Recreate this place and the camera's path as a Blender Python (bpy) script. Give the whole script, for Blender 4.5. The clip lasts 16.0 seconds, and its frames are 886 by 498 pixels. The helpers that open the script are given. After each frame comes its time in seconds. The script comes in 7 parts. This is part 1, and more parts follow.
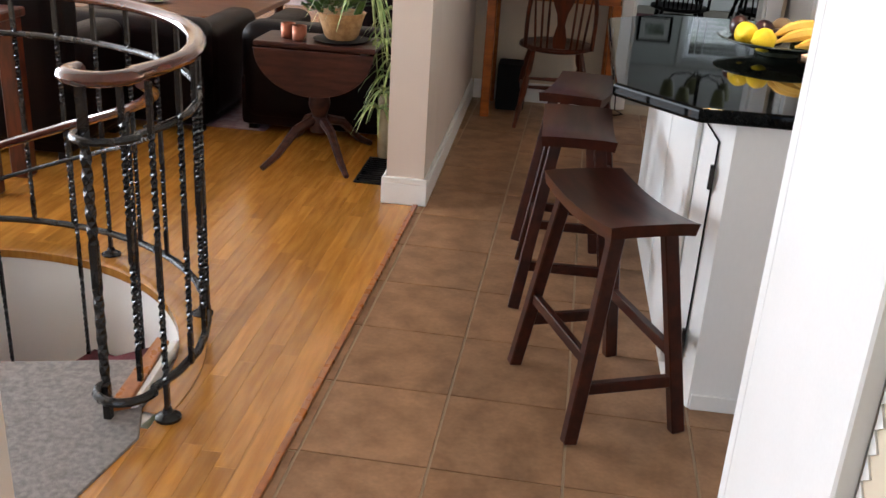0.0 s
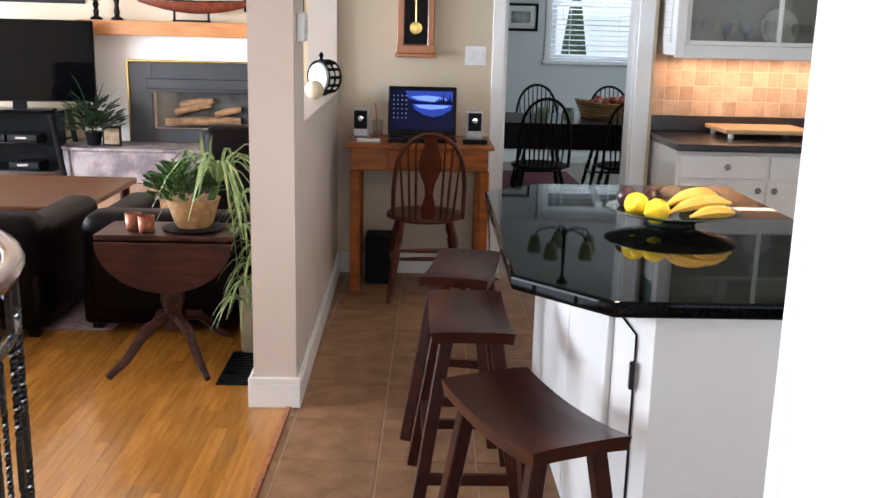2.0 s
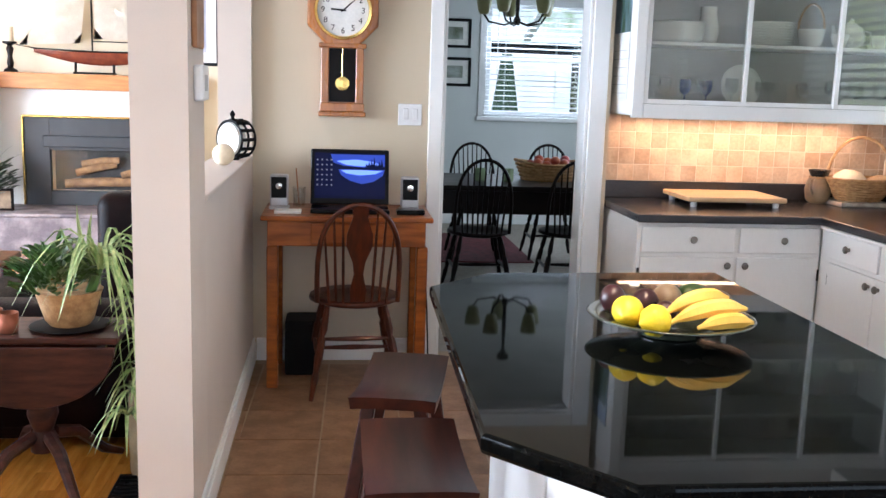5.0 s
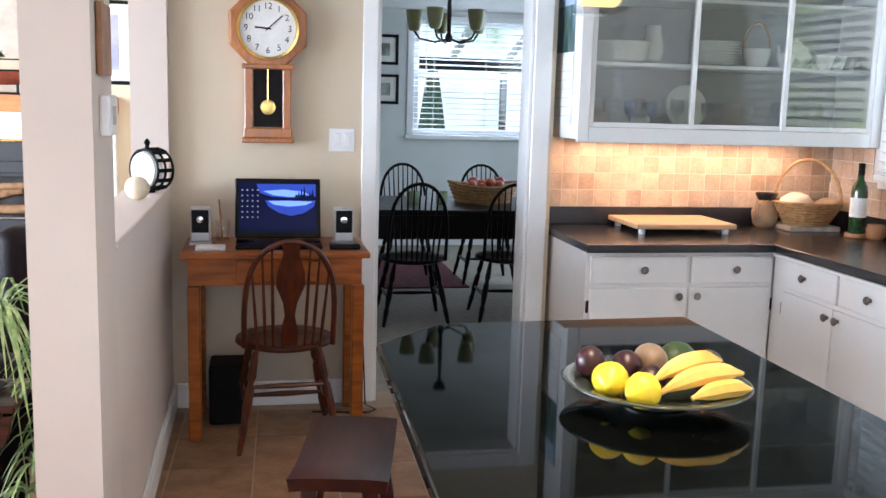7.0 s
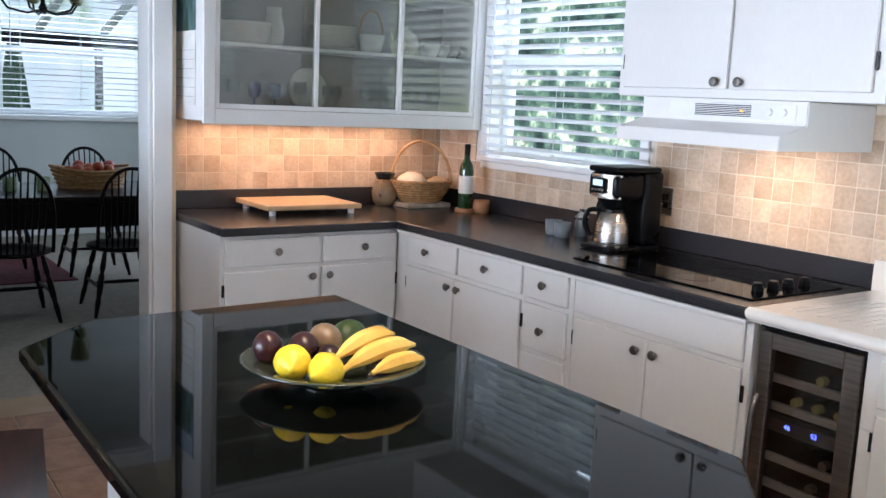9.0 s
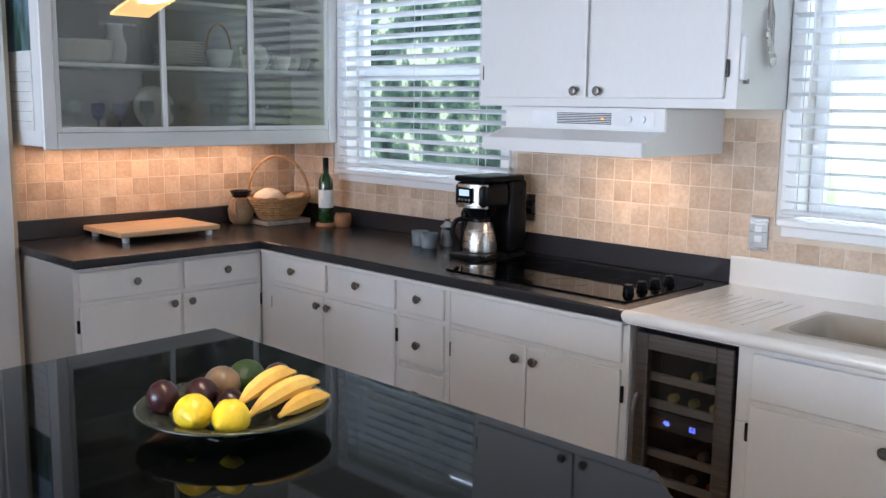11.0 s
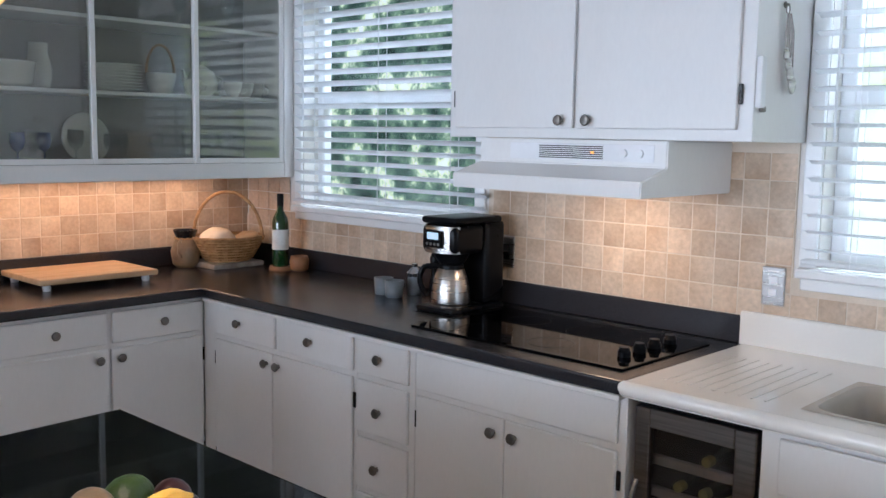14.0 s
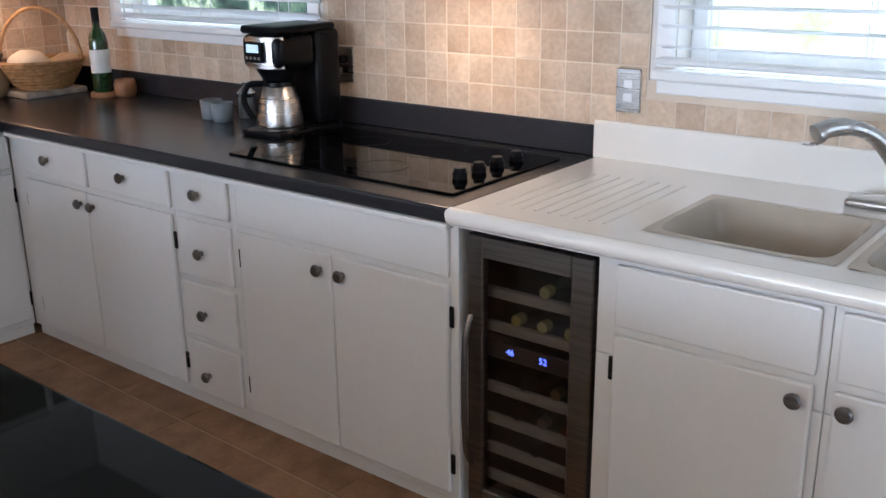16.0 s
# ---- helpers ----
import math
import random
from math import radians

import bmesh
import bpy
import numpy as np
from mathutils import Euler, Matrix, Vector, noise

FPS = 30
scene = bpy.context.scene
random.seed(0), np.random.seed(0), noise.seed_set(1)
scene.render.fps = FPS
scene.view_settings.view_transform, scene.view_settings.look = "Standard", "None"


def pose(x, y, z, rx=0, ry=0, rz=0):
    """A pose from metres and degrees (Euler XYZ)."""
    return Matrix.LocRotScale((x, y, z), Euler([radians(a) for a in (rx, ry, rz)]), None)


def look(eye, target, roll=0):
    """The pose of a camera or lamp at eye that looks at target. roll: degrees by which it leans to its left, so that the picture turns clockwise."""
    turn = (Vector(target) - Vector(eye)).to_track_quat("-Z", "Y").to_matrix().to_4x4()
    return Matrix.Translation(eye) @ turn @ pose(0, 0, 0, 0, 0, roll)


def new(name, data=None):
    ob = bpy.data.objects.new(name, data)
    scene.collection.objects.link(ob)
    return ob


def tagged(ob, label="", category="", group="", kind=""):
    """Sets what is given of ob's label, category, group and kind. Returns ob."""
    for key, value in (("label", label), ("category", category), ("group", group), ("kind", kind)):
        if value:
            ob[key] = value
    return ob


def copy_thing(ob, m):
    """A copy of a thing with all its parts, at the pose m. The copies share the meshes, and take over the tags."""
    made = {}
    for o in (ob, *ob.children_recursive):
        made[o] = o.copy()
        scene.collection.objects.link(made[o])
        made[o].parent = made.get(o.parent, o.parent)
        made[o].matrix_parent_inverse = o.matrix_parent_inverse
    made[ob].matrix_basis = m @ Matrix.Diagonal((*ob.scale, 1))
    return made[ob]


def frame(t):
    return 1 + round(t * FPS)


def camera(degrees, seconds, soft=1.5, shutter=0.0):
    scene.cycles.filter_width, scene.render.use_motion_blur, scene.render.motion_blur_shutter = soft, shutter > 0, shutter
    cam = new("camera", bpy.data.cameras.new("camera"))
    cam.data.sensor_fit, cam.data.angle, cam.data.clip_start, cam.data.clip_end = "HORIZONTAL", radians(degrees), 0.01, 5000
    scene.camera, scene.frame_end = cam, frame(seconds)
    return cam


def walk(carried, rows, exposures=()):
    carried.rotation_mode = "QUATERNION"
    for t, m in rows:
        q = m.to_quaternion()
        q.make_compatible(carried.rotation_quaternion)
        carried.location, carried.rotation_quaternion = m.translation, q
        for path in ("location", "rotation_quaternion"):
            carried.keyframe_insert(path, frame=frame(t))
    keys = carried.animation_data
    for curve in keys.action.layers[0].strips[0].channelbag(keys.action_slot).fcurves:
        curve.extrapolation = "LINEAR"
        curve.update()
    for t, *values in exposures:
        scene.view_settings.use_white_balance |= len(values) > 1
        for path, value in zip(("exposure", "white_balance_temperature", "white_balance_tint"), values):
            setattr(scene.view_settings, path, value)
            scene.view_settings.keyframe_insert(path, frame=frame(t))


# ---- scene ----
cam = camera(50.0, 16.0)
PATH = [
    (0, (0.434, 0.427, 1.468), (0.248, 2.267, 0.705), 3.6),
    (0.5, (0.412, 0.496, 1.477), (0.292, 2.369, 0.787), 3.8),
    (1, (0.381, 0.622, 1.488), (0.32, 2.514, 0.843), 3.7),
    (1.5, (0.356, 0.741, 1.496), (0.358, 2.67, 0.968), 2.3),
    (2, (0.354, 0.842, 1.497), (0.43, 2.79, 1.048), 1.5),
    (2.5, (0.379, 0.991, 1.496), (0.463, 2.951, 1.107), 0.9),
    (3, (0.408, 1.116, 1.519), (0.457, 3.09, 1.206), 0.6),
    (3.5, (0.427, 1.213, 1.518), (0.443, 3.19, 1.216), 0.6),
    (4, (0.426, 1.318, 1.509), (0.462, 3.291, 1.185), 0.8),
    (4.5, (0.389, 1.432, 1.509), (0.539, 3.397, 1.169), 1.6),
    (6.8, (0.321, 1.885, 1.545), (0.668, 3.828, 1.223), 1.5),
    (7, (0.327, 1.899, 1.559), (0.713, 3.837, 1.251), 1.6),
    (7.5, (0.326, 1.932, 1.565), (0.856, 3.841, 1.291), 1.9),
    (8, (0.299, 1.932, 1.56), (1.033, 3.774, 1.297), 2.5),
    (8.5, (0.25, 1.958, 1.552), (1.225, 3.681, 1.27), 3.1),
    (9, (0.182, 1.973, 1.555), (1.326, 3.583, 1.24), 2.7),
    (9.5, (0.116, 1.974, 1.553), (1.389, 3.477, 1.204), 2.1),
    (9.7, (0.086, 1.974, 1.551), (1.398, 3.44, 1.192), 1.9),
    (11.8, (0.183, 2.179, 1.65), (1.587, 3.581, 1.397), 0.1),
    (12, (0.227, 2.192, 1.654), (1.593, 3.636, 1.429), 0.2),
    (12.5, (0.309, 2.248, 1.654), (1.59, 3.776, 1.496), 0.2),
    (13, (0.382, 2.297, 1.656), (1.621, 3.861, 1.518), -0.0),
    (13.5, (0.444, 2.373, 1.633), (1.74, 3.889, 1.474), 0.3),
    (14, (0.524, 2.446, 1.605), (1.964, 3.814, 1.367), 1.0),
    (14.5, (0.595, 2.492, 1.585), (2.157, 3.693, 1.244), 0.6),
    (15, (0.71, 2.502, 1.563), (2.301, 3.629, 1.119), 0.3),
    (15.5, (0.857, 2.494, 1.545), (2.412, 3.644, 1.033), -0.4),
    (16, (0.995, 2.487, 1.542), (2.489, 3.669, 0.932), -0.7),
]
EXPOSURES = [(0, 0.08, 5980, 10), (1.5, 0.26, 5800, 10), (2.5, 0.42, 5680, 10), (4.5, 0.65, 5500, 10), (7, 0.66, 5400, 10), (9, 0.16, 5350, 10), (10, 0.05, 5330, 10), (12, -0.42, 5280, 10), (13.5, -0.42, 5250, 10), (15, -0.22, 5280, 10), (16, -0.18, 5280, 10)]
walk(cam, [(t, look(eye, target, roll)) for t, eye, target, roll in PATH], EXPOSURES)

# ---- world, sun, large lights ----
world = bpy.data.worlds.new("world")
scene.world = world
world.use_nodes = True
wn = world.node_tree
sky = wn.nodes.new("ShaderNodeTexSky")
sky.sky_type = "NISHITA"
sky.sun_disc = False
sky.sun_elevation, sky.sun_rotation = radians(48), radians(200)
wn.links.new(sky.outputs["Color"], wn.nodes["Background"].inputs["Color"])
wn.nodes["Background"].inputs["Strength"].default_value = 0.12


def sun_lamp():
    d = bpy.data.lights.new("sun", "SUN")
    d.energy, d.angle, d.color = 3.0, radians(0.5), (1, 0.95, 0.88)
    o = new("sun", d)
    o.rotation_euler = (radians(42), 0, radians(-20))


def area(name, loc, target, sx, sy, power, color=(1, 1, 1)):
    d = bpy.data.lights.new(name, "AREA")
    d.shape, d.size, d.size_y, d.energy, d.color = "RECTANGLE", sx, sy, power, color
    o = new(name, d)
    o.matrix_world = look(loc, target)
    return o


sun_lamp()
# skylight hung outside, above the kitchen, sink and dining windows
area("skylight_kitchen_window", (4.15, 5.7, 3.0), (2.6, 5.6, 0.9), 1.3, 1.0, 85, (0.88, 0.94, 1))
area("skylight_sink_window", (4.15, 3.1, 3.0), (2.6, 3.1, 0.9), 1.2, 1.0, 110, (0.88, 0.94, 1))
area("skylight_dining_window", (2.74, 12.55, 2.75), (2.2, 9.6, 0.6), 1.5, 0.6, 82, (0.90, 0.95, 1))
# added fill for the dining room; no side window is known
area("fill_dining_side", (3.84, 9.6, 1.6), (0, 9.4, 1.2), 2.2, 1.3, 26, (0.93, 0.97, 1))
# living room window is out of view, inferred from strong light from the left
area("skylight_living_window", (-6.1, 5.2, 1.35), (0, 4.6, 0.9), 6.2, 2.1, 740, (0.94, 0.97, 1))
# added frontal fill from behind the camera; the entry opening is invented
area("fill_entry", (-0.6, -1.95, 1.4), (0.2, 6, 0.8), 2.4, 1.9, 32, (0.90, 0.95, 1))
# added fill on the cabinet fronts; no patio door is known there
area("fill_kitchen_near", (2.55, 0.0, 1.2), (2.4, 6, 0.9), 1.6, 2.0, 22, (0.90, 0.95, 1))

# ---- helpers for meshes ----
V = Vector
BASE = {}


def thing(name, base=(0, 0, 0), label="", category="", group="", kind=""):
    ob = new(name)
    ob.empty_display_size = 0.05
    ob.location = base
    BASE[ob] = V(base)
    return tagged(ob, label, category, group, kind)


def part(name, bm, material, parent=None, label="", smooth=False):
    """Link a bmesh as one mesh object under a thing or a part."""
    me = bpy.data.meshes.new(name)
    b = BASE.get(parent, V((0, 0, 0)))
    if b.length:
        bmesh.ops.translate(bm, vec=-b, verts=bm.verts)
    if smooth:
        for f in bm.faces:
            f.smooth = True
        for e in bm.edges:
            if len(e.link_faces) == 2 and e.calc_face_angle(0) > 0.7:
                e.smooth = False
    bm.to_mesh(me)
    bm.free()
    me.materials.append(material)
    ob = new(name, me)
    if parent:
        ob.parent = parent
        BASE[ob] = b
    return tagged(ob, label)


def solo(name, bm, material, label="", category="", kind="", smooth=False, group=""):
    return tagged(part(name, bm, material, None, label, smooth), label, category, group, kind)


def B():
    return bmesh.new()


def box(bm, x0, x1, y0, y1, z0, z1, bev=0.0, seg=1):
    r = bmesh.ops.create_cube(bm, size=1)
    vs = r["verts"]
    for v in vs:
        v.co = V((x0 + (v.co.x + 0.5) * (x1 - x0), y0 + (v.co.y + 0.5) * (y1 - y0), z0 + (v.co.z + 0.5) * (z1 - z0)))
    if bev:
        es = list({e for v in vs for e in v.link_edges})
        bmesh.ops.bevel(bm, geom=es, offset=bev, segments=seg, affect="EDGES", profile=0.5)
    return bm


def bx(*a, **k):
    return box(bmesh.new(), *a, **k)


def prism(bm, poly, z0, z1, bev=0.0, seg=2):
    lo = [bm.verts.new((x, y, z0)) for x, y in poly]
    hi = [bm.verts.new((x, y, z1)) for x, y in poly]
    n = len(poly)
    fs = [bm.faces.new(hi), bm.faces.new(lo[::-1])]
    for i in range(n):
        fs.append(bm.faces.new((lo[i], lo[(i + 1) % n], hi[(i + 1) % n], hi[i])))
    bmesh.ops.recalc_face_normals(bm, faces=fs)
    if bev:
        es = list({e for f in fs[:2] for e in f.edges})
        bmesh.ops.bevel(bm, geom=es, offset=bev, segments=seg, affect="EDGES", profile=0.5)
    return bm


def lathe(bm, prof, c=(0, 0, 0), seg=20, m=None):
    """Turn a profile of (radius, height) about the upright axis at c."""
    rings = []
    m = m or Matrix.Identity(4)
    for r, z in prof:
        if r < 1e-5:
            rings.append([bm.verts.new(m @ V((0, 0, z)) + V(c))])
        else:
            rings.append([bm.verts.new(m @ V((r * math.cos(2 * math.pi * i / seg), r * math.sin(2 * math.pi * i / seg), z)) + V(c)) for i in range(seg)])
    for a, b in zip(rings, rings[1:]):
        for i in range(seg):
            j = (i + 1) % seg
            q = [a[i % len(a)], a[j % len(a)], b[j % len(b)], b[i % len(b)]]
            q = list(dict.fromkeys(q))
            if len(q) > 2:
                try:
                    bm.faces.new(q)
                except ValueError:
                    pass
    for ring, flip in ((rings[0], True), (rings[-1], False)):
        if len(ring) > 2:
            bm.faces.new(ring[::-1] if flip else ring)
    return bm


def tube(bm, pts, rad, seg=8, flat=1.0):
    """A swept round bar along pts; rad is one radius or one for each point."""
    pts = [V(p) for p in pts]
    rads = rad if isinstance(rad, (list, tuple)) else [rad] * len(pts)
    rings, up = [], None
    for i, p in enumerate(pts):
        d = (pts[min(i + 1, len(pts) - 1)] - pts[max(i - 1, 0)]).normalized()
        if up is None:
            up = V((0, 0, 1)) if abs(d.z) < 0.9 else V((1, 0, 0))
        s = d.cross(up).normalized()
        up = s.cross(d).normalized()
        rings.append([bm.verts.new(p + rads[i] * (math.cos(2 * math.pi * k / seg) * s + flat * math.sin(2 * math.pi * k / seg) * up)) for k in range(seg)])
    for a, b in zip(rings, rings[1:]):
        for k in range(seg):
            j = (k + 1) % seg
            bm.faces.new((a[k], a[j], b[j], b[k]))
    bm.faces.new(rings[0][::-1])
    bm.faces.new(rings[-1])
    bmesh.ops.recalc_face_normals(bm, faces=bm.faces[:])
    return bm


def smooth_path(pts, n=6):
    """Catmull-Rom points through pts."""
    pts = [V(p) for p in pts]
    out = []
    for i in range(len(pts) - 1):
        a, b, c, d = pts[max(i - 1, 0)], pts[i], pts[i + 1], pts[min(i + 2, len(pts) - 1)]
        for k in range(n):
            t = k / n
            out.append(0.5 * (2 * b + (c - a) * t + (2 * a - 5 * b + 4 * c - d) * t * t + (3 * b - a - 3 * c + d) * t ** 3))
    return out + [pts[-1]]


def bar(p, q, r, seg=8):
    return tube(bmesh.new(), [p, q], r, seg)


def squarebar(bm, p, q, w, d=None):
    """A straight square bar between two points, held upright."""
    p, q = V(p), V(q)
    d = d or w
    a = (q - p).normalized()
    s = a.cross(V((0, 1, 0)) if abs(a.y) < 0.9 else V((1, 0, 0))).normalized()
    u = s.cross(a).normalized()
    vs = []
    for e in (p, q):
        vs.append([bm.verts.new(e + s * i * w / 2 + u * j * d / 2) for i, j in ((-1, -1), (1, -1), (1, 1), (-1, 1))])
    fs = [bm.faces.new(vs[0][::-1]), bm.faces.new(vs[1])]
    for i in range(4):
        j = (i + 1) % 4
        fs.append(bm.faces.new((vs[0][i], vs[0][j], vs[1][j], vs[1][i])))
    bmesh.ops.recalc_face_normals(bm, faces=fs)
    bmesh.ops.bevel(bm, geom=list({e for f in fs for e in f.edges}), offset=min(w, d) * 0.1, segments=1, affect="EDGES")
    return bm


def ball(bm, c, r, sx=1, sy=1, sz=1, seg=16, m=None):
    r0 = bmesh.ops.create_uvsphere(bm, u_segments=seg, v_segments=max(6, seg // 2 + 2), radius=r)
    for v in r0["verts"]:
        p = V((v.co.x * sx, v.co.y * sy, v.co.z * sz))
        v.co = (m @ p if m else p) + V(c)
    return bm


def words(name, body, size, m, material, parent, depth=0.001, align="CENTER"):
    """Lettering in the built-in font as a thin mesh."""
    cu = bpy.data.curves.new(name, "FONT")
    cu.body, cu.size, cu.extrude, cu.align_x, cu.align_y = body, size, depth, align, "CENTER"
    tmp = bpy.data.objects.new(name, cu)
    scene.collection.objects.link(tmp)
    me = bpy.data.meshes.new_from_object(tmp)
    bpy.data.objects.remove(tmp)
    bm = bmesh.new()
    bm.from_mesh(me)
    bmesh.ops.transform(bm, matrix=m, verts=bm.verts)
    bpy.data.meshes.remove(me)
    return part(name, bm, material, parent)


# ---- materials ----
def mat(name, c1, c2=None, rough=0.5, metal=0.0, scale=6.0, stretch=(1, 1, 1), bump=0.1, bscale=80.0, spec=0.5, coat=0.0, vary=0.0, fine=0.12, contrast=(0.35, 0.65), sheen=0.0):
    m = bpy.data.materials.new(name)
    m.use_nodes = True
    n, l = m.node_tree.nodes, m.node_tree.links
    p = n["Principled BSDF"]
    c2 = c2 or tuple(x * 0.88 for x in c1)
    tc = n.new("ShaderNodeTexCoord")
    oi = n.new("ShaderNodeObjectInfo")
    mul = n.new("ShaderNodeMath")
    mul.operation = "MULTIPLY"
    mul.inputs[1].default_value = 37.0
    l.new(oi.outputs["Random"], mul.inputs[0])
    add = n.new("ShaderNodeVectorMath")
    add.operation = "ADD"
    l.new(tc.outputs["Object"], add.inputs[0])
    l.new(mul.outputs[0], add.inputs[1])
    mp = n.new("ShaderNodeMapping")
    mp.inputs["Scale"].default_value = stretch
    l.new(add.outputs[0], mp.inputs[0])
    big = n.new("ShaderNodeTexNoise")
    big.inputs["Scale"].default_value, big.inputs["Detail"].default_value = scale, 5
    l.new(mp.outputs[0], big.inputs["Vector"])
    small = n.new("ShaderNodeTexNoise")
    small.inputs["Scale"].default_value, small.inputs["Detail"].default_value = bscale, 3
    l.new(mp.outputs[0], small.inputs["Vector"])
    rm = n.new("ShaderNodeMapRange")
    rm.inputs["From Min"].default_value, rm.inputs["From Max"].default_value = contrast
    l.new(big.outputs["Fac"], rm.inputs["Value"])
    mx = n.new("ShaderNodeMix")
    mx.data_type = "RGBA"
    mx.inputs["A"].default_value, mx.inputs["B"].default_value = (*c1, 1), (*c2, 1)
    l.new(rm.outputs[0], mx.inputs["Factor"])
    hs = n.new("ShaderNodeHueSaturation")
    l.new(mx.outputs["Result"], hs.inputs["Color"])
    fv = n.new("ShaderNodeMapRange")
    fv.inputs["To Min"].default_value, fv.inputs["To Max"].default_value = 1 - fine, 1 + fine
    l.new(small.outputs["Fac"], fv.inputs["Value"])
    rv = n.new("ShaderNodeMapRange")
    rv.inputs["To Min"].default_value, rv.inputs["To Max"].default_value = 1 - vary, 1 + vary
    l.new(oi.outputs["Random"], rv.inputs["Value"])
    mm = n.new("ShaderNodeMath")
    mm.operation = "MULTIPLY"
    l.new(fv.outputs[0], mm.inputs[0])
    l.new(rv.outputs[0], mm.inputs[1])
    l.new(mm.outputs[0], hs.inputs["Value"])
    l.new(hs.outputs["Color"], p.inputs["Base Color"])
    rr = n.new("ShaderNodeMapRange")
    rr.inputs["To Min"].default_value, rr.inputs["To Max"].default_value = max(0.0, rough * 0.82), min(1, rough * 1.2)
    l.new(big.outputs["Fac"], rr.inputs["Value"])
    l.new(rr.outputs[0], p.inputs["Roughness"])
    p.inputs["Metallic"].default_value = metal
    p.inputs["Specular IOR Level"].default_value = spec
    p.inputs["Coat Weight"].default_value = coat
    p.inputs["Coat Roughness"].default_value = 0.12
    p.inputs["Sheen Weight"].default_value = sheen
    if bump:
        bp = n.new("ShaderNodeBump")
        bp.inputs["Strength"].default_value, bp.inputs["Distance"].default_value = bump, 0.004
        l.new(small.outputs["Fac"], bp.inputs["Height"])
        l.new(bp.outputs[0], p.inputs["Normal"])
    return m


def glow(name, color, strength):
    m = bpy.data.materials.new(name)
    m.use_nodes = True
    p = m.node_tree.nodes["Principled BSDF"]
    p.inputs["Base Color"].default_value = (*color, 1)
    p.inputs["Roughness"].default_value, p.inputs["Specular IOR Level"].default_value = 0.2, 0.12
    p.inputs["Emission Color"].default_value, p.inputs["Emission Strength"].default_value = (*color, 1), strength
    return m


def lit_glass(name, color, strength, clear):
    """Frosted glass that glows and lets a share of the view through."""
    m = glow(name, color, strength)
    n, l = m.node_tree.nodes, m.node_tree.links
    tr, mx = n.new("ShaderNodeBsdfTransparent"), n.new("ShaderNodeMixShader")
    mx.inputs[0].default_value = clear
    l.new(n["Principled BSDF"].outputs[0], mx.inputs[1])
    l.new(tr.outputs[0], mx.inputs[2])
    l.new(mx.outputs[0], n["Material Output"].inputs["Surface"])
    return m


def pane_glass(name, tint=(1, 1, 1), extra=0.0):
    m = bpy.data.materials.new(name)
    m.use_nodes = True
    n, l = m.node_tree.nodes, m.node_tree.links
    out = n["Material Output"]
    tr, gl, lw, mx = n.new("ShaderNodeBsdfTransparent"), n.new("ShaderNodeBsdfGlossy"), n.new("ShaderNodeLayerWeight"), n.new("ShaderNodeMixShader")
    tr.inputs[0].default_value = (*tint, 1)
    gl.inputs["Roughness"].default_value = 0.02
    lw.inputs["Blend"].default_value = 0.5
    pw, sc_ = n.new("ShaderNodeMath"), n.new("ShaderNodeMath")
    pw.operation, sc_.operation = "POWER", "MULTIPLY_ADD"
    pw.inputs[1].default_value = 5.0
    sc_.inputs[1].default_value, sc_.inputs[2].default_value = 0.9 - extra, 0.035 + extra
    l.new(lw.outputs["Facing"], pw.inputs[0])
    l.new(pw.outputs[0], sc_.inputs[0])
    l.new(sc_.outputs[0], mx.inputs[0])
    l.new(tr.outputs[0], mx.inputs[1])
    l.new(gl.outputs[0], mx.inputs[2])
    l.new(mx.outputs[0], out.inputs["Surface"])
    return m


def outdoors(name, ramp, scale, strength, stretch=(1, 1, 1)):
    """A distant garden that glows softly beyond a window."""
    m = bpy.data.materials.new(name)
    m.use_nodes = True
    n, l = m.node_tree.nodes, m.node_tree.links
    tc, mp, ns, cr, em = n.new("ShaderNodeTexCoord"), n.new("ShaderNodeMapping"), n.new("ShaderNodeTexNoise"), n.new("ShaderNodeValToRGB"), n.new("ShaderNodeEmission")
    mp.inputs["Scale"].default_value = stretch
    l.new(tc.outputs["Object"], mp.inputs[0])
    l.new(mp.outputs[0], ns.inputs["Vector"])
    ns.inputs["Scale"].default_value, ns.inputs["Detail"].default_value, ns.inputs["Roughness"].default_value = scale, 8, 0.65
    while len(cr.color_ramp.elements) < len(ramp):
        cr.color_ramp.elements.new(0.5)
    for e, (pos, col) in zip(cr.color_ramp.elements, ramp):
        e.position, e.color = pos, (*col, 1)
    l.new(ns.outputs["Fac"], cr.inputs[0])
    l.new(cr.outputs[0], em.inputs[0])
    em.inputs[1].default_value = strength
    l.new(em.outputs[0], n["Material Output"].inputs["Surface"])
    return m


WALL = mat("wall_paint_cream", (0.63, 0.54, 0.405), (0.585, 0.50, 0.37), 0.6, scale=1.5, bump=0.08, bscale=220, fine=0.03)
WALLK = mat("wall_paint_offwhite", (0.76, 0.73, 0.69), (0.72, 0.69, 0.65), 0.6, scale=1.5, bump=0.08, bscale=220, fine=0.03)
WALLD = mat("wall_paint_greyblue", (0.62, 0.64, 0.63), (0.58, 0.60, 0.59), 0.6, scale=1.5, bump=0.08, bscale=220, fine=0.03)
POSTP = mat("post_paint", (0.66, 0.575, 0.51), (0.62, 0.535, 0.475), 0.6, scale=1.5, bump=0.08, bscale=220, fine=0.03)
CEIL = mat("ceiling_paint", (0.80, 0.79, 0.76), None, 0.8, scale=2, bump=0.25, bscale=150, fine=0.04)
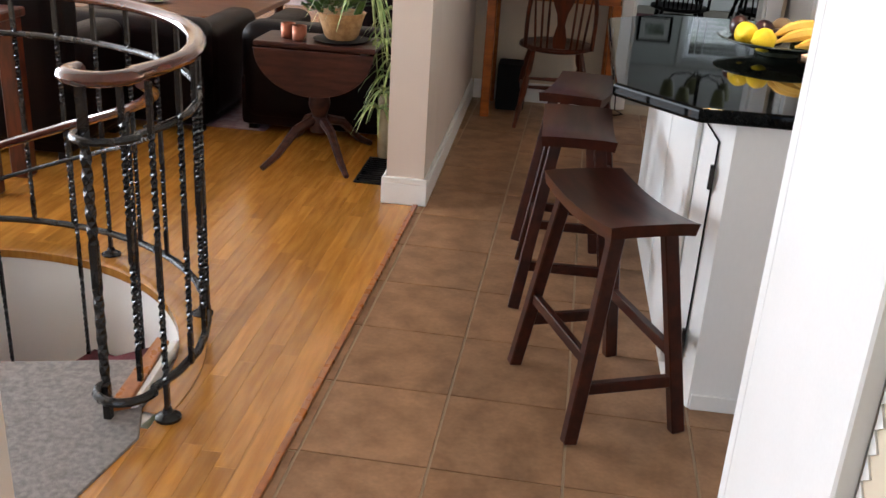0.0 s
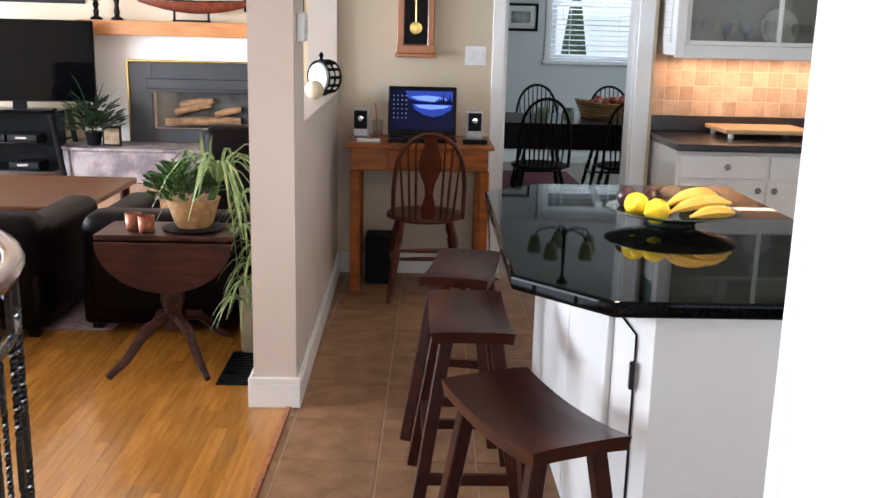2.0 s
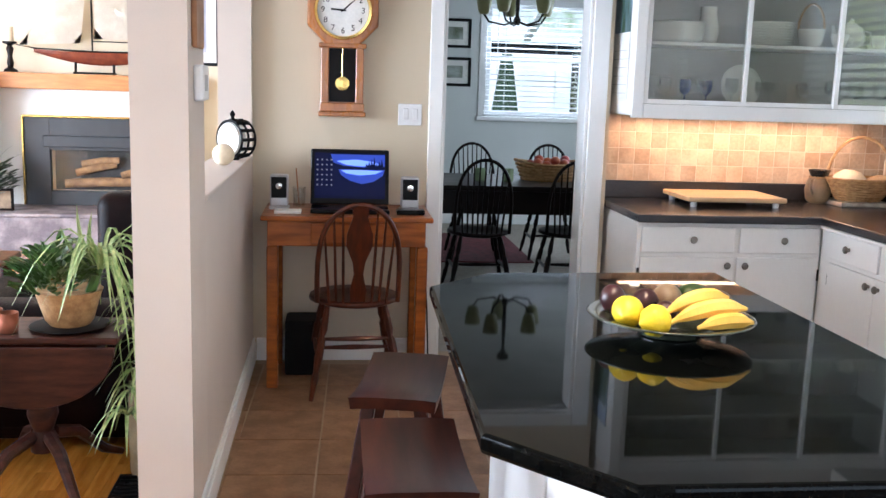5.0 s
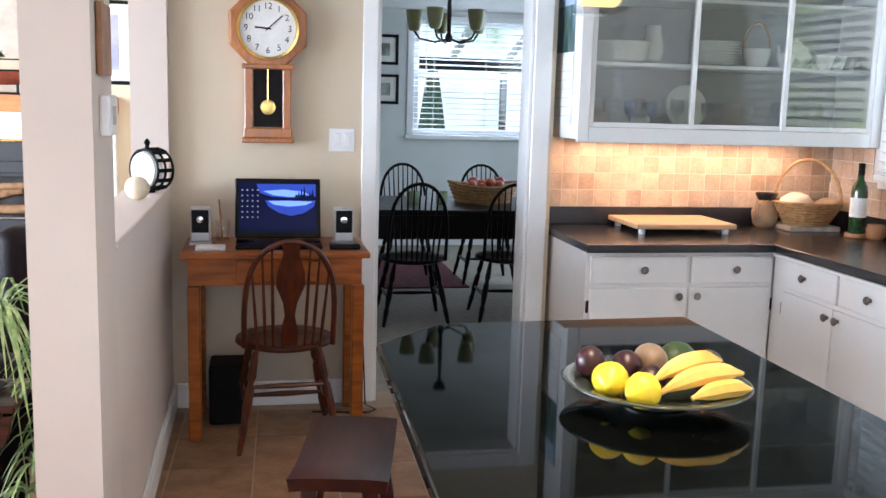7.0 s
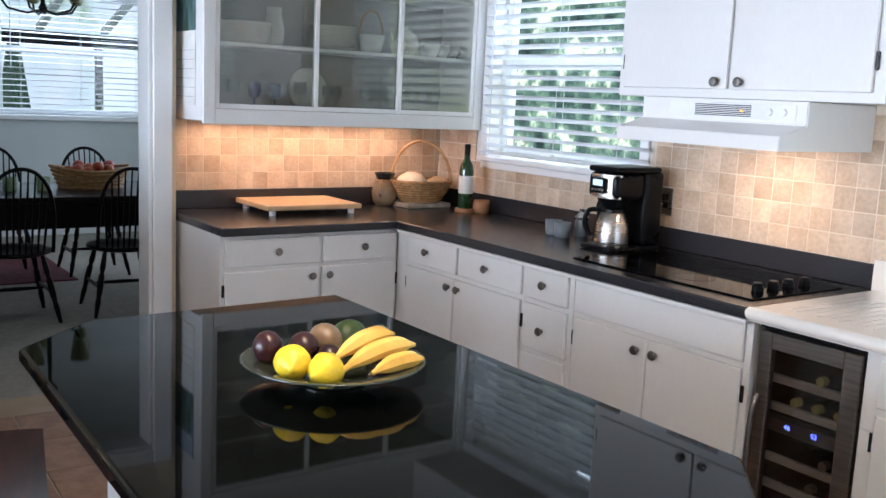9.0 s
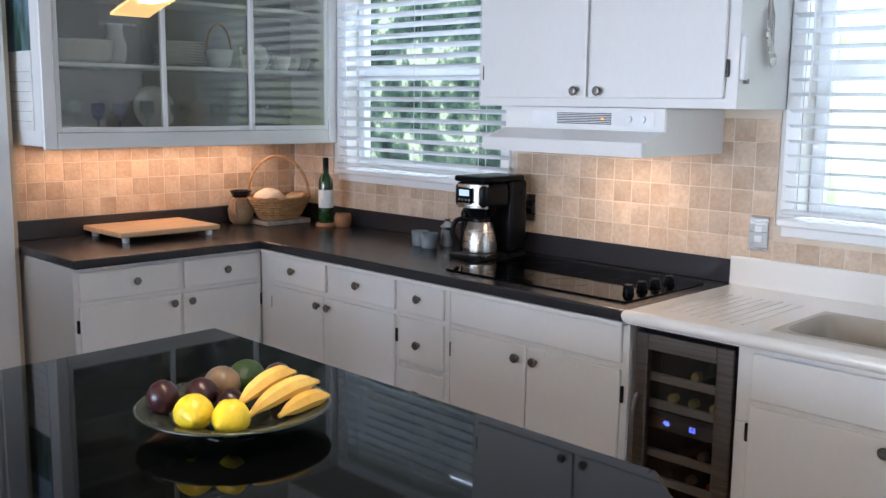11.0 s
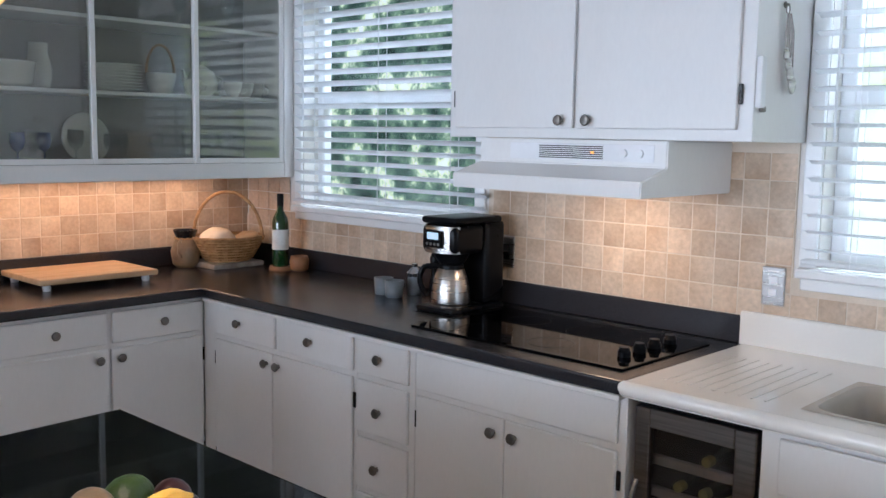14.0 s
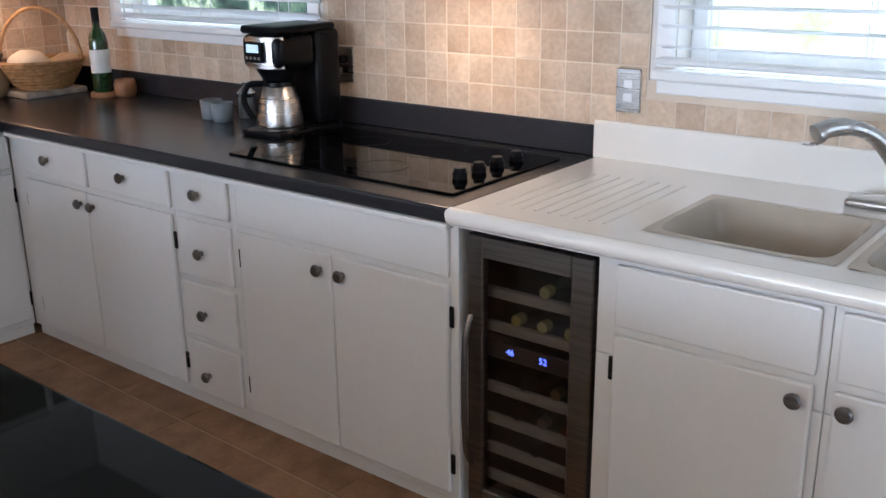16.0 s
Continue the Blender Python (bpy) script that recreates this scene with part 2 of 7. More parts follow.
TRIM = mat("trim_paint_white", (0.84, 0.84, 0.835), (0.80, 0.80, 0.79), 0.35, scale=3, bump=0.04, bscale=120, fine=0.03)
CAB = mat("cabinet_paint_white", (0.80, 0.79, 0.775), (0.765, 0.75, 0.73), 0.34, scale=2.5, stretch=(1, 1, 0.35), bump=0.06, bscale=90, fine=0.03)
# cabinet back toned dark: the dimness behind the glass is in the colour
CABIN = mat("cabinet_inside_shaded", (0.33, 0.315, 0.285), (0.29, 0.275, 0.25), 0.5, bump=0.03)
GROUT = mat("grout", (0.74, 0.64, 0.52), None, 0.9, bscale=300, bump=0.3)
SPLASH = mat("travertine_tile", (0.66, 0.535, 0.405), (0.46, 0.325, 0.215), 0.55, scale=4.5, bump=0.3, bscale=60, vary=0.13, fine=0.26, contrast=(0.33, 0.67))
FTILE = mat("floor_tile", (0.315, 0.180, 0.098), (0.215, 0.120, 0.064), 0.42, spec=0.14, scale=9, bump=0.15, bscale=70, vary=0.07, fine=0.2, contrast=(0.36, 0.64))
FGROUT = mat("floor_grout", (0.40, 0.30, 0.20), None, 0.9, bscale=300, bump=0.3)
OAK = mat("oak_strip", (0.46, 0.205, 0.033), (0.335, 0.136, 0.019), 0.2, scale=7, stretch=(6, 0.6, 1), bump=0.05, bscale=45, vary=0.2, fine=0.14, coat=0.25)
CARPET = mat("carpet_grey", (0.25, 0.22, 0.20), (0.15, 0.13, 0.12), 1.0, scale=60, bump=1.0, bscale=300, fine=0.35, sheen=0.1)
DCARPET = mat("dining_carpet", (0.36, 0.32, 0.27), (0.30, 0.265, 0.225), 1.0, scale=20, bump=1.0, bscale=400, fine=0.2)
GRANITE = mat("black_granite", (0.0012, 0.0013, 0.0012), (0.003, 0.0033, 0.003), 0.03, scale=120, bump=0.0, bscale=500, spec=0.085, fine=0.4)
LAMINATE = mat("dark_laminate", (0.034, 0.033, 0.038), (0.016, 0.016, 0.019), 0.22, scale=260, bump=0.05, bscale=500, fine=0.3, spec=0.5)
ENAMEL = mat("white_enamel", (0.83, 0.80, 0.75), (0.80, 0.77, 0.72), 0.12, scale=3, bump=0.0, fine=0.02, coat=0.4)
# sink enamel again, darkened for the shade down in the basins
BASIN = mat("shaded_basin_enamel", (0.46, 0.405, 0.33), None, 0.25, scale=5, bump=0.0, fine=0.03)
STEELD = mat("dark_brushed_steel", (0.24, 0.22, 0.20), (0.17, 0.155, 0.14), 0.34, 1.0, scale=4, stretch=(1, 1, 30), bump=0.05, bscale=60, fine=0.05)
STEEL = mat("brushed_steel", (0.52, 0.50, 0.47), (0.44, 0.42, 0.40), 0.28, 1.0, scale=4, stretch=(1, 1, 30), bump=0.05, bscale=60, fine=0.05)
CHROME = mat("chrome", (0.75, 0.75, 0.75), None, 0.1, 1.0, bump=0.0, fine=0.02)
BLACK = mat("black_plastic", (0.005, 0.005, 0.006), None, 0.28, spec=0.12, bump=0.05, bscale=200)
MATTBLACK = mat("matt_black", (0.0055, 0.0055, 0.006), None, 0.6, spec=0.12, bump=0.05, bscale=200)
BGLASS = mat("black_glass", (0.002, 0.002, 0.0025), None, 0.04, spec=0.09, bump=0.0, fine=0.1)
IRON = mat("wrought_iron", (0.010, 0.009, 0.009), (0.018, 0.016, 0.015), 0.26, 0.2, scale=30, bump=0.3, bscale=120)
RAILWOOD = mat("mahogany_rail", (0.10, 0.026, 0.016), (0.06, 0.015, 0.010), 0.14, scale=8, stretch=(3, 3, 0.7), bump=0.03, coat=0.5)
STOOLW = mat("stool_walnut", (0.050, 0.0125, 0.007), (0.022, 0.007, 0.005), 0.3, scale=3.5, stretch=(7, 1, 7), bump=0.03, bscale=40, spec=0.22, fine=0.25, coat=0.03)
DESKW = mat("honey_pine", (0.36, 0.103, 0.014), (0.20, 0.052, 0.008), 0.34, scale=7, stretch=(0.7, 4, 4), bump=0.08, bscale=50, spec=0.25, coat=0.1)
CHAIRW = mat("brown_oak_chair", (0.098, 0.020, 0.006), (0.042, 0.010, 0.004), 0.34, scale=9, stretch=(4, 4, 0.8), bump=0.08, spec=0.22, coat=0.06)
CLOCKW = mat("clock_oak", (0.40, 0.145, 0.034), (0.27, 0.09, 0.02), 0.28, scale=10, stretch=(3, 3, 0.8), bump=0.06, coat=0.3)
DARKW = mat("dark_dining_wood", (0.0075, 0.003, 0.0026), (0.004, 0.002, 0.0018), 0.32, scale=8, bump=0.03, spec=0.13)
TABLEW = mat("side_table_walnut", (0.060, 0.019, 0.011), (0.022, 0.007, 0.005), 0.36, scale=8, stretch=(0.8, 4, 4), bump=0.04, spec=0.2)
COFFEEW = mat("coffee_table_oak", (0.135, 0.047, 0.014), (0.080, 0.028, 0.010), 0.3, scale=8, stretch=(0.7, 4, 4), bump=0.06, spec=0.25, coat=0.1)
MANTELW = mat("mantel_oak", (0.55, 0.24, 0.075), (0.42, 0.17, 0.05), 0.4, scale=7, stretch=(0.6, 4, 4), bump=0.1)
LEATHER = mat("brown_leather", (0.0055, 0.0014, 0.0014), (0.0026, 0.0009, 0.0009), 0.42, spec=0.075, scale=5, bump=0.35, bscale=130, fine=0.15)
STONE = mat("hearth_stone", (0.30, 0.25, 0.25), (0.14, 0.11, 0.12), 0.45, scale=6, bump=0.3, bscale=60, fine=0.25, contrast=(0.4, 0.6))
BRASS = mat("brass", (0.72, 0.50, 0.16), None, 0.22, 1.0, bump=0.0)
WICKER = mat("wicker", (0.46, 0.27, 0.115), (0.30, 0.16, 0.06), 0.6, scale=30, bump=0.6, bscale=140, fine=0.25)
LEAF = mat("leaf_green", (0.075, 0.155, 0.034), (0.035, 0.085, 0.018), 0.3, scale=20, bump=0.05)
LEAFV = mat("leaf_variegated", (0.36, 0.42, 0.17), (0.12, 0.21, 0.05), 0.38, scale=60, stretch=(1, 1, 0.2), bump=0.05)
LEAFD = mat("leaf_dark", (0.020, 0.05, 0.015), (0.014, 0.035, 0.012), 0.35, scale=20, bump=0.05)
BANANA = mat("banana_skin", (0.86, 0.58, 0.13), (0.74, 0.43, 0.06), 0.42, scale=9, bump=0.08)
LEMON = mat("lemon_skin", (0.82, 0.62, 0.02), (0.74, 0.52, 0.01), 0.38, scale=10, bump=0.3, bscale=140)
PLUM = mat("plum_skin", (0.020, 0.006, 0.009), (0.042, 0.011, 0.013), 0.28, scale=14, bump=0.05)
LIME = mat("avocado_skin", (0.045, 0.085, 0.015), (0.02, 0.04, 0.01), 0.4, scale=20, bump=0.4, bscale=120)
DISH = mat("dark_glass_dish", (0.028, 0.034, 0.026), (0.05, 0.055, 0.04), 0.07, scale=25, bump=0.05, spec=0.6)
CHINA = mat("white_china", (0.74, 0.72, 0.66), None, 0.15, bump=0.0, fine=0.02, coat=0.3)
CREAM = mat("cream_candle", (0.78, 0.66, 0.48), None, 0.5, bump=0.05)
SAIL = mat("sail_cloth", (0.82, 0.77, 0.68), (0.74, 0.68, 0.58), 0.8, scale=10, bump=0.1)
HULL = mat("hull_red", (0.20, 0.05, 0.025), (0.13, 0.03, 0.02), 0.25, scale=12, coat=0.3, bump=0.03)
COPPER = mat("copper_mug", (0.30, 0.10, 0.055), (0.20, 0.065, 0.035), 0.4, 0.7, scale=12, bump=0.1)
PAPER = mat("paper_white", (0.80, 0.79, 0.76), None, 0.7, bump=0.03)
INK = mat("ink_grey", (0.22, 0.23, 0.24), (0.36, 0.37, 0.37), 0.7, scale=14)
SCENE1 = mat("print_landscape", (0.10, 0.13, 0.07), (0.42, 0.45, 0.44), 0.5, scale=7, bump=0.0)
SCENE2 = mat("print_watercolour", (0.28, 0.31, 0.46), (0.58, 0.58, 0.64), 0.5, scale=4, bump=0.0)
PINE = mat("print_pines", (0.03, 0.07, 0.035), (0.22, 0.32, 0.42), 0.4, scale=7, stretch=(1, 2, 0.6), bump=0.0)
SCREENP = mat("print_sky", (0.30, 0.42, 0.62), (0.55, 0.62, 0.70), 0.4, scale=8, bump=0.0)
FOIL = mat("olive_foil", (0.42, 0.40, 0.16), (0.34, 0.32, 0.12), 0.45, bump=0.02)
BOARD = mat("cutting_board", (0.62, 0.43, 0.25), (0.52, 0.34, 0.18), 0.5, scale=6, stretch=(0.6, 5, 5), bump=0.08)
MARBLE = mat("marble_slab", (0.40, 0.35, 0.29), (0.24, 0.20, 0.165), 0.4, scale=14, bump=0.2)
CLAY = mat("stoneware", (0.30, 0.21, 0.12), (0.16, 0.10, 0.06), 0.35, scale=12, bump=0.1)
CLAYW = mat("pale_wood_pot", (0.36, 0.17, 0.075), (0.26, 0.12, 0.05), 0.5, scale=12, bump=0.1)
RAMEKIN = mat("grey_stoneware", (0.22, 0.25, 0.27), (0.18, 0.20, 0.22), 0.3, scale=8, bump=0.05)
BOTTLE = mat("green_bottle", (0.012, 0.045, 0.010), None, 0.06, bump=0.0, spec=0.7)
BREAD = mat("linen_cloth", (0.76, 0.66, 0.52), (0.68, 0.56, 0.42), 0.9, scale=10, bump=0.4, bscale=60)
APPLE = mat("apple_red", (0.32, 0.025, 0.02), (0.42, 0.10, 0.03), 0.3, scale=8, bump=0.03)
SHADE = mat("olive_glass_shade", (0.30, 0.29, 0.13), (0.22, 0.21, 0.09), 0.3, scale=8, bump=0.03)
BLIND = mat("blind_slat_white", (0.82, 0.83, 0.84), None, 0.4, scale=4, bump=0.02, fine=0.02)
VINYL = mat("window_vinyl", (0.80, 0.81, 0.82), None, 0.3, bump=0.02, fine=0.02)
RUG = mat("patterned_rug", (0.22, 0.11, 0.13), (0.34, 0.27, 0.26), 0.95, scale=18, bump=0.8, bscale=200, fine=0.25)
REDRUG = mat("red_rug", (0.13, 0.02, 0.028), (0.07, 0.015, 0.02), 0.95, scale=18, bump=0.8, bscale=200)
PLASTIC = mat("white_plastic", (0.86, 0.86, 0.87), None, 0.35, bump=0.0, fine=0.02)
SILVER = mat("silver_plastic", (0.50, 0.50, 0.52), None, 0.35, 0.5, bump=0.0, fine=0.03)
FIREBLK = mat("fireplace_enamel", (0.030, 0.034, 0.040), (0.024, 0.027, 0.032), 0.4, scale=5, bump=0.05)
# colour of the orange reflection in the fire glass, built as logs
LOG = mat("orange_log_reflection", (0.42, 0.24, 0.11), (0.22, 0.12, 0.06), 0.9, scale=12, bump=0.8, bscale=40)
TREE = mat("conifer", (0.03, 0.06, 0.03), (0.02, 0.045, 0.02), 0.8, scale=20, bump=0.3)
GLASS = pane_glass("window_glass")
CABGLASS = pane_glass("cabinet_glass", (0.90, 0.91, 0.88), 0.045)
CLEARG = pane_glass("clear_glass", (0.93, 0.95, 0.95), 0.08)
LAMPGLASS = lit_glass("lit_glass_bar", (1.0, 0.66, 0.24), 0.75, 0.4)
BULB = glow("lit_bulb", (1.0, 0.82, 0.52), 30.0)
PUCK = glow("lit_puck", (1.0, 0.74, 0.45), 8.0)
PILOT = glow("orange_pilot", (1.0, 0.35, 0.08), 1.5)
BLUE = glow("blue_digits", (0.12, 0.16, 1.0), 6.0)
LCD = glow("pale_display", (0.62, 0.75, 0.80), 0.6)
SCREEN = glow("laptop_screen_blue", (0.004, 0.006, 0.030), 0.5)
SCREENL = glow("laptop_screen_light", (0.16, 0.25, 0.85), 1.0)
SCREENM = glow("laptop_screen_mid", (0.025, 0.045, 0.26), 0.8)
SCREEND = glow("laptop_screen_dark", (0.004, 0.006, 0.03), 0.3)

# ---- structure ----
XR, YB, YD, CH = 3.56, 6.82, 6.66, 2.70


def wall(name, pieces, material, label):
    bm = B()
    for p in pieces:
        box(bm, *p)
    return solo(name, bm, material, label, "wall", "structure")


def window_wall_x(name, x0, x1, y0, y1, holes, material, label, top=CH):
    """A wall along y with rectangular openings (ya, yb, za, zb)."""
    ps, y = [], y0
    for ya, yb, za, zb in sorted(holes):
        ps += [(x0, x1, y, ya, -0.1, top), (x0, x1, ya, yb, -0.1, za), (x0, x1, ya, yb, zb, top)]
        y = yb
    ps.append((x0, x1, y, y1, -0.1, top))
    return wall(name, ps, material, label)


def window_wall_y(name, y0, y1, x0, x1, holes, material, label, top=CH):
    ps, x = [], x0
    for xa, xb, za, zb in sorted(holes):
        ps += [(x, xa, y0, y1, -0.1, top), (xa, xb, y0, y1, -0.1, za), (xa, xb, y0, y1, zb, top)]
        x = xb
    ps.append((x, x1, y0, y1, -0.1, top))
    return wall(name, ps, material, label)


wall_right = window_wall_x("wall_right", XR, XR + 0.16, -0.1, YB, [(5.14, 6.32, 1.24, 2.30), (2.56, 3.66, 1.20, 2.30)], WALLK, "off-white painted kitchen wall with two windows")
wall_kitchen = wall("wall_kitchen", [(1.84, XR + 0.16, YB, YB + 0.16, -0.1, CH)], WALLK, "off-white painted wall behind the kitchen counter")
wall_desk = window_wall_y("wall_desk", YD, YD + 0.16, -0.08, 1.84, [(0.92, 1.72, -0.1, 2.13)], WALL, "cream painted wall with a doorway to the dining room")
for nm, pc in (("wall_half_post", (-0.25, -0.08, 4.46, 4.80, 0, CH)), ("wall_half_low", (-0.25, -0.08, 4.80, 6.60, 0, 1.10)), ("wall_half_end", (-0.25, -0.08, 6.60, 6.82, 0, CH)), ("wall_half_head", (-0.25, -0.08, 4.80, 6.60, 2.35, CH))):
    wall(nm, [pc], POSTP, "cream dividing wall round an open pass-through")
wall("wall_living_side", [(-0.25, -0.08, 6.82, 10.80, -0.1, CH)], WALL, "cream painted living room side wall")
wall("wall_fireplace", [(-6.4, -0.25, 10.64, 10.80, -0.1, CH)], mat("wall_paint_warm", (0.78, 0.67, 0.50), (0.74, 0.63, 0.46), 0.6, scale=1.5, bump=0.08, bscale=220, fine=0.03), "warm cream wall behind the fireplace")
window_wall_x("wall_living_left", -6.4, -6.24, 1.0, 10.64, [(2.0, 8.4, 0.25, 2.45)], WALL, "cream living room wall with a wide window opening")
wall("wall_stair_back", [(-6.24, -2.5, 1.0, 1.16, -2.9, CH)], WALL, "cream wall closing the stair hall")
# unseen entry wall, opened only for the fill lamp
window_wall_y("wall_entry", -2.2, -2.04, -2.5, 1.2, [(-1.9, 0.7, 0.4, 2.4)], WALL, "cream entry wall with an opening added for fill light")
wall("wall_entry_left", [(-2.66, -2.5, -2.2, 1.16, -0.1, CH)], WALL, "cream entry side wall")
wall("wall_hall_right", [(0.86, 1.2, -2.04, 1.93, 0, CH)], WALL, "cream hall wall beside the kitchen opening")
# near wall is out of view; its opening is made up for the fill
window_wall_y("wall_kitchen_near", -0.2, -0.04, 1.2, XR + 0.16, [(1.7, 3.4, 0.05, 2.2)], WALLK, "off-white kitchen wall with an unseen opening added for fill light")
wall("wall_hall_left", [(-0.22, -0.03, -2.04, 1.12, 0, CH)], POSTP, "cream hall wall end by the stairs")
wall("wall_dining_left", [(0.0, 0.16, 6.82, 12.2, -0.1, 2.5)], WALLD, "pale grey dining room side wall")
# unseen opening added in this wall to let the dining fill in
window_wall_x("wall_dining_right", 3.72, 3.88, 6.98, 12.2, [(8.4, 10.8, 0.9, 2.3)], WALLD, "pale grey dining room side wall", 2.5)
window_wall_y("wall_dining_far", 12.0, 12.16, 0.16, 3.72, [(1.98, 3.5, 1.20, 2.42)], WALLD, "pale grey dining room wall with a window", top=2.5)

solo("ceiling", bx(-6.4, XR + 0.16, -2.2, 10.8, CH, CH + 0.1), CEIL, "white painted ceiling", "ceiling", "structure")
solo("ceiling_dining", bx(0.0, 3.88, 6.985, 12.2, 2.5, 2.6), CEIL, "white painted dining room ceiling", "ceiling", "structure")
bm = B()
box(bm, 1.88, XR, 6.42, YB, 2.39, CH - 0.002)
box(bm, 3.20, XR, 2.0, 6.418, 2.39, CH - 0.002)
solo("soffit", bm, WALLK, "off-white boxed soffit above the upper cabinets", "soffit", "structure")


# baseboards and casings
def baseboard(x0, x1, y0, y1):
    bm = B()
    box(bm, x0, x1, y0, y1, 0.0, 0.10, 0.003)
    if x1 - x0 < y1 - y0:
        box(bm, x0, x0 + (x1 - x0) * 0.6, y0, y1, 0.10, 0.125, 0.004)
    else:
        box(bm, x0, x1, y0, y1, 0.10, 0.125, 0.003)
    solo("baseboard", bm, TRIM, "white painted moulded baseboard", "baseboard", "structure")


baseboard(-0.08, -0.062, 4.44, YD)
baseboard(-0.27, -0.062, 4.438, 4.46)
baseboard(-0.27, -0.25, 4.46, 10.6)
baseboard(-0.06, 0.84, YD - 0.018, YD)
baseboard(0.16, 3.72, 11.98, 12.0)
baseboard(-6.2, -2.95, 10.62, 10.64)
bm = B()
box(bm, -0.262, -0.072, 4.80, 6.60, 1.10, 1.122, 0.004)
solo("trim_ledge", bm, POSTP, "painted pass-through ledge", "ledge", "structure")


def casing(name, x0, x1, y0, y1, top):
    t = thing(name, ((x0 + x1) / 2, y0, 0), "white painted doorway casing without a door", "door frame", kind="structure")
    w = 0.075
    part("jamb", bx(x0 - w, x0, y0 - 0.02, y0, 0, top + w, 0.004), TRIM, t)
    part("jamb", bx(x1, x1 + w + 0.02, y0 - 0.02, y0, 0, top + w, 0.004), TRIM, t)
    part("head", bx(x0 + 0.0, x1, y0 - 0.02, y0, top, top + w, 0.004), TRIM, t)
    part("lining", bx(x0, x0 + 0.018, y0, y1, 0, top - 0.018, 0.002), TRIM, t)
    part("lining", bx(x1 - 0.018, x1, y0, y1, 0, top - 0.018, 0.002), TRIM, t)
    part("lining", bx(x0, x1, y0, y1, top - 0.018, top, 0.002), TRIM, t)


casing("door_1", 0.92, 1.72, YD, YD + 0.16, 2.13)
# tall white casing at the kitchen opening, with the stencilled border behind it
JY = 1.45
hc = thing("door_2", (0.84, 1.7, 0), "wide white gloss casing at the kitchen opening", "door frame", kind="structure")
part("jamb", bx(0.83, 1.22, 1.932, 1.98, 0, CH - 0.002, 0.004), TRIM, hc)
part("jamb", bx(0.83, 0.86, JY, 1.932, 0, CH - 0.002, 0.004), TRIM, hc)
for i in range(30):
    bm = B()
    z = 0.15 + i * 0.036
    vs = [bm.verts.new(p) for p in ((0.857, JY - 0.004, z), (0.857, JY - 0.028, z + 0.018), (0.857, JY - 0.004, z + 0.036), (0.86, JY - 0.004, z), (0.86, JY - 0.028, z + 0.018), (0.86, JY - 0.004, z + 0.036))]
    for f in ((0, 1, 2), (5, 4, 3), (0, 3, 4, 1), (1, 4, 5, 2), (2, 5, 3, 0)):
        bm.faces.new([vs[k] for k in f])
    part("border_triangle", bm, PAPER, hc)


# ---- windows and blinds ----
def window_x(name, ya, yb, za, zb, label):
    w = thing(name, (XR, (ya + yb) / 2, za), label, "window", kind="structure")
    xm = XR + 0.09
    for a, b, c, d in ((ya, yb, za, za + 0.05), (ya, yb, zb - 0.05, zb), (ya, ya + 0.05, za + 0.05, zb - 0.05), (yb - 0.05, yb, za + 0.05, zb - 0.05)):
        part("window_frame", bx(xm, xm + 0.05, a, b, c, d, 0.004), VINYL, w)
    zm = (za + zb) / 2
    part("meeting_rail", bx(xm - 0.01, xm + 0.05, ya + 0.05, yb - 0.05, zm - 0.03, zm + 0.03, 0.004), VINYL, w)
    for c, d in ((za + 0.05, zm - 0.03), (zm + 0.03, zb - 0.05)):
        p = part("pane", bx(xm + 0.02, xm + 0.026, ya + 0.05, yb - 0.05, c, d), GLASS, w)
        p.visible_shadow = False
    part("window_sill", bx(XR - 0.045, XR - 0.002, ya - 0.07, yb + 0.06, za - 0.035, za - 0.004, 0.006), TRIM, w)
    part("apron", bx(XR - 0.02, XR - 0.002, ya - 0.05, yb + 0.05, za - 0.075, za - 0.037, 0.004), TRIM, w)
    for a, b in ((ya - 0.06, ya - 0.002), (yb + 0.002, yb + 0.06)):
        part("casing", bx(XR - 0.016, XR - 0.002, a, b, za, zb, 0.004), TRIM, w)
    part("casing", bx(XR - 0.016, XR - 0.002, ya - 0.06, yb + 0.06, zb + 0.002, zb + 0.06, 0.004), TRIM, w)


def slat_mesh(name, length):
    bm = B()
    n = 4
    rows = []
    for s in (0, 1):
        for e in (-1, 1):
            rows.append([bm.verts.new((-0.024 + 0.048 * i / n, e * length / 2, 0.004 * (1 - (2 * i / n - 1) ** 2) + 0.0022 * s)) for i in range(n + 1)])
    a, b, c, d = rows
    for i in range(n):
        bm.faces.new((a[i], b[i], b[i + 1], a[i + 1]))
        bm.faces.new((c[i + 1], d[i + 1], d[i], c[i]))
    bm.faces.new(a + c[::-1])
    bm.faces.new(d + b[::-1])
    bm.faces.new((a[0], c[0], d[0], b[0]))
    bm.faces.new((a[n], b[n], d[n], c[n]))
    bmesh.ops.recalc_face_normals(bm, faces=bm.faces[:])
    me = bpy.data.meshes.new(name)
    bm.to_mesh(me)
    bm.free()
    me.materials.append(BLIND)
    return me


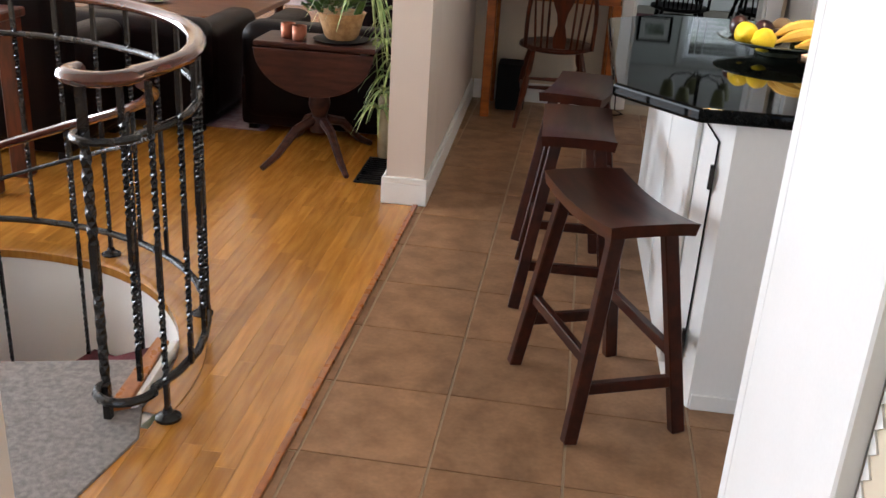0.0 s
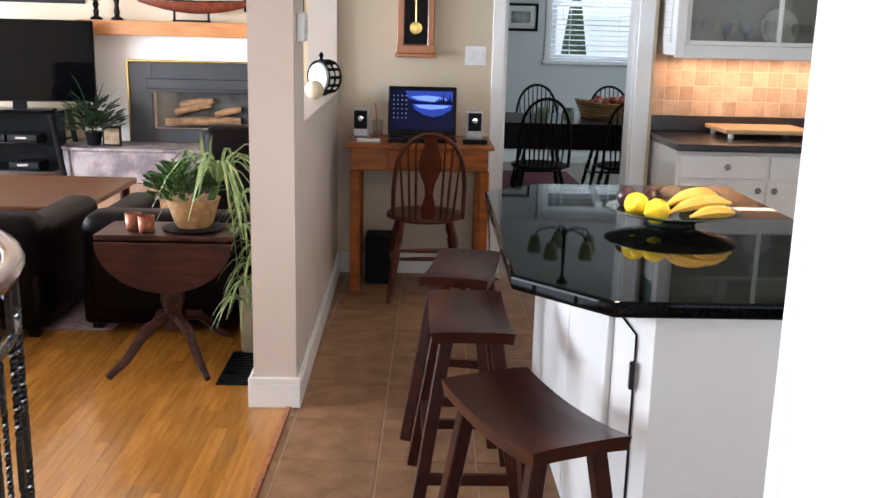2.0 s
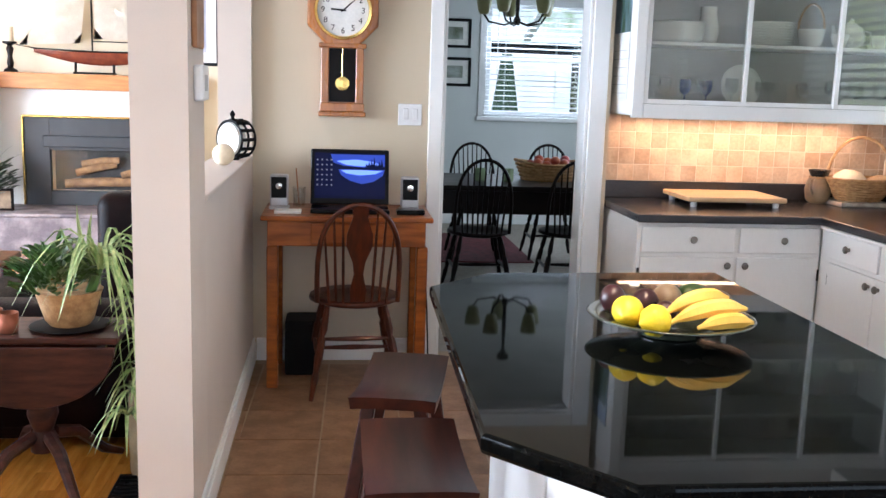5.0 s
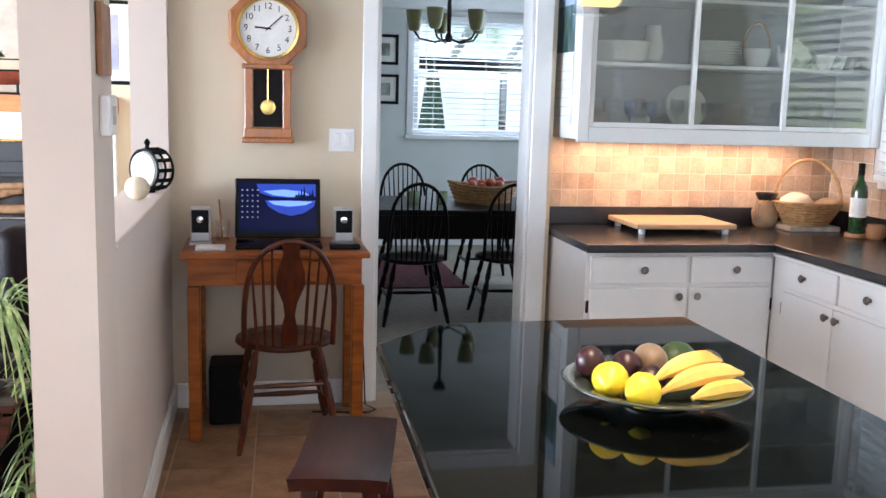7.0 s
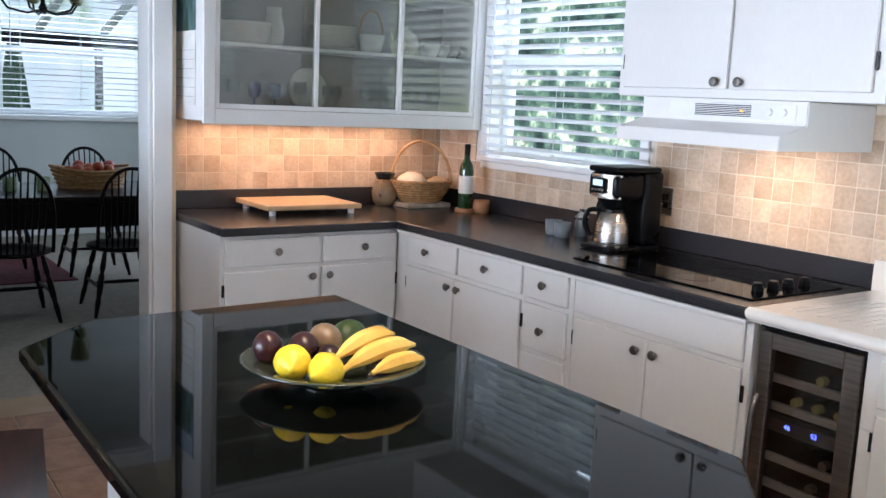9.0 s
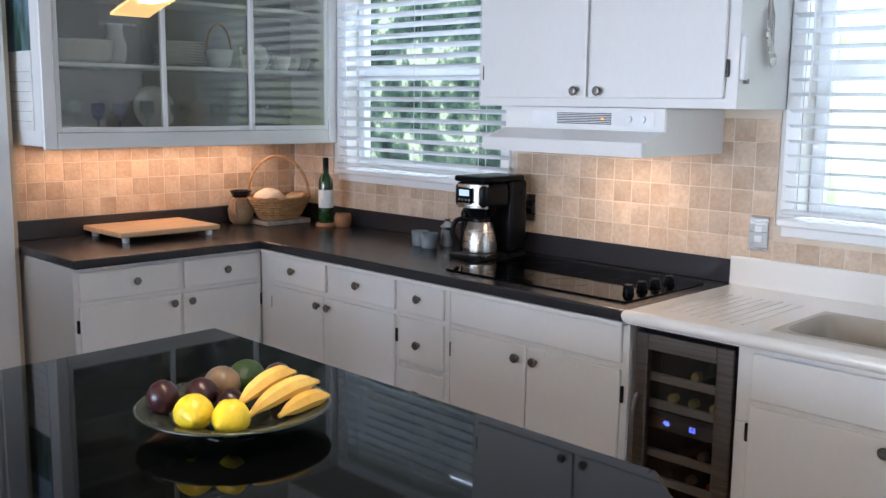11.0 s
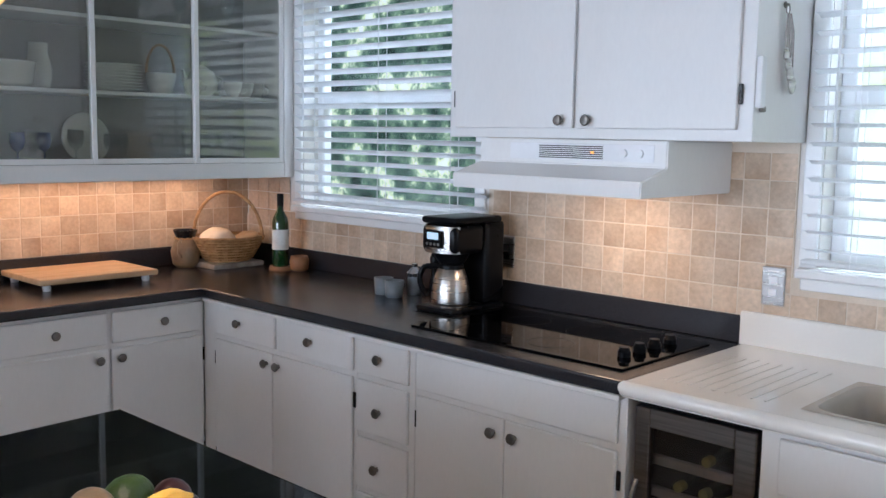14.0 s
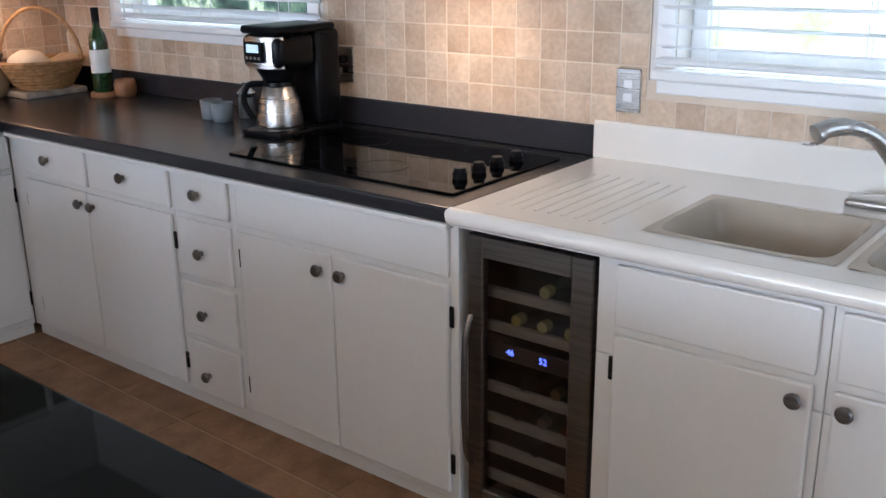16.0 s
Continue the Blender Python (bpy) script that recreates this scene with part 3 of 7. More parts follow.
def blind(x, y, z0, z1, length, tilt, rz, label, sag=0.0):
    """A Venetian blind hung from z1; slats run along its own y."""
    b = thing("venetian_blind", (0, 0, 0), label, "blind", "venetian blinds")
    b.matrix_basis = pose(x, y, z0, 0, 0, rz)
    h = z1 - z0
    part("headrail", bx(-0.03, 0.03, -length / 2, length / 2, h - 0.05, h, 0.004), BLIND, b)
    part("bottom_rail", bx(-0.026, 0.026, -length / 2, length / 2, 0.0, 0.018, 0.005), BLIND, b)
    me = slat_mesh("slat", length)
    n = int((h - 0.08) / 0.055)
    for i in range(n):
        o = new("slat", me)
        o.parent = b
        o.matrix_basis = pose(0, 0, 0.045 + i * (h - 0.10) / n, random.uniform(-0.25, 0.25), tilt + random.uniform(-2, 2), 0)
    for yy in (-length * 0.36, 0, length * 0.36):
        part("ladder_cord", bx(-0.027, -0.025, yy - 0.0015, yy + 0.0015, 0, h), BLIND, b)
        part("ladder_cord", bx(0.025, 0.027, yy - 0.0015, yy + 0.0015, 0, h), BLIND, b)
    part("wand", bar((-0.04, length * 0.42, h - 0.05), (-0.04, length * 0.42, h * 0.35), 0.004, 6), BLIND, b)
    return b


window_x("window_1", 5.14, 6.32, 1.24, 2.30, "white vinyl sash window above the counter corner")
window_x("window_2", 2.56, 3.66, 1.20, 2.30, "white vinyl sash window above the sink")
blind(XR - 0.052, 5.68, 1.255, 2.33, 1.27, 26, 0, "white venetian blind with open slats on the corner window")
blind(XR - 0.052, 3.13, 1.215, 2.33, 1.12, 14, 0, "white venetian blind with open slats above the sink")
w3 = thing("window_3", (2.74, 12.0, 1.2), "white vinyl dining room window", "window", kind="structure")
for a, b, c, d in ((1.98, 3.5, 1.20, 1.26), (1.98, 3.5, 2.36, 2.42), (1.98, 2.04, 1.26, 2.36), (3.44, 3.5, 1.26, 2.36)):
    part("window_frame", bx(a, b, 12.08, 12.13, c, d, 0.004), VINYL, w3)
part("meeting_rail", bx(2.04, 3.44, 12.07, 12.13, 1.80, 1.86, 0.004), VINYL, w3)
for c, d in ((1.26, 1.80), (1.86, 2.36)):
    p = part("pane", bx(2.04, 3.44, 12.10, 12.106, c, d), GLASS, w3)
    p.visible_shadow = False
part("window_sill", bx(1.88, 3.6, 11.94, 11.998, 1.15, 1.195, 0.006), TRIM, w3)
for a, b in ((1.90, 1.978), (3.502, 3.58)):
    part("casing", bx(a, b, 11.98, 11.998, 1.197, 2.42, 0.004), TRIM, w3)
part("casing", bx(1.90, 3.58, 11.98, 11.998, 2.422, 2.498, 0.004), TRIM, w3)
blind(2.74, 11.945, 1.205, 2.44, 1.56, -9, 90, "white venetian blind with open slats in the dining room")

# garden beyond the windows
GARDEN = outdoors("garden_foliage", [(0.34, (0.012, 0.022, 0.018)), (0.46, (0.07, 0.115, 0.085)), (0.54, (0.20, 0.29, 0.18)), (0.605, (0.85, 0.9, 0.6)), (0.68, (1, 1, 0.95))], 2.7, 1.5)
GARDEN2 = outdoors("garden_light", [(0.30, (0.30, 0.42, 0.14)), (0.45, (0.75, 0.85, 0.45)), (0.55, (1.0, 1.0, 0.9)), (0.7, (1, 1, 1))], 0.9, 1.7)
solo("backdrop", bx(7.0, 7.05, 5.45, 18, -1.5, 6), GARDEN, "bright garden foliage beyond the corner window", "garden", "structure")
solo("backdrop", bx(6.0, 6.05, -3, 5.4, -1.5, 6), GARDEN2, "sunlit garden beyond the sink window", "garden", "structure")
solo("backdrop", bx(-4, 8, 19, 19.05, -1.5, 8), outdoors("dining_garden", [(0.35, (0.30, 0.42, 0.22)), (0.44, (0.75, 0.85, 0.80)), (0.6, (0.95, 0.97, 1)), (0.8, (1, 1, 1))], 0.5, 0.85), "bright garden beyond the dining window", "garden", "structure")
solo("ground", bx(-60, 60, -60, 60, -3.2, -3.1), mat("lawn", (0.06, 0.10, 0.03), (0.04, 0.07, 0.02), 0.9, scale=2, bump=0.5), "green lawn round the house", "ground", "structure")
tr = thing("conifer_tree", (3.0, 16.5, -3.1), "dark pointed conifer outside the dining window", "tree")
part("trunk", lathe(B(), [(0.09, -3.1), (0.03, 1.6)], (3.0, 16.5, 0), 8), CLAY, tr)
bm = B()
for i in range(260):
    z = 0.1 + 1.9 * (i / 260)
    r = 0.34 * (1 - i / 270) + 0.02
    a = i * 2.4
    c = V((3.0 + math.cos(a) * r * 0.7, 16.5 + math.sin(a) * r * 0.7, z))
    ball(bm, c, 0.07 + 0.05 * (1 - i / 260), 1, 1, 1.6, 6)
part("crown", bm, TREE, tr)
pg = thing("patio_cover", (2.5, 14.2, -3.1), "dark wooden patio cover with pale rafters", "patio cover")
part("post", bx(3.42, 3.50, 13.9, 13.98, -3.1, 2.05, 0.004), MATTBLACK, pg)
part("beam", bx(0, 6, 13.9, 14.0, 1.95, 2.10, 0.004), MATTBLACK, pg)
part("roof", bx(0, 6, 13.0, 14.2, 2.55, 2.59), mat("roof_underside", (0.16, 0.15, 0.13), None, 0.8), pg)
for i in range(7):
    bm = B()
    squarebar(bm, (0.6 + i * 0.75, 13.0, 2.50), (0.6 + i * 0.75, 14.2, 2.15), 0.06, 0.09)
    part("rafter", bm, TRIM, pg)


# ---- kitchen cabinets ----
def knob(at, out, parent, r=0.0175):
    """A round satin knob; out is the way that it stands off."""
    o = V(out)
    q = V((0, 0, 1)).rotation_difference(o).to_matrix().to_4x4()
    part("knob", lathe(B(), [(0.0, 0), (r * 0.55, 0), (r * 0.42, 0.006), (r * 0.42, 0.012), (r, 0.016), (r * 1.08, 0.021), (r * 0.85, 0.027), (0, 0.029)], at, 14, q), STEELD, parent, "satin nickel knob", True)


def hinge(at, axis, parent):
    x, y, z = at
    bm = B()
    d = 0.006
    box(bm, x - (0.004 if axis == "x" else 0.007), x + (0.004 if axis == "x" else 0.007), y - (0.007 if axis == "x" else 0.004), y + (0.007 if axis == "x" else 0.004), z - 0.03, z + 0.03, 0.002)
    part("hinge", bm, IRON, parent, "dark exposed hinge")


FX = 2.845


def base_unit_x(y0, y1, fronts, label, hollow=False):
    """A base unit of the window-side run, face at FX; fronts: (kind, ya, yb, za, zb, knob y, knob z or None)."""
    u = thing("base_cabinet", ((FX + XR) / 2, (y0 + y1) / 2, 0), label, "cabinet", "kitchen base cabinets")
    bm = B()
    box(bm, FX, XR - 0.002, y0, y1, 0.05, 0.62 if hollow else 0.872, 0.002)
    if hollow:
        box(bm, FX, FX + 0.03, y0, y1, 0.6205, 0.872, 0.002)
    box(bm, FX + 0.02, XR - 0.002, y0, y1, 0.0, 0.05)
    part("body", bm, CAB, u)
    for kind, a, b, c, d, ky, kz in fronts:
        f = part(kind, bx(FX - 0.017, FX - 0.0005, a, b, c, d, 0.006, 2), CAB, u)
        if ky is not None:
            knob((FX - 0.017, ky, kz), (-1, 0, 0), f)
        if kind == "door":
            hy = a - 0.006 if abs(ky - b) < abs(ky - a) else b + 0.006
            for hz in (c + 0.09, d - 0.09):
                hinge((FX - 0.006, hy, hz), "x", f)
    return u


base_unit_x(5.085, 6.134, [("drawer", 5.585, 6.02, 0.715, 0.85, 5.834, 0.788), ("drawer", 5.10, 5.57, 0.715, 0.85, 5.346, 0.788),
                          ("door", 5.60, 6.02, 0.075, 0.695, 5.635, 0.65), ("door", 5.10, 5.595, 0.075, 0.695, 5.555, 0.65)], "white painted base cabinet with two drawers over two doors")
base_unit_x(4.775, 5.083, [("drawer", 4.80, 5.07, 0.715, 0.85, 4.943, 0.788), ("drawer", 4.80, 5.07, 0.495, 0.695, 4.945, 0.588), ("drawer", 4.80, 5.07, 0.28, 0.475, 4.955, 0.37), ("drawer", 4.80, 5.07, 0.065, 0.26, 4.962, 0.143)],
            "white painted base cabinet with four stacked drawers")
base_unit_x(3.90, 4.773, [("false_front", 3.925, 4.755, 0.715, 0.85, None, None), ("door", 4.352, 4.755, 0.075, 0.695, 4.395, 0.645), ("door", 3.925, 4.348, 0.075, 0.695, 4.305, 0.645)],
            "white painted base cabinet under the cooktop")
base_unit_x(2.965, 3.492, [("false_front", 2.985, 3.44, 0.70, 0.85, None, None), ("door", 2.985, 3.44, 0.075, 0.68, 3.017, 0.645)], "white painted base cabinet under the sink", True)
base_unit_x(2.35, 2.963, [("false_front", 2.45, 2.945, 0.70, 0.85, None, None), ("door", 2.45, 2.945, 0.075, 0.68, 2.915, 0.645)], "white painted base cabinet under the sink", True)

FY = 6.135
u = thing("base_cabinet", (2.35, 6.45, 0), "white painted base cabinet with two drawers over two doors", "cabinet", "kitchen base cabinets")
bm = B()
box(bm, 1.865, 2.843, FY, YB - 0.002, 0.05, 0.872, 0.002)
box(bm, 1.88, 2.843, FY + 0.02, YB - 0.002, 0.0, 0.05)
part("body", bm, CAB, u)
for kind, a, b, c, d, kx, kz in (("drawer", 1.885, 2.375, 0.715, 0.85, 2.151, 0.785), ("drawer", 2.40, 2.83, 0.715, 0.85, 2.63, 0.785), ("door", 1.885, 2.378, 0.075, 0.695, 2.336, 0.654), ("door", 2.392, 2.83, 0.075, 0.695, 2.43, 0.654)):
    f = part(kind, bx(a, b, FY - 0.017, FY - 0.0005, c, d, 0.006, 2), CAB, u)
    knob((kx, FY - 0.017, kz), (0, -1, 0), f)
    if kind == "door":
        for hz in (c + 0.09, d - 0.09):
            hinge(((a - 0.006 if a < 2 else b + 0.006), FY - 0.006, hz), "y", f)

# worktop, one L
ct = thing("worktop", (2.8, 6.0, 0.873), "dark grey speckled laminate worktop with upstand", "worktop")
bm = B()
prism(bm, [(1.845, 6.07), (2.80, 6.07), (2.80, 3.895), (XR - 0.002, 3.895), (XR - 0.002, YB - 0.002), (1.845, YB - 0.002)], 0.873, 0.915, 0.008, 3)
part("top", bm, LAMINATE, ct)
part("upstand", bx(1.85, XR - 0.024, YB - 0.022, YB - 0.002, 0.915, 1.012, 0.004), LAMINATE, ct)
part("upstand", bx(XR - 0.022, XR - 0.002, 3.905, YB - 0.002, 0.915, 1.012, 0.004), LAMINATE, ct)
part("edge_strip", bx(2.793, 2.84, 3.90, 6.066, 0.858, 0.8725, 0.002), CAB, ct, "white strip under the worktop edge")

# cooktop
ck = thing("cooktop", (3.15, 4.42, 0.915), "black glass electric cooktop with four knobs", "cooktop")
part("glass_top", bx(2.90, 3.44, 3.96, 4.86, 0.9155, 0.922, 0.003), BGLASS, ck)
for cx, cy, r in ((3.04, 4.62, 0.10), (3.29, 4.62, 0.08), (3.04, 4.33, 0.08), (3.29, 4.33, 0.10)):
    bm = B()
    tube(bm, [(cx + r * math.cos(a * math.pi / 16), cy + r * math.sin(a * math.pi / 16), 0.9215) for a in range(33)], 0.0012, 4)
    part("burner_ring", bm, MATTBLACK, ck)
for kx in (3.05, 3.14, 3.23, 3.33):
    part("control_knob", lathe(B(), [(0.022, 0.922), (0.022, 0.938), (0.018, 0.942), (0.016, 0.952), (0, 0.953)], (kx, 4.05, 0), 16), BLACK, ck, "", True)

# enamel sink top with drainboard and basins
sk = thing("sink", (3.15, 3.1, 0.873), "white enamel drainboard sink with two basins", "sink")
X0, X1, Y0, Y1, ZT = 2.795, XR - 0.024, 2.30, 3.888, 0.917
bm = B()
bax, bbx = 2.915, 3.285
for r in ((X0, bax, Y0, Y1), (bbx, X1, Y0, Y1), (bax, bbx, 3.40, Y1), (bax, bbx, 2.95, 3.005), (bax, bbx, Y0, 2.51)):
    box(bm, r[0], r[1], r[2], r[3], 0.873, ZT)
bmesh.ops.remove_doubles(bm, verts=bm.verts, dist=1e-5)
part("top", bm, ENAMEL, sk)
part("front_roll", tube(B(), [(X0 + 0.002, Y0, 0.899), (X0 + 0.002, Y1, 0.899)], 0.0225, 12), ENAMEL, sk, "", True)
part("end_roll", tube(B(), [(X0, Y1, 0.899), (X1, Y1, 0.899)], 0.018, 12), ENAMEL, sk, "", True)
part("splashback", bx(X1 + 0.0005, XR - 0.002, Y0, Y1 + 0.02, 0.873, 1.03, 0.008, 3), ENAMEL, sk)
for ya, yb in ((3.005, 3.40), (2.51, 2.95)):
    bm = B()
    n = 64

    def loop(inset, z, ex=7):
        pts = []
        cx, cy, hx, hy = (bax + bbx) / 2, (ya + yb) / 2, (bbx - bax) / 2 - inset, (yb - ya) / 2 - inset
        for i in range(n):
            a = 2 * math.pi * i / n
            c, s = math.cos(a), math.sin(a)
            k = (abs(c) ** ex + abs(s) ** ex) ** (-1 / ex)
            pts.append(bm.verts.new((cx + hx * c * k, cy + hy * s * k, z)))
        return pts
    ls = [loop(-0.02, ZT + 0.0015, 60), loop(0.0, ZT + 0.003), loop(0.012, ZT - 0.012), loop(0.022, ZT - 0.10), loop(0.035, ZT - 0.185), loop(0.07, ZT - 0.205)]
    for p, q in zip(ls, ls[1:]):
        for i in range(n):
            bm.faces.new((p[i], p[(i + 1) % n], q[(i + 1) % n], q[i]))
    bm.faces.new(ls[-1])
    bmesh.ops.recalc_face_normals(bm, faces=bm.faces[:])
    bmesh.ops.reverse_faces(bm, faces=bm.faces[:])
    # basin takes the darker enamel, with the shade painted in
    bs = part("basin", bm, BASIN, sk, "deep cream enamel basin with its shade put into the colour", True)
    part("drain", lathe(B(), [(0, 0), (0.035, 0), (0.038, 0.003), (0, 0.004)], ((bax + bbx) / 2, (ya + yb) / 2, ZT - 0.205), 16), CHROME, bs)
for i in range(9):
    part("drain_rib", bx(2.90, 3.34 - 0.01 * (i % 2), 3.51 + i * 0.038, 3.519 + i * 0.038, ZT, ZT + 0.002, 0.0009), ENAMEL, sk)
fc = thing("faucet", (3.45, 3.05, ZT), "brushed nickel kitchen faucet with arched spout", "faucet")
part("base_plate", bx(3.375, 3.465, 2.84, 3.115, ZT, ZT + 0.022, 0.010, 3), STEEL, fc, "", True)
part("body", lathe(B(), [(0.034, 0.02), (0.032, 0.03), (0.028, 0.07), (0.024, 0.11), (0, 0.115)], (3.425, 2.985, ZT), 18), STEEL, fc, "", True)
part("spout", tube(B(), smooth_path([(3.425, 2.99, ZT + 0.07), (3.405, 3.015, 1.035), (3.375, 3.055, 1.093), (3.335, 3.10, 1.120), (3.29, 3.14, 1.122), (3.262, 3.163, 1.108)]), [0.021] * 12 + [0.019] * 8 + [0.022] * 8 + [0.025] * 3, 16), STEEL, fc, "", True)
part("spray_face", lathe(B(), [(0, 0), (0.020, 0.0), (0.018, 0.004), (0, 0.005)], (3.252, 3.172, 1.086), 16), CHROME, fc)
part("lever", tube(B(), smooth_path([(3.43, 2.98, ZT + 0.11), (3.43, 2.95, ZT + 0.15), (3.42, 2.90, ZT + 0.19), (3.41, 2.86, ZT + 0.20)]), 0.010, 10), STEEL, fc, "", True)

# wine cooler
wc = thing("wine_cooler", (3.1, 3.7, 0), "stainless steel wine cooler with a glass door", "wine cooler")
for r in ((2.888, 3.5, 3.505, 3.525, 0.02, 0.845), (2.888, 3.5, 3.865, 3.885, 0.02, 0.845), (2.888, 3.5, 3.525, 3.865, 0.825, 0.845), (2.888, 3.5, 3.525, 3.865, 0.02, 0.06), (3.48, 3.5, 3.525, 3.865, 0.06, 0.825)):
    part("case_panel", bx(*r), MATTBLACK, wc)
part("foot_grille", bx(2.875, 2.887, 3.51, 3.88, 0.005, 0.055, 0.002), MATTBLACK, wc)
part("top_gap", bx(2.872, 2.889, 3.50, 3.892, 0.846, 0.871), MATTBLACK, wc)
dr = part("door", bx(2.855, 2.884, 3.51, 3.572, 0.06, 0.84, 0.004), STEELD, wc, "brushed steel door frame with dark glass")
for r in ((3.832, 3.88, 0.06, 0.84), (3.572, 3.832, 0.782, 0.84), (3.572, 3.832, 0.06, 0.11)):
    part("door_rail", bx(2.855, 2.884, r[0], r[1], r[2], r[3], 0.003), STEELD, dr)
part("glass", bx(2.866, 2.870, 3.572, 3.832, 0.11, 0.782), pane_glass("cooler_glass", (0.80, 0.78, 0.76)), dr)
part("handle", tube(B(), smooth_path([(2.855, 3.868, 0.62), (2.83, 3.868, 0.56), (2.822, 3.868, 0.40), (2.83, 3.868, 0.24), (2.855, 3.868, 0.18)]), 0.008, 8), STEELD, dr, "", True)
RACK = mat("rack_front", (0.40, 0.38, 0.36), (0.31, 0.295, 0.28), 0.5, scale=6, stretch=(1, 1, 8), bump=0.05)
for z in (0.13, 0.215, 0.305, 0.40, 0.578, 0.674):
    part("shelf", bx(2.905, 2.925, 3.535, 3.857, z - 0.014, z + 0.014, 0.003), RACK, wc, "wooden rack front")
part("display_bar", bx(2.888, 2.93, 3.526, 3.864, 0.500, 0.548, 0.003), STEELD, wc, "grey control bar")
for i, (yy, z) in enumerate(((3.765, 0.6075), (3.685, 0.6075), (3.605, 0.6075), (3.68, 0.703), (3.74, 0.430), (3.64, 0.430), (3.76, 0.335), (3.68, 0.335), (3.60, 0.335), (3.70, 0.245))):
    bt = part("bottle", lathe(B(), [(0.012, 0), (0.0125, 0.004), (0.0125, 0.05), (0.02, 0.09), (0.024, 0.11), (0.024, 0.30), (0, 0.30)], (2.915, yy, z), 14, Matrix.Rotation(math.pi / 2, 4, "Y")), BOTTLE, wc, "", True)
    part("foil_end", lathe(B(), [(0, 0.0), (0.0150, 0), (0.0155, 0.004), (0.0155, 0.03), (0, 0.031)], (2.912, yy, z), 14, Matrix.Rotation(math.pi / 2, 4, "Y")), (FOIL, FOIL, FOIL, FOIL, MATTBLACK, STEELD, MATTBLACK, STEELD, HULL, MATTBLACK)[i], bt, "", True)
MD = Matrix(((0, 0, -1, 2.8545), (-1, 0, 0, 0), (0, 1, 0, 0), (0, 0, 0, 1)))
for txt, yy in (("46", 3.765), ("52", 3.665)):
    m = MD.copy()
    m.translation = V((2.8872, yy, 0.526))
    words("display_digits", txt, 0.024, m, BLUE, wc, 0.0005)

# ---- upper cabinets ----
gc = thing("glass_cabinet", (2.7, 6.6, 1.39), "white wall cabinet with three sliding glass doors", "cabinet")
GY = 6.42
for r in ((1.88, 1.90, GY, YB - 0.002, 1.39, 2.388), (3.535, 3.556, GY, YB - 0.002, 1.39, 2.388), (1.90, 3.535, GY, YB - 0.002, 1.39, 1.43), (1.90, 3.535, GY, YB - 0.002, 2.36, 2.388)):
    part("panel", bx(*r), CAB, gc)
# darker than the white panels to stand for shade inside
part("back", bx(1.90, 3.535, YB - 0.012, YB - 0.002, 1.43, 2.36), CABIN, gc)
for r in ((1.88, 1.94, 1.376, 2.388), (3.50, 3.557, 1.376, 2.388)):
    part("stile", bx(r[0], r[1], GY - 0.02, GY - 0.0005, r[2], r[3], 0.003), CAB, gc)
part("rail", bx(1.942, 3.498, GY - 0.02, GY - 0.0005, 1.376, 1.45, 0.003), CAB, gc)
part("rail", bx(1.942, 3.498, GY - 0.02, GY - 0.0005, 2.33, 2.388, 0.003), CAB, gc)
for i, (a, b) in enumerate(((1.942, 2.50), (2.478, 3.01), (2.985, 3.498))):
    yy = GY + (0.004 if i == 1 else -0.012)
    d = part("sliding_door", bx(a, a + 0.024, yy, yy + 0.014, 1.452, 2.328, 0.002), CAB, gc)
    part("door_frame", bx(b - 0.024, b, yy, yy + 0.014, 1.452, 2.328, 0.002), CAB, d)
    part("door_frame", bx(a + 0.024, b - 0.024, yy, yy + 0.014, 1.452, 1.476, 0.002), CAB, d)
    part("door_frame", bx(a + 0.024, b - 0.024, yy, yy + 0.014, 2.304, 2.328, 0.002), CAB, d)
    part("pane", bx(a + 0.024, b - 0.024, yy + 0.005, yy + 0.009, 1.476, 2.304), CABGLASS, d)
for z in (1.775, 2.10):
    part("shelf", bx(1.90, 3.535, GY + 0.04, YB - 0.014, z - 0.018, z, 0.002), CAB, gc)
# under-cabinet lights
for x in (2.05, 2.36, 2.76, 3.2):
    pk = thing("puck_light", (x, 6.68, 1.39), "small round warm under-cabinet light", "lamp", "under-cabinet lights")
    part("housing", lathe(B(), [(0.035, 1.3835), (0.038, 1.3895)], (x, 6.68, 0), 16), PLASTIC, pk)
    part("lens", lathe(B(), [(0.0, 1.3815), (0.028, 1.3815), (0.028, 1.3832), (0, 1.3833)], (x, 6.68, 0), 16), PUCK, pk)
area("under_cabinet_light", (2.6, 6.66, 1.365), (2.6, 6.70, 0.5), 1.3, 0.06, 5.0, (1.0, 0.56, 0.30))


def cup(c, s=1.0, m=CHINA):
    t = thing("china_cup", c, "white china cup standing on the cabinet shelf", "cup", "china in the cabinet")
    part("bowl", lathe(B(), [(0.022 * s, 0), (0.025 * s, 0.006 * s), (0.036 * s, 0.03 * s), (0.043 * s, 0.065 * s), (0.04 * s, 0.065 * s), (0.033 * s, 0.03 * s), (0, 0.01 * s)], c, 16), m, t, "", True)
    part("handle", tube(B(), [(c[0] + 0.036 * s, c[1] - 0.01, c[2] + 0.05 * s), (c[0] + 0.062 * s, c[1] - 0.012, c[2] + 0.045 * s), (c[0] + 0.058 * s, c[1] - 0.012, c[2] + 0.02 * s), (c[0] + 0.036 * s, c[1] - 0.01, c[2] + 0.016 * s)], 0.004 * s, 6), m, t)


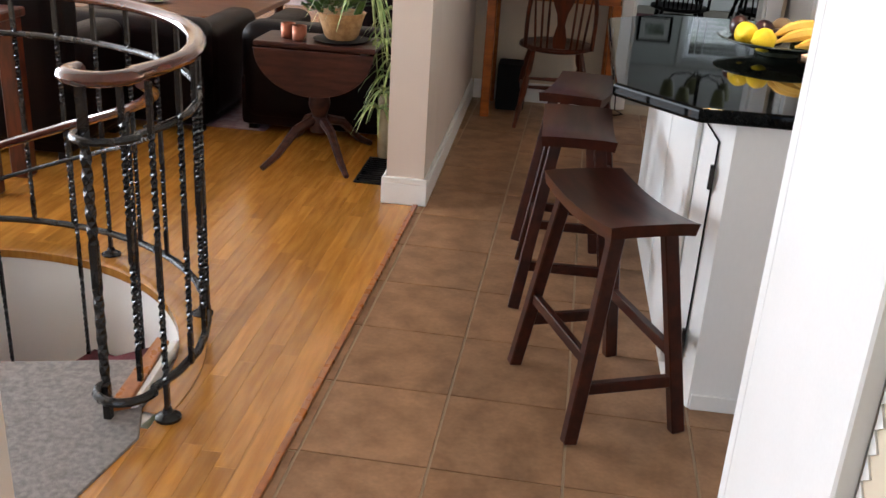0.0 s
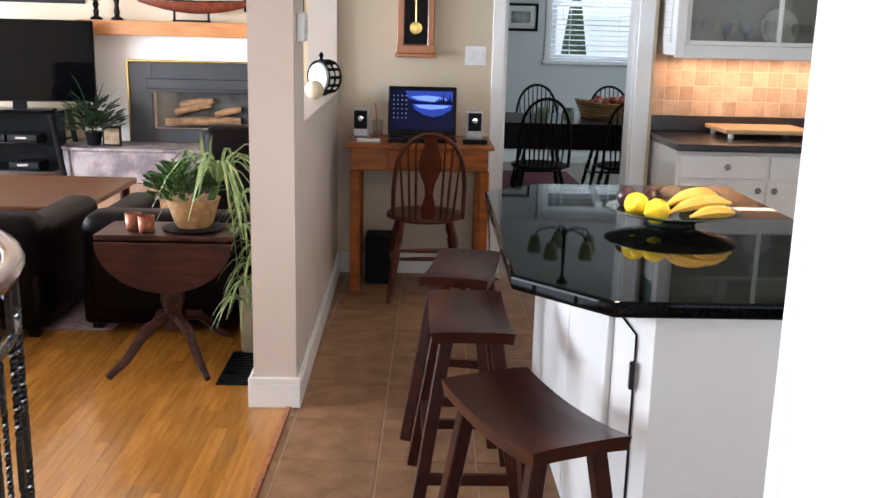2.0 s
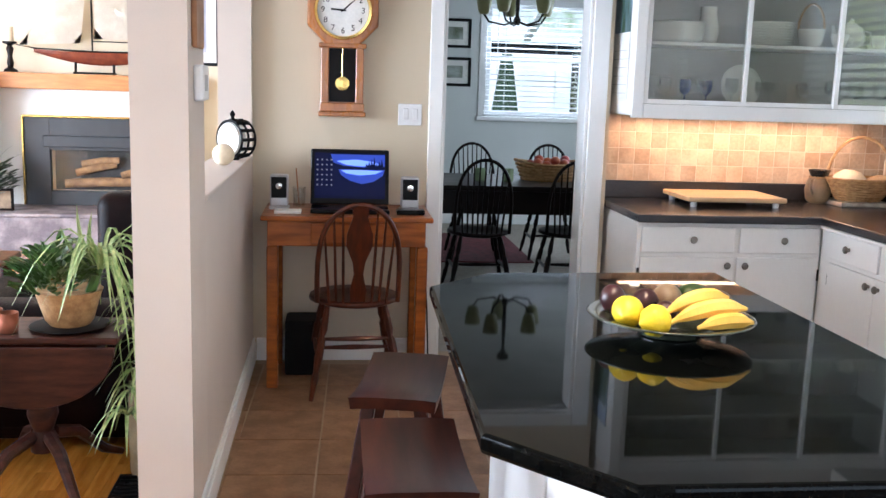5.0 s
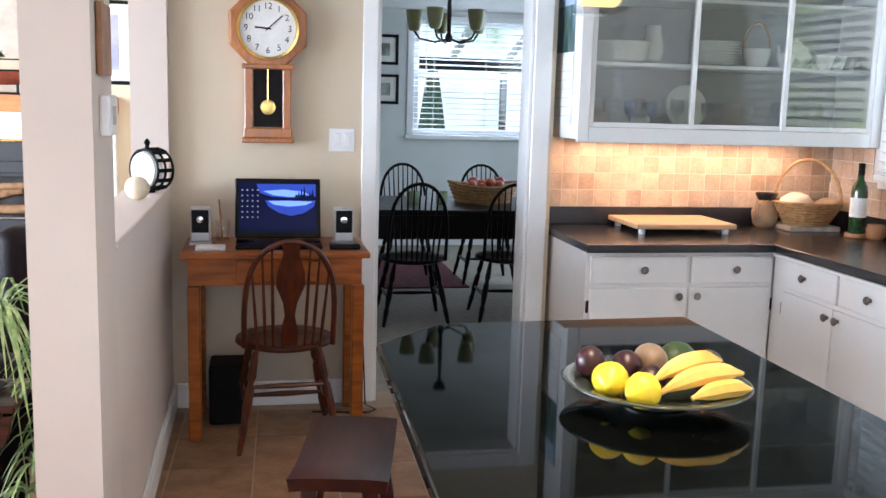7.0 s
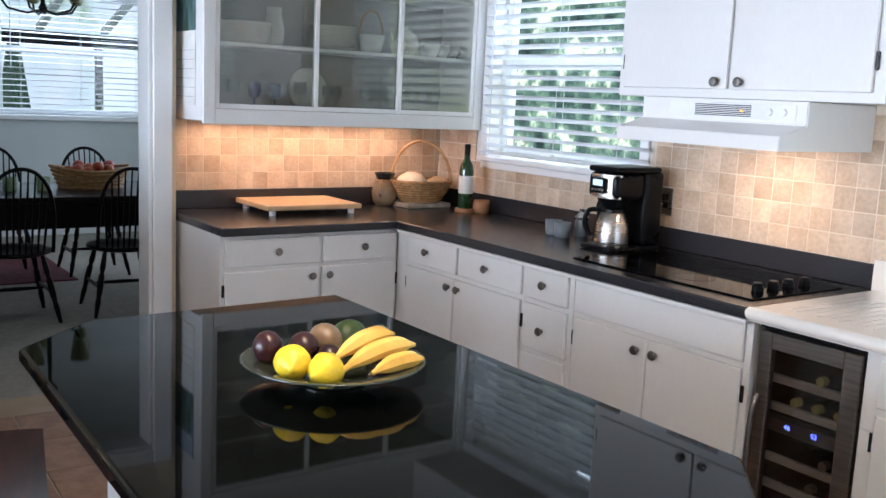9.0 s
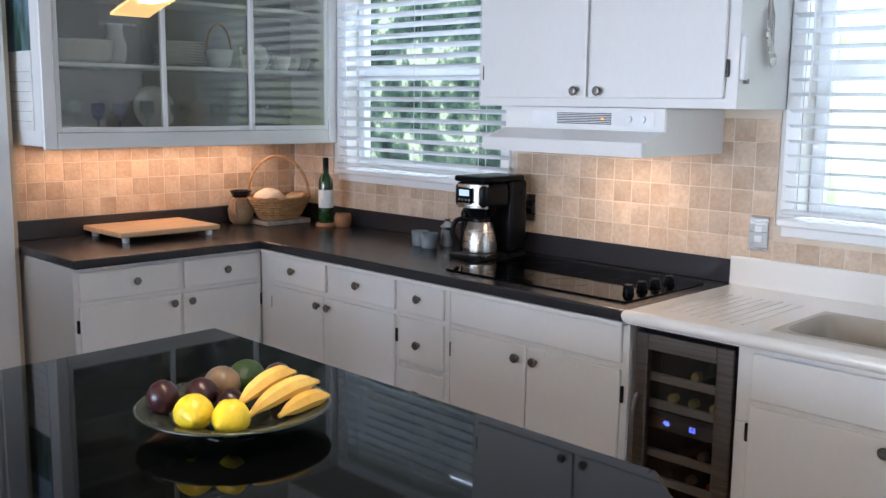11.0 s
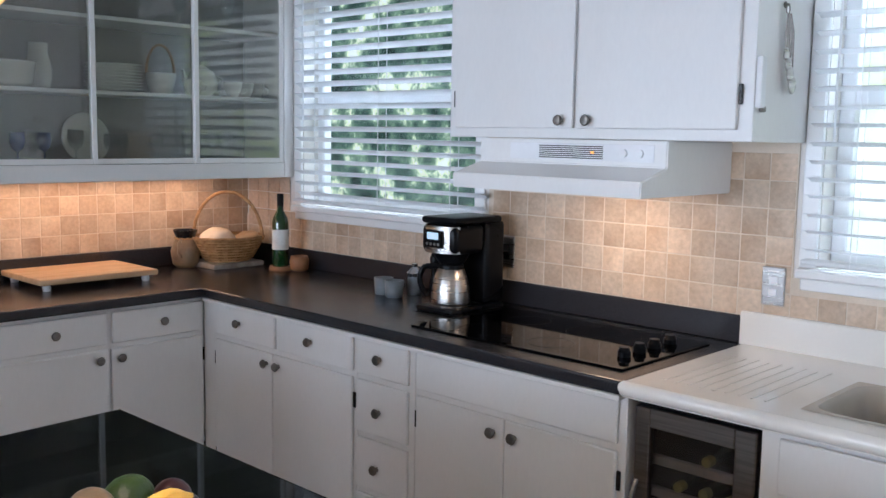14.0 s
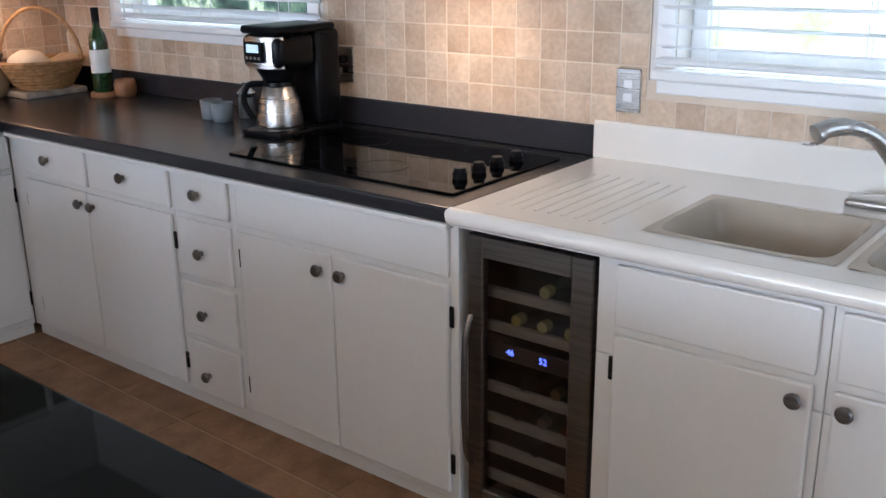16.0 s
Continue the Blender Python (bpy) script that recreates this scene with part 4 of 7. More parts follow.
def goblet(c, m, s=1.0):
    t = solo("goblet", lathe(B(), [(0.03 * s, 0), (0.03 * s, 0.003), (0.004, 0.01), (0.004, 0.07 * s), (0.025 * s, 0.085 * s), (0.034 * s, 0.115 * s), (0.030 * s, 0.155 * s), (0.028 * s, 0.155 * s), (0.031 * s, 0.115 * s), (0, 0.088 * s)], c, 14), m, "stemmed drinking glass inside the wall cabinet", "glass", "", True, "glasses in the cabinet")


def bowl(name, c, r, h, m, label):
    return solo(name, lathe(B(), [(r * 0.5, 0), (r * 0.55, 0.004), (r * 0.92, h * 0.7), (r, h), (r * 0.95, h), (r * 0.86, h * 0.7), (r * 0.45, 0.012), (0, 0.012)], c, 22), m, label, "bowl", "", True)


BLUEG = mat("blue_glass", (0.02, 0.035, 0.16), None, 0.08, bump=0.0)
for x in (2.24, 2.36, 2.39, 2.68, 2.75, 2.93):
    goblet((x, 6.60 + 0.05 * ((x * 10) % 2), 1.4305), BLUEG if x in (2.24, 2.39) else CLEARG)
for x in (2.08, 2.14, 2.3, 2.52, 3.1, 3.16, 3.24, 3.31, 3.40):
    goblet((x, 6.66, 1.4305), CLEARG, 1.1)
for i in range(7):
    goblet((2.05 + i * 0.21, 6.62 + 0.05 * (i % 3), 2.1005), CLEARG, 1.05)
solo("china_plate", lathe(B(), [(0, 0), (0.09, 0.004), (0.12, 0.016), (0.118, 0.018), (0.09, 0.008), (0, 0.005)], (2.62, 6.78, 1.56), 26, Matrix.Rotation(radians(80), 4, "X")), CHINA, "white plate leaning upright inside the cabinet", "plate", "", True)
solo("casserole_dish", lathe(B(), [(0.12, 0), (0.15, 0.02), (0.16, 0.10), (0.165, 0.105), (0.155, 0.11), (0.145, 0.10), (0.13, 0.02), (0, 0.018)], (2.16, 6.62, 1.7755), 24), CHINA, "cream casserole dish on the cabinet shelf", "dish", "", True)
solo("china_jug", lathe(B(), [(0.04, 0), (0.055, 0.03), (0.06, 0.09), (0.04, 0.16), (0.045, 0.20), (0.04, 0.20), (0.03, 0.15), (0, 0.1)], (2.36, 6.66, 1.7755), 18), CHINA, "cream china jug on the cabinet shelf", "jug", "", True)
bm = B()
for i in range(9):
    lathe(bm, [(0.06, 0), (0.13, 0.013), (0.132, 0.016), (0, 0.012)], (2.70, 6.64, 1.776 + i * 0.014), 24)
solo("plate_stack", bm, CHINA, "stack of cream plates with gold rims", "plates", "", True)
bp = thing("china_bowl", (2.93, 6.62, 1.7755), "white china basket bowl with a tall handle", "bowl")
part("bowl", lathe(B(), [(0.04, 0), (0.06, 0.02), (0.078, 0.10), (0.074, 0.10), (0.055, 0.02), (0, 0.015)], (2.93, 6.62, 1.7755), 20), CHINA, bp, "", True)
part("handle", tube(B(), [(2.93 + 0.075 * math.cos(a * math.pi / 12), 6.62, 1.87 + 0.14 * math.sin(a * math.pi / 12)) for a in range(13)], 0.006, 6), WICKER, bp)
tp = thing("teapot", (3.17, 6.64, 1.7755), "white china teapot on the cabinet shelf", "teapot")
part("body", lathe(B(), [(0.04, 0), (0.07, 0.03), (0.08, 0.07), (0.06, 0.12), (0.035, 0.135), (0.034, 0.14), (0.01, 0.155), (0.012, 0.168), (0, 0.172)], (3.17, 6.64, 1.7755), 20), CHINA, tp, "", True)
part("spout", tube(B(), [(3.10, 6.62, 1.81), (3.06, 6.61, 1.85), (3.04, 6.60, 1.90)], [0.016, 0.011, 0.008], 8), CHINA, tp, "", True)
part("handle", tube(B(), [(3.24, 6.64, 1.88), (3.285, 6.64, 1.87), (3.285, 6.64, 1.82), (3.24, 6.64, 1.80)], 0.006, 6), CHINA, tp, "", True)
for x, yy in ((3.06, 6.55), (3.29, 6.55), (3.38, 6.58), (3.46, 6.60), (3.35, 6.70), (3.43, 6.72)):
    cup((x, yy, 1.7755), 1.15)
# calendar on the cabinet's side
cal = thing("wall_calendar", (1.879, 6.64, 1.47), "wall calendar with a pine forest picture", "calendar")
part("picture", bx(1.876, 1.8795, 6.50, 6.77, 1.82, 2.16), PINE, cal)
part("picture_sky", bx(1.8745, 1.8758, 6.505, 6.765, 2.05, 2.155), SCREENP, cal)
sh = part("month_sheet", bx(1.875, 1.8795, 6.495, 6.775, 1.46, 1.815), PAPER, cal)
for i in range(6):
    part("grid_line", bx(1.8742, 1.8748, 6.51, 6.76, 1.50 + i * 0.045, 1.502 + i * 0.045), INK, sh)

hcab = thing("hood_cabinet", (3.35, 4.33, 1.6), "white painted wall cabinet with two doors above the hood", "cabinet")
part("body", bx(3.175, XR - 0.002, 3.725, 4.935, 1.60, 2.389, 0.002), CAB, hcab)
for a, b, ky in ((4.36, 4.90, 4.406), (3.77, 4.345, 4.294)):
    d = part("door", bx(3.157, 3.1745, a, b, 1.635, 2.36, 0.005, 2), CAB, hcab)
    knob((3.157, ky, 1.662), (-1, 0, 0), d)
    hy = b + 0.006 if ky < (a + b) / 2 else a - 0.006
    for hz in (1.74, 2.26):
        hinge((3.17, hy, hz), "x", d)
hd = thing("range_hood", (3.3, 4.35, 1.43), "white steel range hood with vent slots", "range hood")
bm = B()
prof = [(2.985, 1.425), (2.985, 1.475), (3.13, 1.515), (3.13, 1.598), (XR - 0.002, 1.598), (XR - 0.002, 1.425)]
ya, yb = 3.975, 4.745
A = [bm.verts.new((x, ya, z)) for x, z in prof]
C = [bm.verts.new((x, yb, z)) for x, z in prof]
bm.faces.new(A)
bm.faces.new(C[::-1])
for i in range(6):
    bm.faces.new((A[i], C[i], C[(i + 1) % 6], A[(i + 1) % 6]))
bmesh.ops.recalc_face_normals(bm, faces=bm.faces[:])
bmesh.ops.bevel(bm, geom=bm.edges[:], offset=0.004, segments=2, affect="EDGES")
part("canopy", bm, CAB, hd)
pn = part("control_panel", bx(3.127, 3.1298, 4.02, 4.60, 1.53, 1.585, 0.001), PLASTIC, hd)
for i in range(7):
    part("vent_slot", bx(3.1255, 3.1272, 4.21, 4.47, 1.536 + i * 0.0065, 1.539 + i * 0.0065), MATTBLACK, pn)
for yy in (4.07, 4.13):
    part("dial", lathe(B(), [(0.014, 0), (0.013, 0.008), (0, 0.009)], (3.127, yy, 1.557), 14, Matrix.Rotation(-math.pi / 2, 4, "Y")), PLASTIC, pn)
part("pilot_light", bx(3.1245, 3.1268, 4.245, 4.257, 1.553, 1.561), PILOT, pn, "small orange pilot light")
part("light_lens", bx(3.2, 3.32, 4.2, 4.5, 1.419, 1.4245), PUCK, hd)
area("hood_light", (3.30, 4.35, 1.412), (3.42, 4.35, 0.9), 0.12, 0.3, 3.0, (1.0, 0.62, 0.36))
# spoons and cord box on the wall
sp = thing("measuring_spoons", (3.35, 3.715, 1.8), "set of steel measuring spoons hanging on the cabinet side", "spoons")
part("hook", lathe(B(), [(0.010, 0), (0.010, 0.003), (0.004, 0.006), (0.004, 0.014), (0, 0.015)], (3.345, 3.7245, 2.012), 12, Matrix.Rotation(math.pi / 2, 4, "X")), STEELD, sp)
part("ring", tube(B(), [(3.345 + 0.012 * math.cos(a * math.pi / 8), 3.714, 1.998 + 0.014 * math.sin(a * math.pi / 8)) for a in range(17)], 0.002, 6), STEELD, sp)
for i in range(4):
    x, l = 3.335 + 0.010 * i, 0.03 * i
    spn = part("spoon", tube(B(), [(3.345, 3.713 - 0.003 * i, 1.985), (x, 3.711 - 0.003 * i, 1.93), (x + 0.004, 3.710 - 0.003 * i, 1.885 - l)], [0.002, 0.0035, 0.003], 7), STEELD, sp, "", True)
    part("bowl", ball(B(), (x + 0.005, 3.709 - 0.003 * i, 1.865 - l), 0.017 + 0.002 * i, 1, 0.4, 1.25, 14), STEEL, spn, "", True)
ws = thing("wall_strip", (3.20, 3.72, 1.69), "white plastic bottle opener on the cabinet side", "opener")
part("strip", bx(3.178, 3.212, 3.706, 3.7245, 1.70, 1.85, 0.005, 2), PLASTIC, ws)
part("catch", bx(3.205, 3.232, 3.712, 3.7245, 1.688, 1.706, 0.003), STEELD, ws)


def outlet(y, z, label, plug):
    o = thing("outlet_plate", (XR, y, z), label, "outlet", "steel wall plates")
    part("plate", bx(XR - 0.016, XR - 0.009, y - 0.04, y + 0.04, z - 0.065, z + 0.065, 0.003), STEEL, o)
    for zz in (z - 0.02, z + 0.02):
        part("socket", bx(XR - 0.018, XR - 0.0155, y - 0.014, y + 0.014, zz - 0.012, zz + 0.012, 0.002), PLASTIC if not plug else BLACK, o)
    if plug:
        part("plug", bx(XR - 0.05, XR - 0.0185, y - 0.014, y + 0.014, z + 0.006, z + 0.034, 0.004), BLACK, o)
        part("cord", tube(B(), [(XR - 0.05, y + 0.0, z + 0.02), (XR - 0.075, y + 0.02, z - 0.01), (XR - 0.06, y + 0.03, z - 0.12), (XR - 0.07, y + 0.06, 0.921), (XR - 0.12, y + 0.1, 0.92)], 0.004, 6), BLACK, o)


outlet(4.95, 1.13, "steel outlet plate with a black plug", True)
outlet(3.80, 1.125, "steel outlet plate on the tiled wall", False)

# ---- island ----
isl = thing("kitchen_island", (1.25, 3.75, 0), "white kitchen island with black granite top", "kitchen island")
TOP = [(0.615, 3.13), (0.825, 2.895), (1.52, 2.895), (1.66, 3.04), (1.66, 4.64), (0.865, 4.60), (0.645, 4.38)]
part("granite_top", prism(B(), TOP, 0.868, 0.907, 0.010, 3), GRANITE, isl, "polished black granite top")
bm = prism(B(), [(0.875, 3.06), (0.935, 2.935), (1.58, 2.935), (1.60, 2.96), (1.60, 4.56), (0.92, 4.54), (0.875, 4.45)], 0.0, 0.8675)
part("body", bm, CAB, isl)
part("plinth", bx(0.94, 1.575, 2.925, 2.934, 0.0, 0.05, 0.002), CAB, isl)
d = part("side_door", bx(0.857, 0.8745, 3.09, 3.62, 0.06, 0.84, 0.005, 2), CAB, isl)
d = part("side_door", bx(0.857, 0.8745, 3.64, 4.40, 0.06, 0.84, 0.005, 2), CAB, isl)
for z in (0.2, 0.7):
    bm = B()
    box(bm, 0.893, 0.905, 2.975, 2.99, z - 0.035, z + 0.035, 0.002)
    part("hinge", bm, IRON, isl, "dark exposed hinge")
part("corner_gap", tube(B(), [(0.872, 3.055, 0.84), (0.905, 2.988, 0.80), (0.905, 2.988, 0.05)], 0.003, 5), MATTBLACK, isl, "dark gap at the corner door")
for i in range(4):
    yy = 3.1 + i * 0.37
    d = part("cabinet_door", bx(1.6005, 1.617, yy, yy + 0.35, 0.08, 0.84, 0.005, 2), CAB, isl)
    knob((1.617, yy + 0.30, 0.7), (1, 0, 0), d)

# fruit dish
PX, PY, PZ = 1.20, 3.815, 0.9075
solo("fruit_dish", lathe(B(), [(0, 0), (0.075, 0), (0.08, 0.004), (0.075, 0.012), (0.13, 0.028), (0.205, 0.047), (0.21, 0.051), (0.204, 0.053), (0.13, 0.036), (0.07, 0.022), (0, 0.018)], (PX, PY, PZ), 40), DISH, "dark green glass footed dish holding fruit", "dish", "", True)


def banana(p, q, crown, r=0.0205):
    """A banana from its stalk p to its tip q, arched up by crown."""
    p, q = V(p), V(q)
    pts, rads = [], []
    shape = (0.0055, 0.007, 0.012, 0.0165, 0.019, 0.0202, 0.0205, 0.0205, 0.0205, 0.0202, 0.019, 0.015, 0.0085, 0.005)
    n = len(shape) - 1
    for i in range(n + 1):
        t = i / n
        c = p.lerp(q, t) + V((0, 0, crown * 4 * t * (1 - t)))
        pts.append(V((PX, PY, PZ)) + c)
        rads.append(shape[i] * r / 0.0205)
    ob = solo("banana", tube(B(), pts, rads, 7), BANANA, "ripe yellow banana lying on the fruit dish", "banana", "", True, "fruit on the dish")
    part("tip", ball(B(), pts[-1], 0.0052, 1, 1, 1, 8), CLAY, ob, "brown tip")


banana((-0.045, -0.080, 0.070), (0.130, -0.045, 0.104), 0.020, 0.0205)
banana((-0.040, -0.112, 0.056), (0.160, -0.088, 0.086), 0.018, 0.0215)
banana((0.020, -0.138, 0.050), (0.165, -0.120, 0.060), 0.010, 0.0200)


def fruit(name, c, r, m, label, s=(1, 1, 1), rz=0):
    solo(name, ball(B(), (PX + c[0], PY + c[1], PZ + c[2]), r, *s, 16, Matrix.Rotation(radians(rz), 3, "Z").to_4x4()), m, label, name, "", True, "fruit on the dish")


LM = "bright yellow lemon on the fruit dish"
for c, rz in (((-0.125, -0.045, 0.068), 60), ((-0.075, -0.105, 0.060), 20)):
    bm = lathe(B(), [(0, -0.048), (0.006, -0.044), (0.014, -0.036), (0.033, -0.022), (0.041, 0), (0.035, 0.02), (0.016, 0.036), (0.009, 0.043), (0, 0.047)], (0, 0, 0), 18)
    bmesh.ops.transform(bm, matrix=pose(PX + c[0], PY + c[1], PZ + c[2], 0, 85, rz), verts=bm.verts)
    solo("lemon", bm, LEMON, LM, "lemon", "", True, "fruit on the dish")
fruit("plum", (-0.13, 0.07, 0.075), 0.034, PLUM, "dark purple plum on the fruit dish", (1, 1, 1.1))
fruit("plum", (-0.05, 0.05, 0.07), 0.036, PLUM, "dark purple plum on the fruit dish")
fruit("kiwi", (0.015, 0.07, 0.075), 0.040, CLAY, "brown kiwi fruit on the dish", (1, 1.1, 1))
fruit("avocado", (0.09, 0.09, 0.07), 0.042, LIME, "green avocado on the fruit dish", (1.25, 1, 1), 30)
fruit("plum", (0.15, 0.05, 0.068), 0.034, PLUM, "dark purple plum on the fruit dish")
fruit("plum", (0.135, -0.01, 0.066), 0.033, PLUM, "dark purple plum on the fruit dish")
fruit("plum", (-0.02, -0.02, 0.06), 0.03, PLUM, "dark purple plum on the fruit dish")

# pendant over the island: bowed glass bar
pd = thing("pendant_lamp", (1.085, 3.51, 1.87), "bowed glass bar pendant lamp, lit warm", "lamp")


def bow(y):
    return 1.855 - 0.30 * (y - 3.46) ** 2 + 0.035 * (y - 3.5)


def bow_strip(x0, x1, y0, y1, dz0, dz1, n=24):
    bm = B()
    ring = []
    for i in range(n + 1):
        y = y0 + (y1 - y0) * i / n
        ring.append([bm.verts.new((x, y, bow(y) + dz)) for x, dz in ((x0, dz0), (x1, dz0), (x1, dz1), (x0, dz1))])
    for a, b in zip(ring, ring[1:]):
        for k in range(4):
            bm.faces.new((a[k], a[(k + 1) % 4], b[(k + 1) % 4], b[k]))
    bm.faces.new(ring[0][::-1])
    bm.faces.new(ring[-1])
    bmesh.ops.recalc_face_normals(bm, faces=bm.faces[:])
    return bm


part("glass_bar", bow_strip(1.042, 1.128, 3.12, 4.0, -0.006, 0.0), LAMPGLASS, pd, "frosted amber glass, glowing")
part("glass_tip", bow_strip(1.042, 1.128, 3.07, 3.1195, -0.006, 0.0), CLEARG, pd, "clear glass end")
part("glass_tip", bow_strip(1.042, 1.128, 4.0005, 4.055, -0.006, 0.0), CLEARG, pd, "clear glass end")
part("metal_spine", bow_strip(1.062, 1.108, 3.16, 3.90, 0.003, 0.017), STEELD, pd, "dark metal channel")
for y in (3.22, 3.38, 3.54, 3.72, 3.90):
    part("bulb", ball(B(), (1.085, y, bow(y) - 0.006), 0.019, 1, 2.9, 0.22, 14), BULB, pd)
for y in (3.3, 3.72):
    part("hook", tube(B(), [(1.085, y + 0.011 * math.cos(a * math.pi / 6), bow(y) + 0.041 + 0.015 * math.sin(a * math.pi / 6)) for a in range(13)], 0.0035, 6), STEEL, pd)
    part("hook", bar((1.085, y, bow(y) + 0.016), (1.085, y, bow(y) + 0.03), 0.006), STEEL, pd)
    part("wire", bar((1.085, y, bow(y) + 0.054), (1.085, y, CH), 0.0012, 5), STEEL, pd)
part("canopy", lathe(B(), [(0.06, CH - 0.03), (0.065, CH)], (1.085, 3.51, 0), 20), STEEL, pd)
area("pendant_light", (1.085, 3.5, 1.82), (1.085, 3.5, 0), 0.08, 0.8, 12, (1.0, 0.74, 0.46))


# ---- stools ----
def stool():
    s = thing("saddle_stool", (0, 0, 0), "dark walnut saddle-seat bar stool by the island", "stool", "stools at the island")
    bm = B()
    L, W, nx, ny = 0.235, 0.125, 8, 14
    grid = {}
    for s_ in (0, 1):
        for i in range(nx + 1):
            for j in range(ny + 1):
                x, y = -W + 2 * W * i / nx, -L + 2 * L * j / ny
                z = 0.617 + 0.022 * (y / L) ** 2 - 0.004 * (x / W) ** 4
                grid[s_, i, j] = bm.verts.new((x * (1 if s_ else 0.96), y * (1 if s_ else 0.97), z if s_ else z - 0.036))
    for i in range(nx):
        for j in range(ny):
            bm.faces.new((grid[1, i, j], grid[1, i + 1, j], grid[1, i + 1, j + 1], grid[1, i, j + 1]))
            bm.faces.new((grid[0, i, j + 1], grid[0, i + 1, j + 1], grid[0, i + 1, j], grid[0, i, j]))
    for i in range(nx):
        for j, f in ((0, 1), (ny, -1)):
            bm.faces.new([grid[0, i, j], grid[0, i + 1, j], grid[1, i + 1, j], grid[1, i, j]][::f])
    for j in range(ny):
        for i, f in ((0, -1), (nx, 1)):
            bm.faces.new([grid[0, i, j], grid[0, i, j + 1], grid[1, i, j + 1], grid[1, i, j]][::f])
    bmesh.ops.recalc_face_normals(bm, faces=bm.faces[:])
    part("seat", bm, STOOLW, s, "worn dark walnut saddle seat", True)
    feet = {}
    for i, (a, b) in enumerate(((-1, -1), (1, -1), (-1, 1), (1, 1))):
        p, q = V((a * 0.075, b * 0.17, 0.597)), V((a * 0.165, b * 0.225, 0.0))
        feet[a, b] = (p, q)
        bm = B()
        squarebar(bm, p, q, 0.040, 0.034)
        part("leg", bm, STOOLW, s)
    def at(a, b, z):
        p, q = feet[a, b]
        return p.lerp(q, (p.z - z) / (p.z - q.z))
    for (a1, b1_), (a2, b2_), z in (((-1, -1), (1, -1), 0.16), ((-1, 1), (1, 1), 0.16), ((-1, -1), (-1, 1), 0.24), ((1, -1), (1, 1), 0.24)):
        bm = B()
        squarebar(bm, at(a1, b1_, z), at(a2, b2_, z), 0.034, 0.022)
        part("stretcher", bm, STOOLW, s)
    return s


s1 = stool()
s1.matrix_basis = pose(0.652, 2.945, 0, 0, 0, 22.5)
copy_thing(s1, pose(0.552, 3.72, 0, 0, 0, 0))
copy_thing(s1, pose(0.565, 4.34, 0, 0, 0, -11))


# ---- counter things ----
bd = thing("cutting_board", (2.49, 6.61, 0.9155), "pale wooden footed cutting board on the worktop", "cutting board")
part("board", bx(2.215, 2.765, 6.38, 6.79, 0.944, 0.970, 0.006, 2), BOARD, bd)
for x in (2.26, 2.72):
    for y in (6.42, 6.75):
        part("foot", lathe(B(), [(0.016, 0.9155), (0.018, 0.93), (0.014, 0.944)], (x, y, 0), 12), PLASTIC, bd)
cr = thing("stoneware_jug", (3.10, 6.70, 0.9155), "speckled brown stoneware jug with a dark rim", "jug")
part("body", lathe(B(), [(0.045, 0), (0.065, 0.02), (0.075, 0.08), (0.06, 0.13), (0.045, 0.155), (0.058, 0.185), (0.052, 0.185), (0.04, 0.155), (0, 0.10)], (3.10, 6.70, 0.9155), 20), CLAY, cr, "", True)
part("handle", tube(B(), [(3.05, 6.66, 1.06), (3.02, 6.63, 1.05), (3.02, 6.63, 1.0), (3.05, 6.66, 0.97)], 0.008, 6), CLAY, cr)
part("rim", lathe(B(), [(0.047, 0.150), (0.0475, 0.156), (0.060, 0.184), (0.060, 0.190), (0.052, 0.190), (0.042, 0.158), (0, 0.150)], (3.10, 6.70, 0.9155), 20), IRON, cr, "dark glazed rim", True)
part("cord", tube(B(), [(3.10 + 0.050 * math.cos(a * math.pi / 10), 6.70 + 0.050 * math.sin(a * math.pi / 10), 1.063 + 0.002 * (-1) ** a) for a in range(21)], 0.005, 6), WICKER, cr, "jute cord round the neck")
solo("marble_slab", bx(3.14, 3.44, 6.50, 6.76, 0.9155, 0.942, 0.004), MARBLE, "rough pale marble slab under the basket", "slab")
bk = thing("wicker_basket", (3.30, 6.62, 0.942), "wicker basket with tall handle and linen cloth", "basket")
KC = V((3.30, 6.62, 0.9425))
part("weave_bottom", lathe(B(), [(0, 0), (0.09, 0), (0.09, 0.008), (0, 0.008)], KC, 20), WICKER, bk)
for i in range(9):
    r, z = 0.105 + 0.065 * (i / 8) ** 0.8, 0.008 + i * 0.0145
    part("wicker_band", tube(B(), [KC + V(((r + 0.0025 * (-1) ** k) * 1.12 * math.cos(k * math.pi / 18), (r + 0.0025 * (-1) ** k) * 0.95 * math.sin(k * math.pi / 18), z)) for k in range(37)], 0.0075, 5), WICKER, bk)
hd2 = V((0.72, -0.69, 0))
part("handle", tube(B(), [KC + hd2 * (0.178 * math.cos(a * math.pi / 16)) + V((0, 0, 0.11 + 0.245 * math.sin(a * math.pi / 16))) for a in range(17)], 0.009, 7), WICKER, bk)
bm = ball(B(), KC + V((-0.055, 0.01, 0.105)), 0.085, 1.1, 1, 0.8, 18)
for v in bm.verts:
    v.co += 0.012 * noise.noise_vector(v.co * 22)
bm2 = ball(B(), KC + V((0.075, -0.035, 0.105)), 0.075, 1.2, 0.9, 0.45, 16, Matrix.Rotation(radians(-18), 3, "Y").to_4x4())
for v in bm2.verts:
    v.co += 0.010 * noise.noise_vector(v.co * 26)
part("napkin", bm2, BOARD, bk, "folded tan napkin", True)
part("cloth", bm, BREAD, bk, "crumpled cream linen", True)
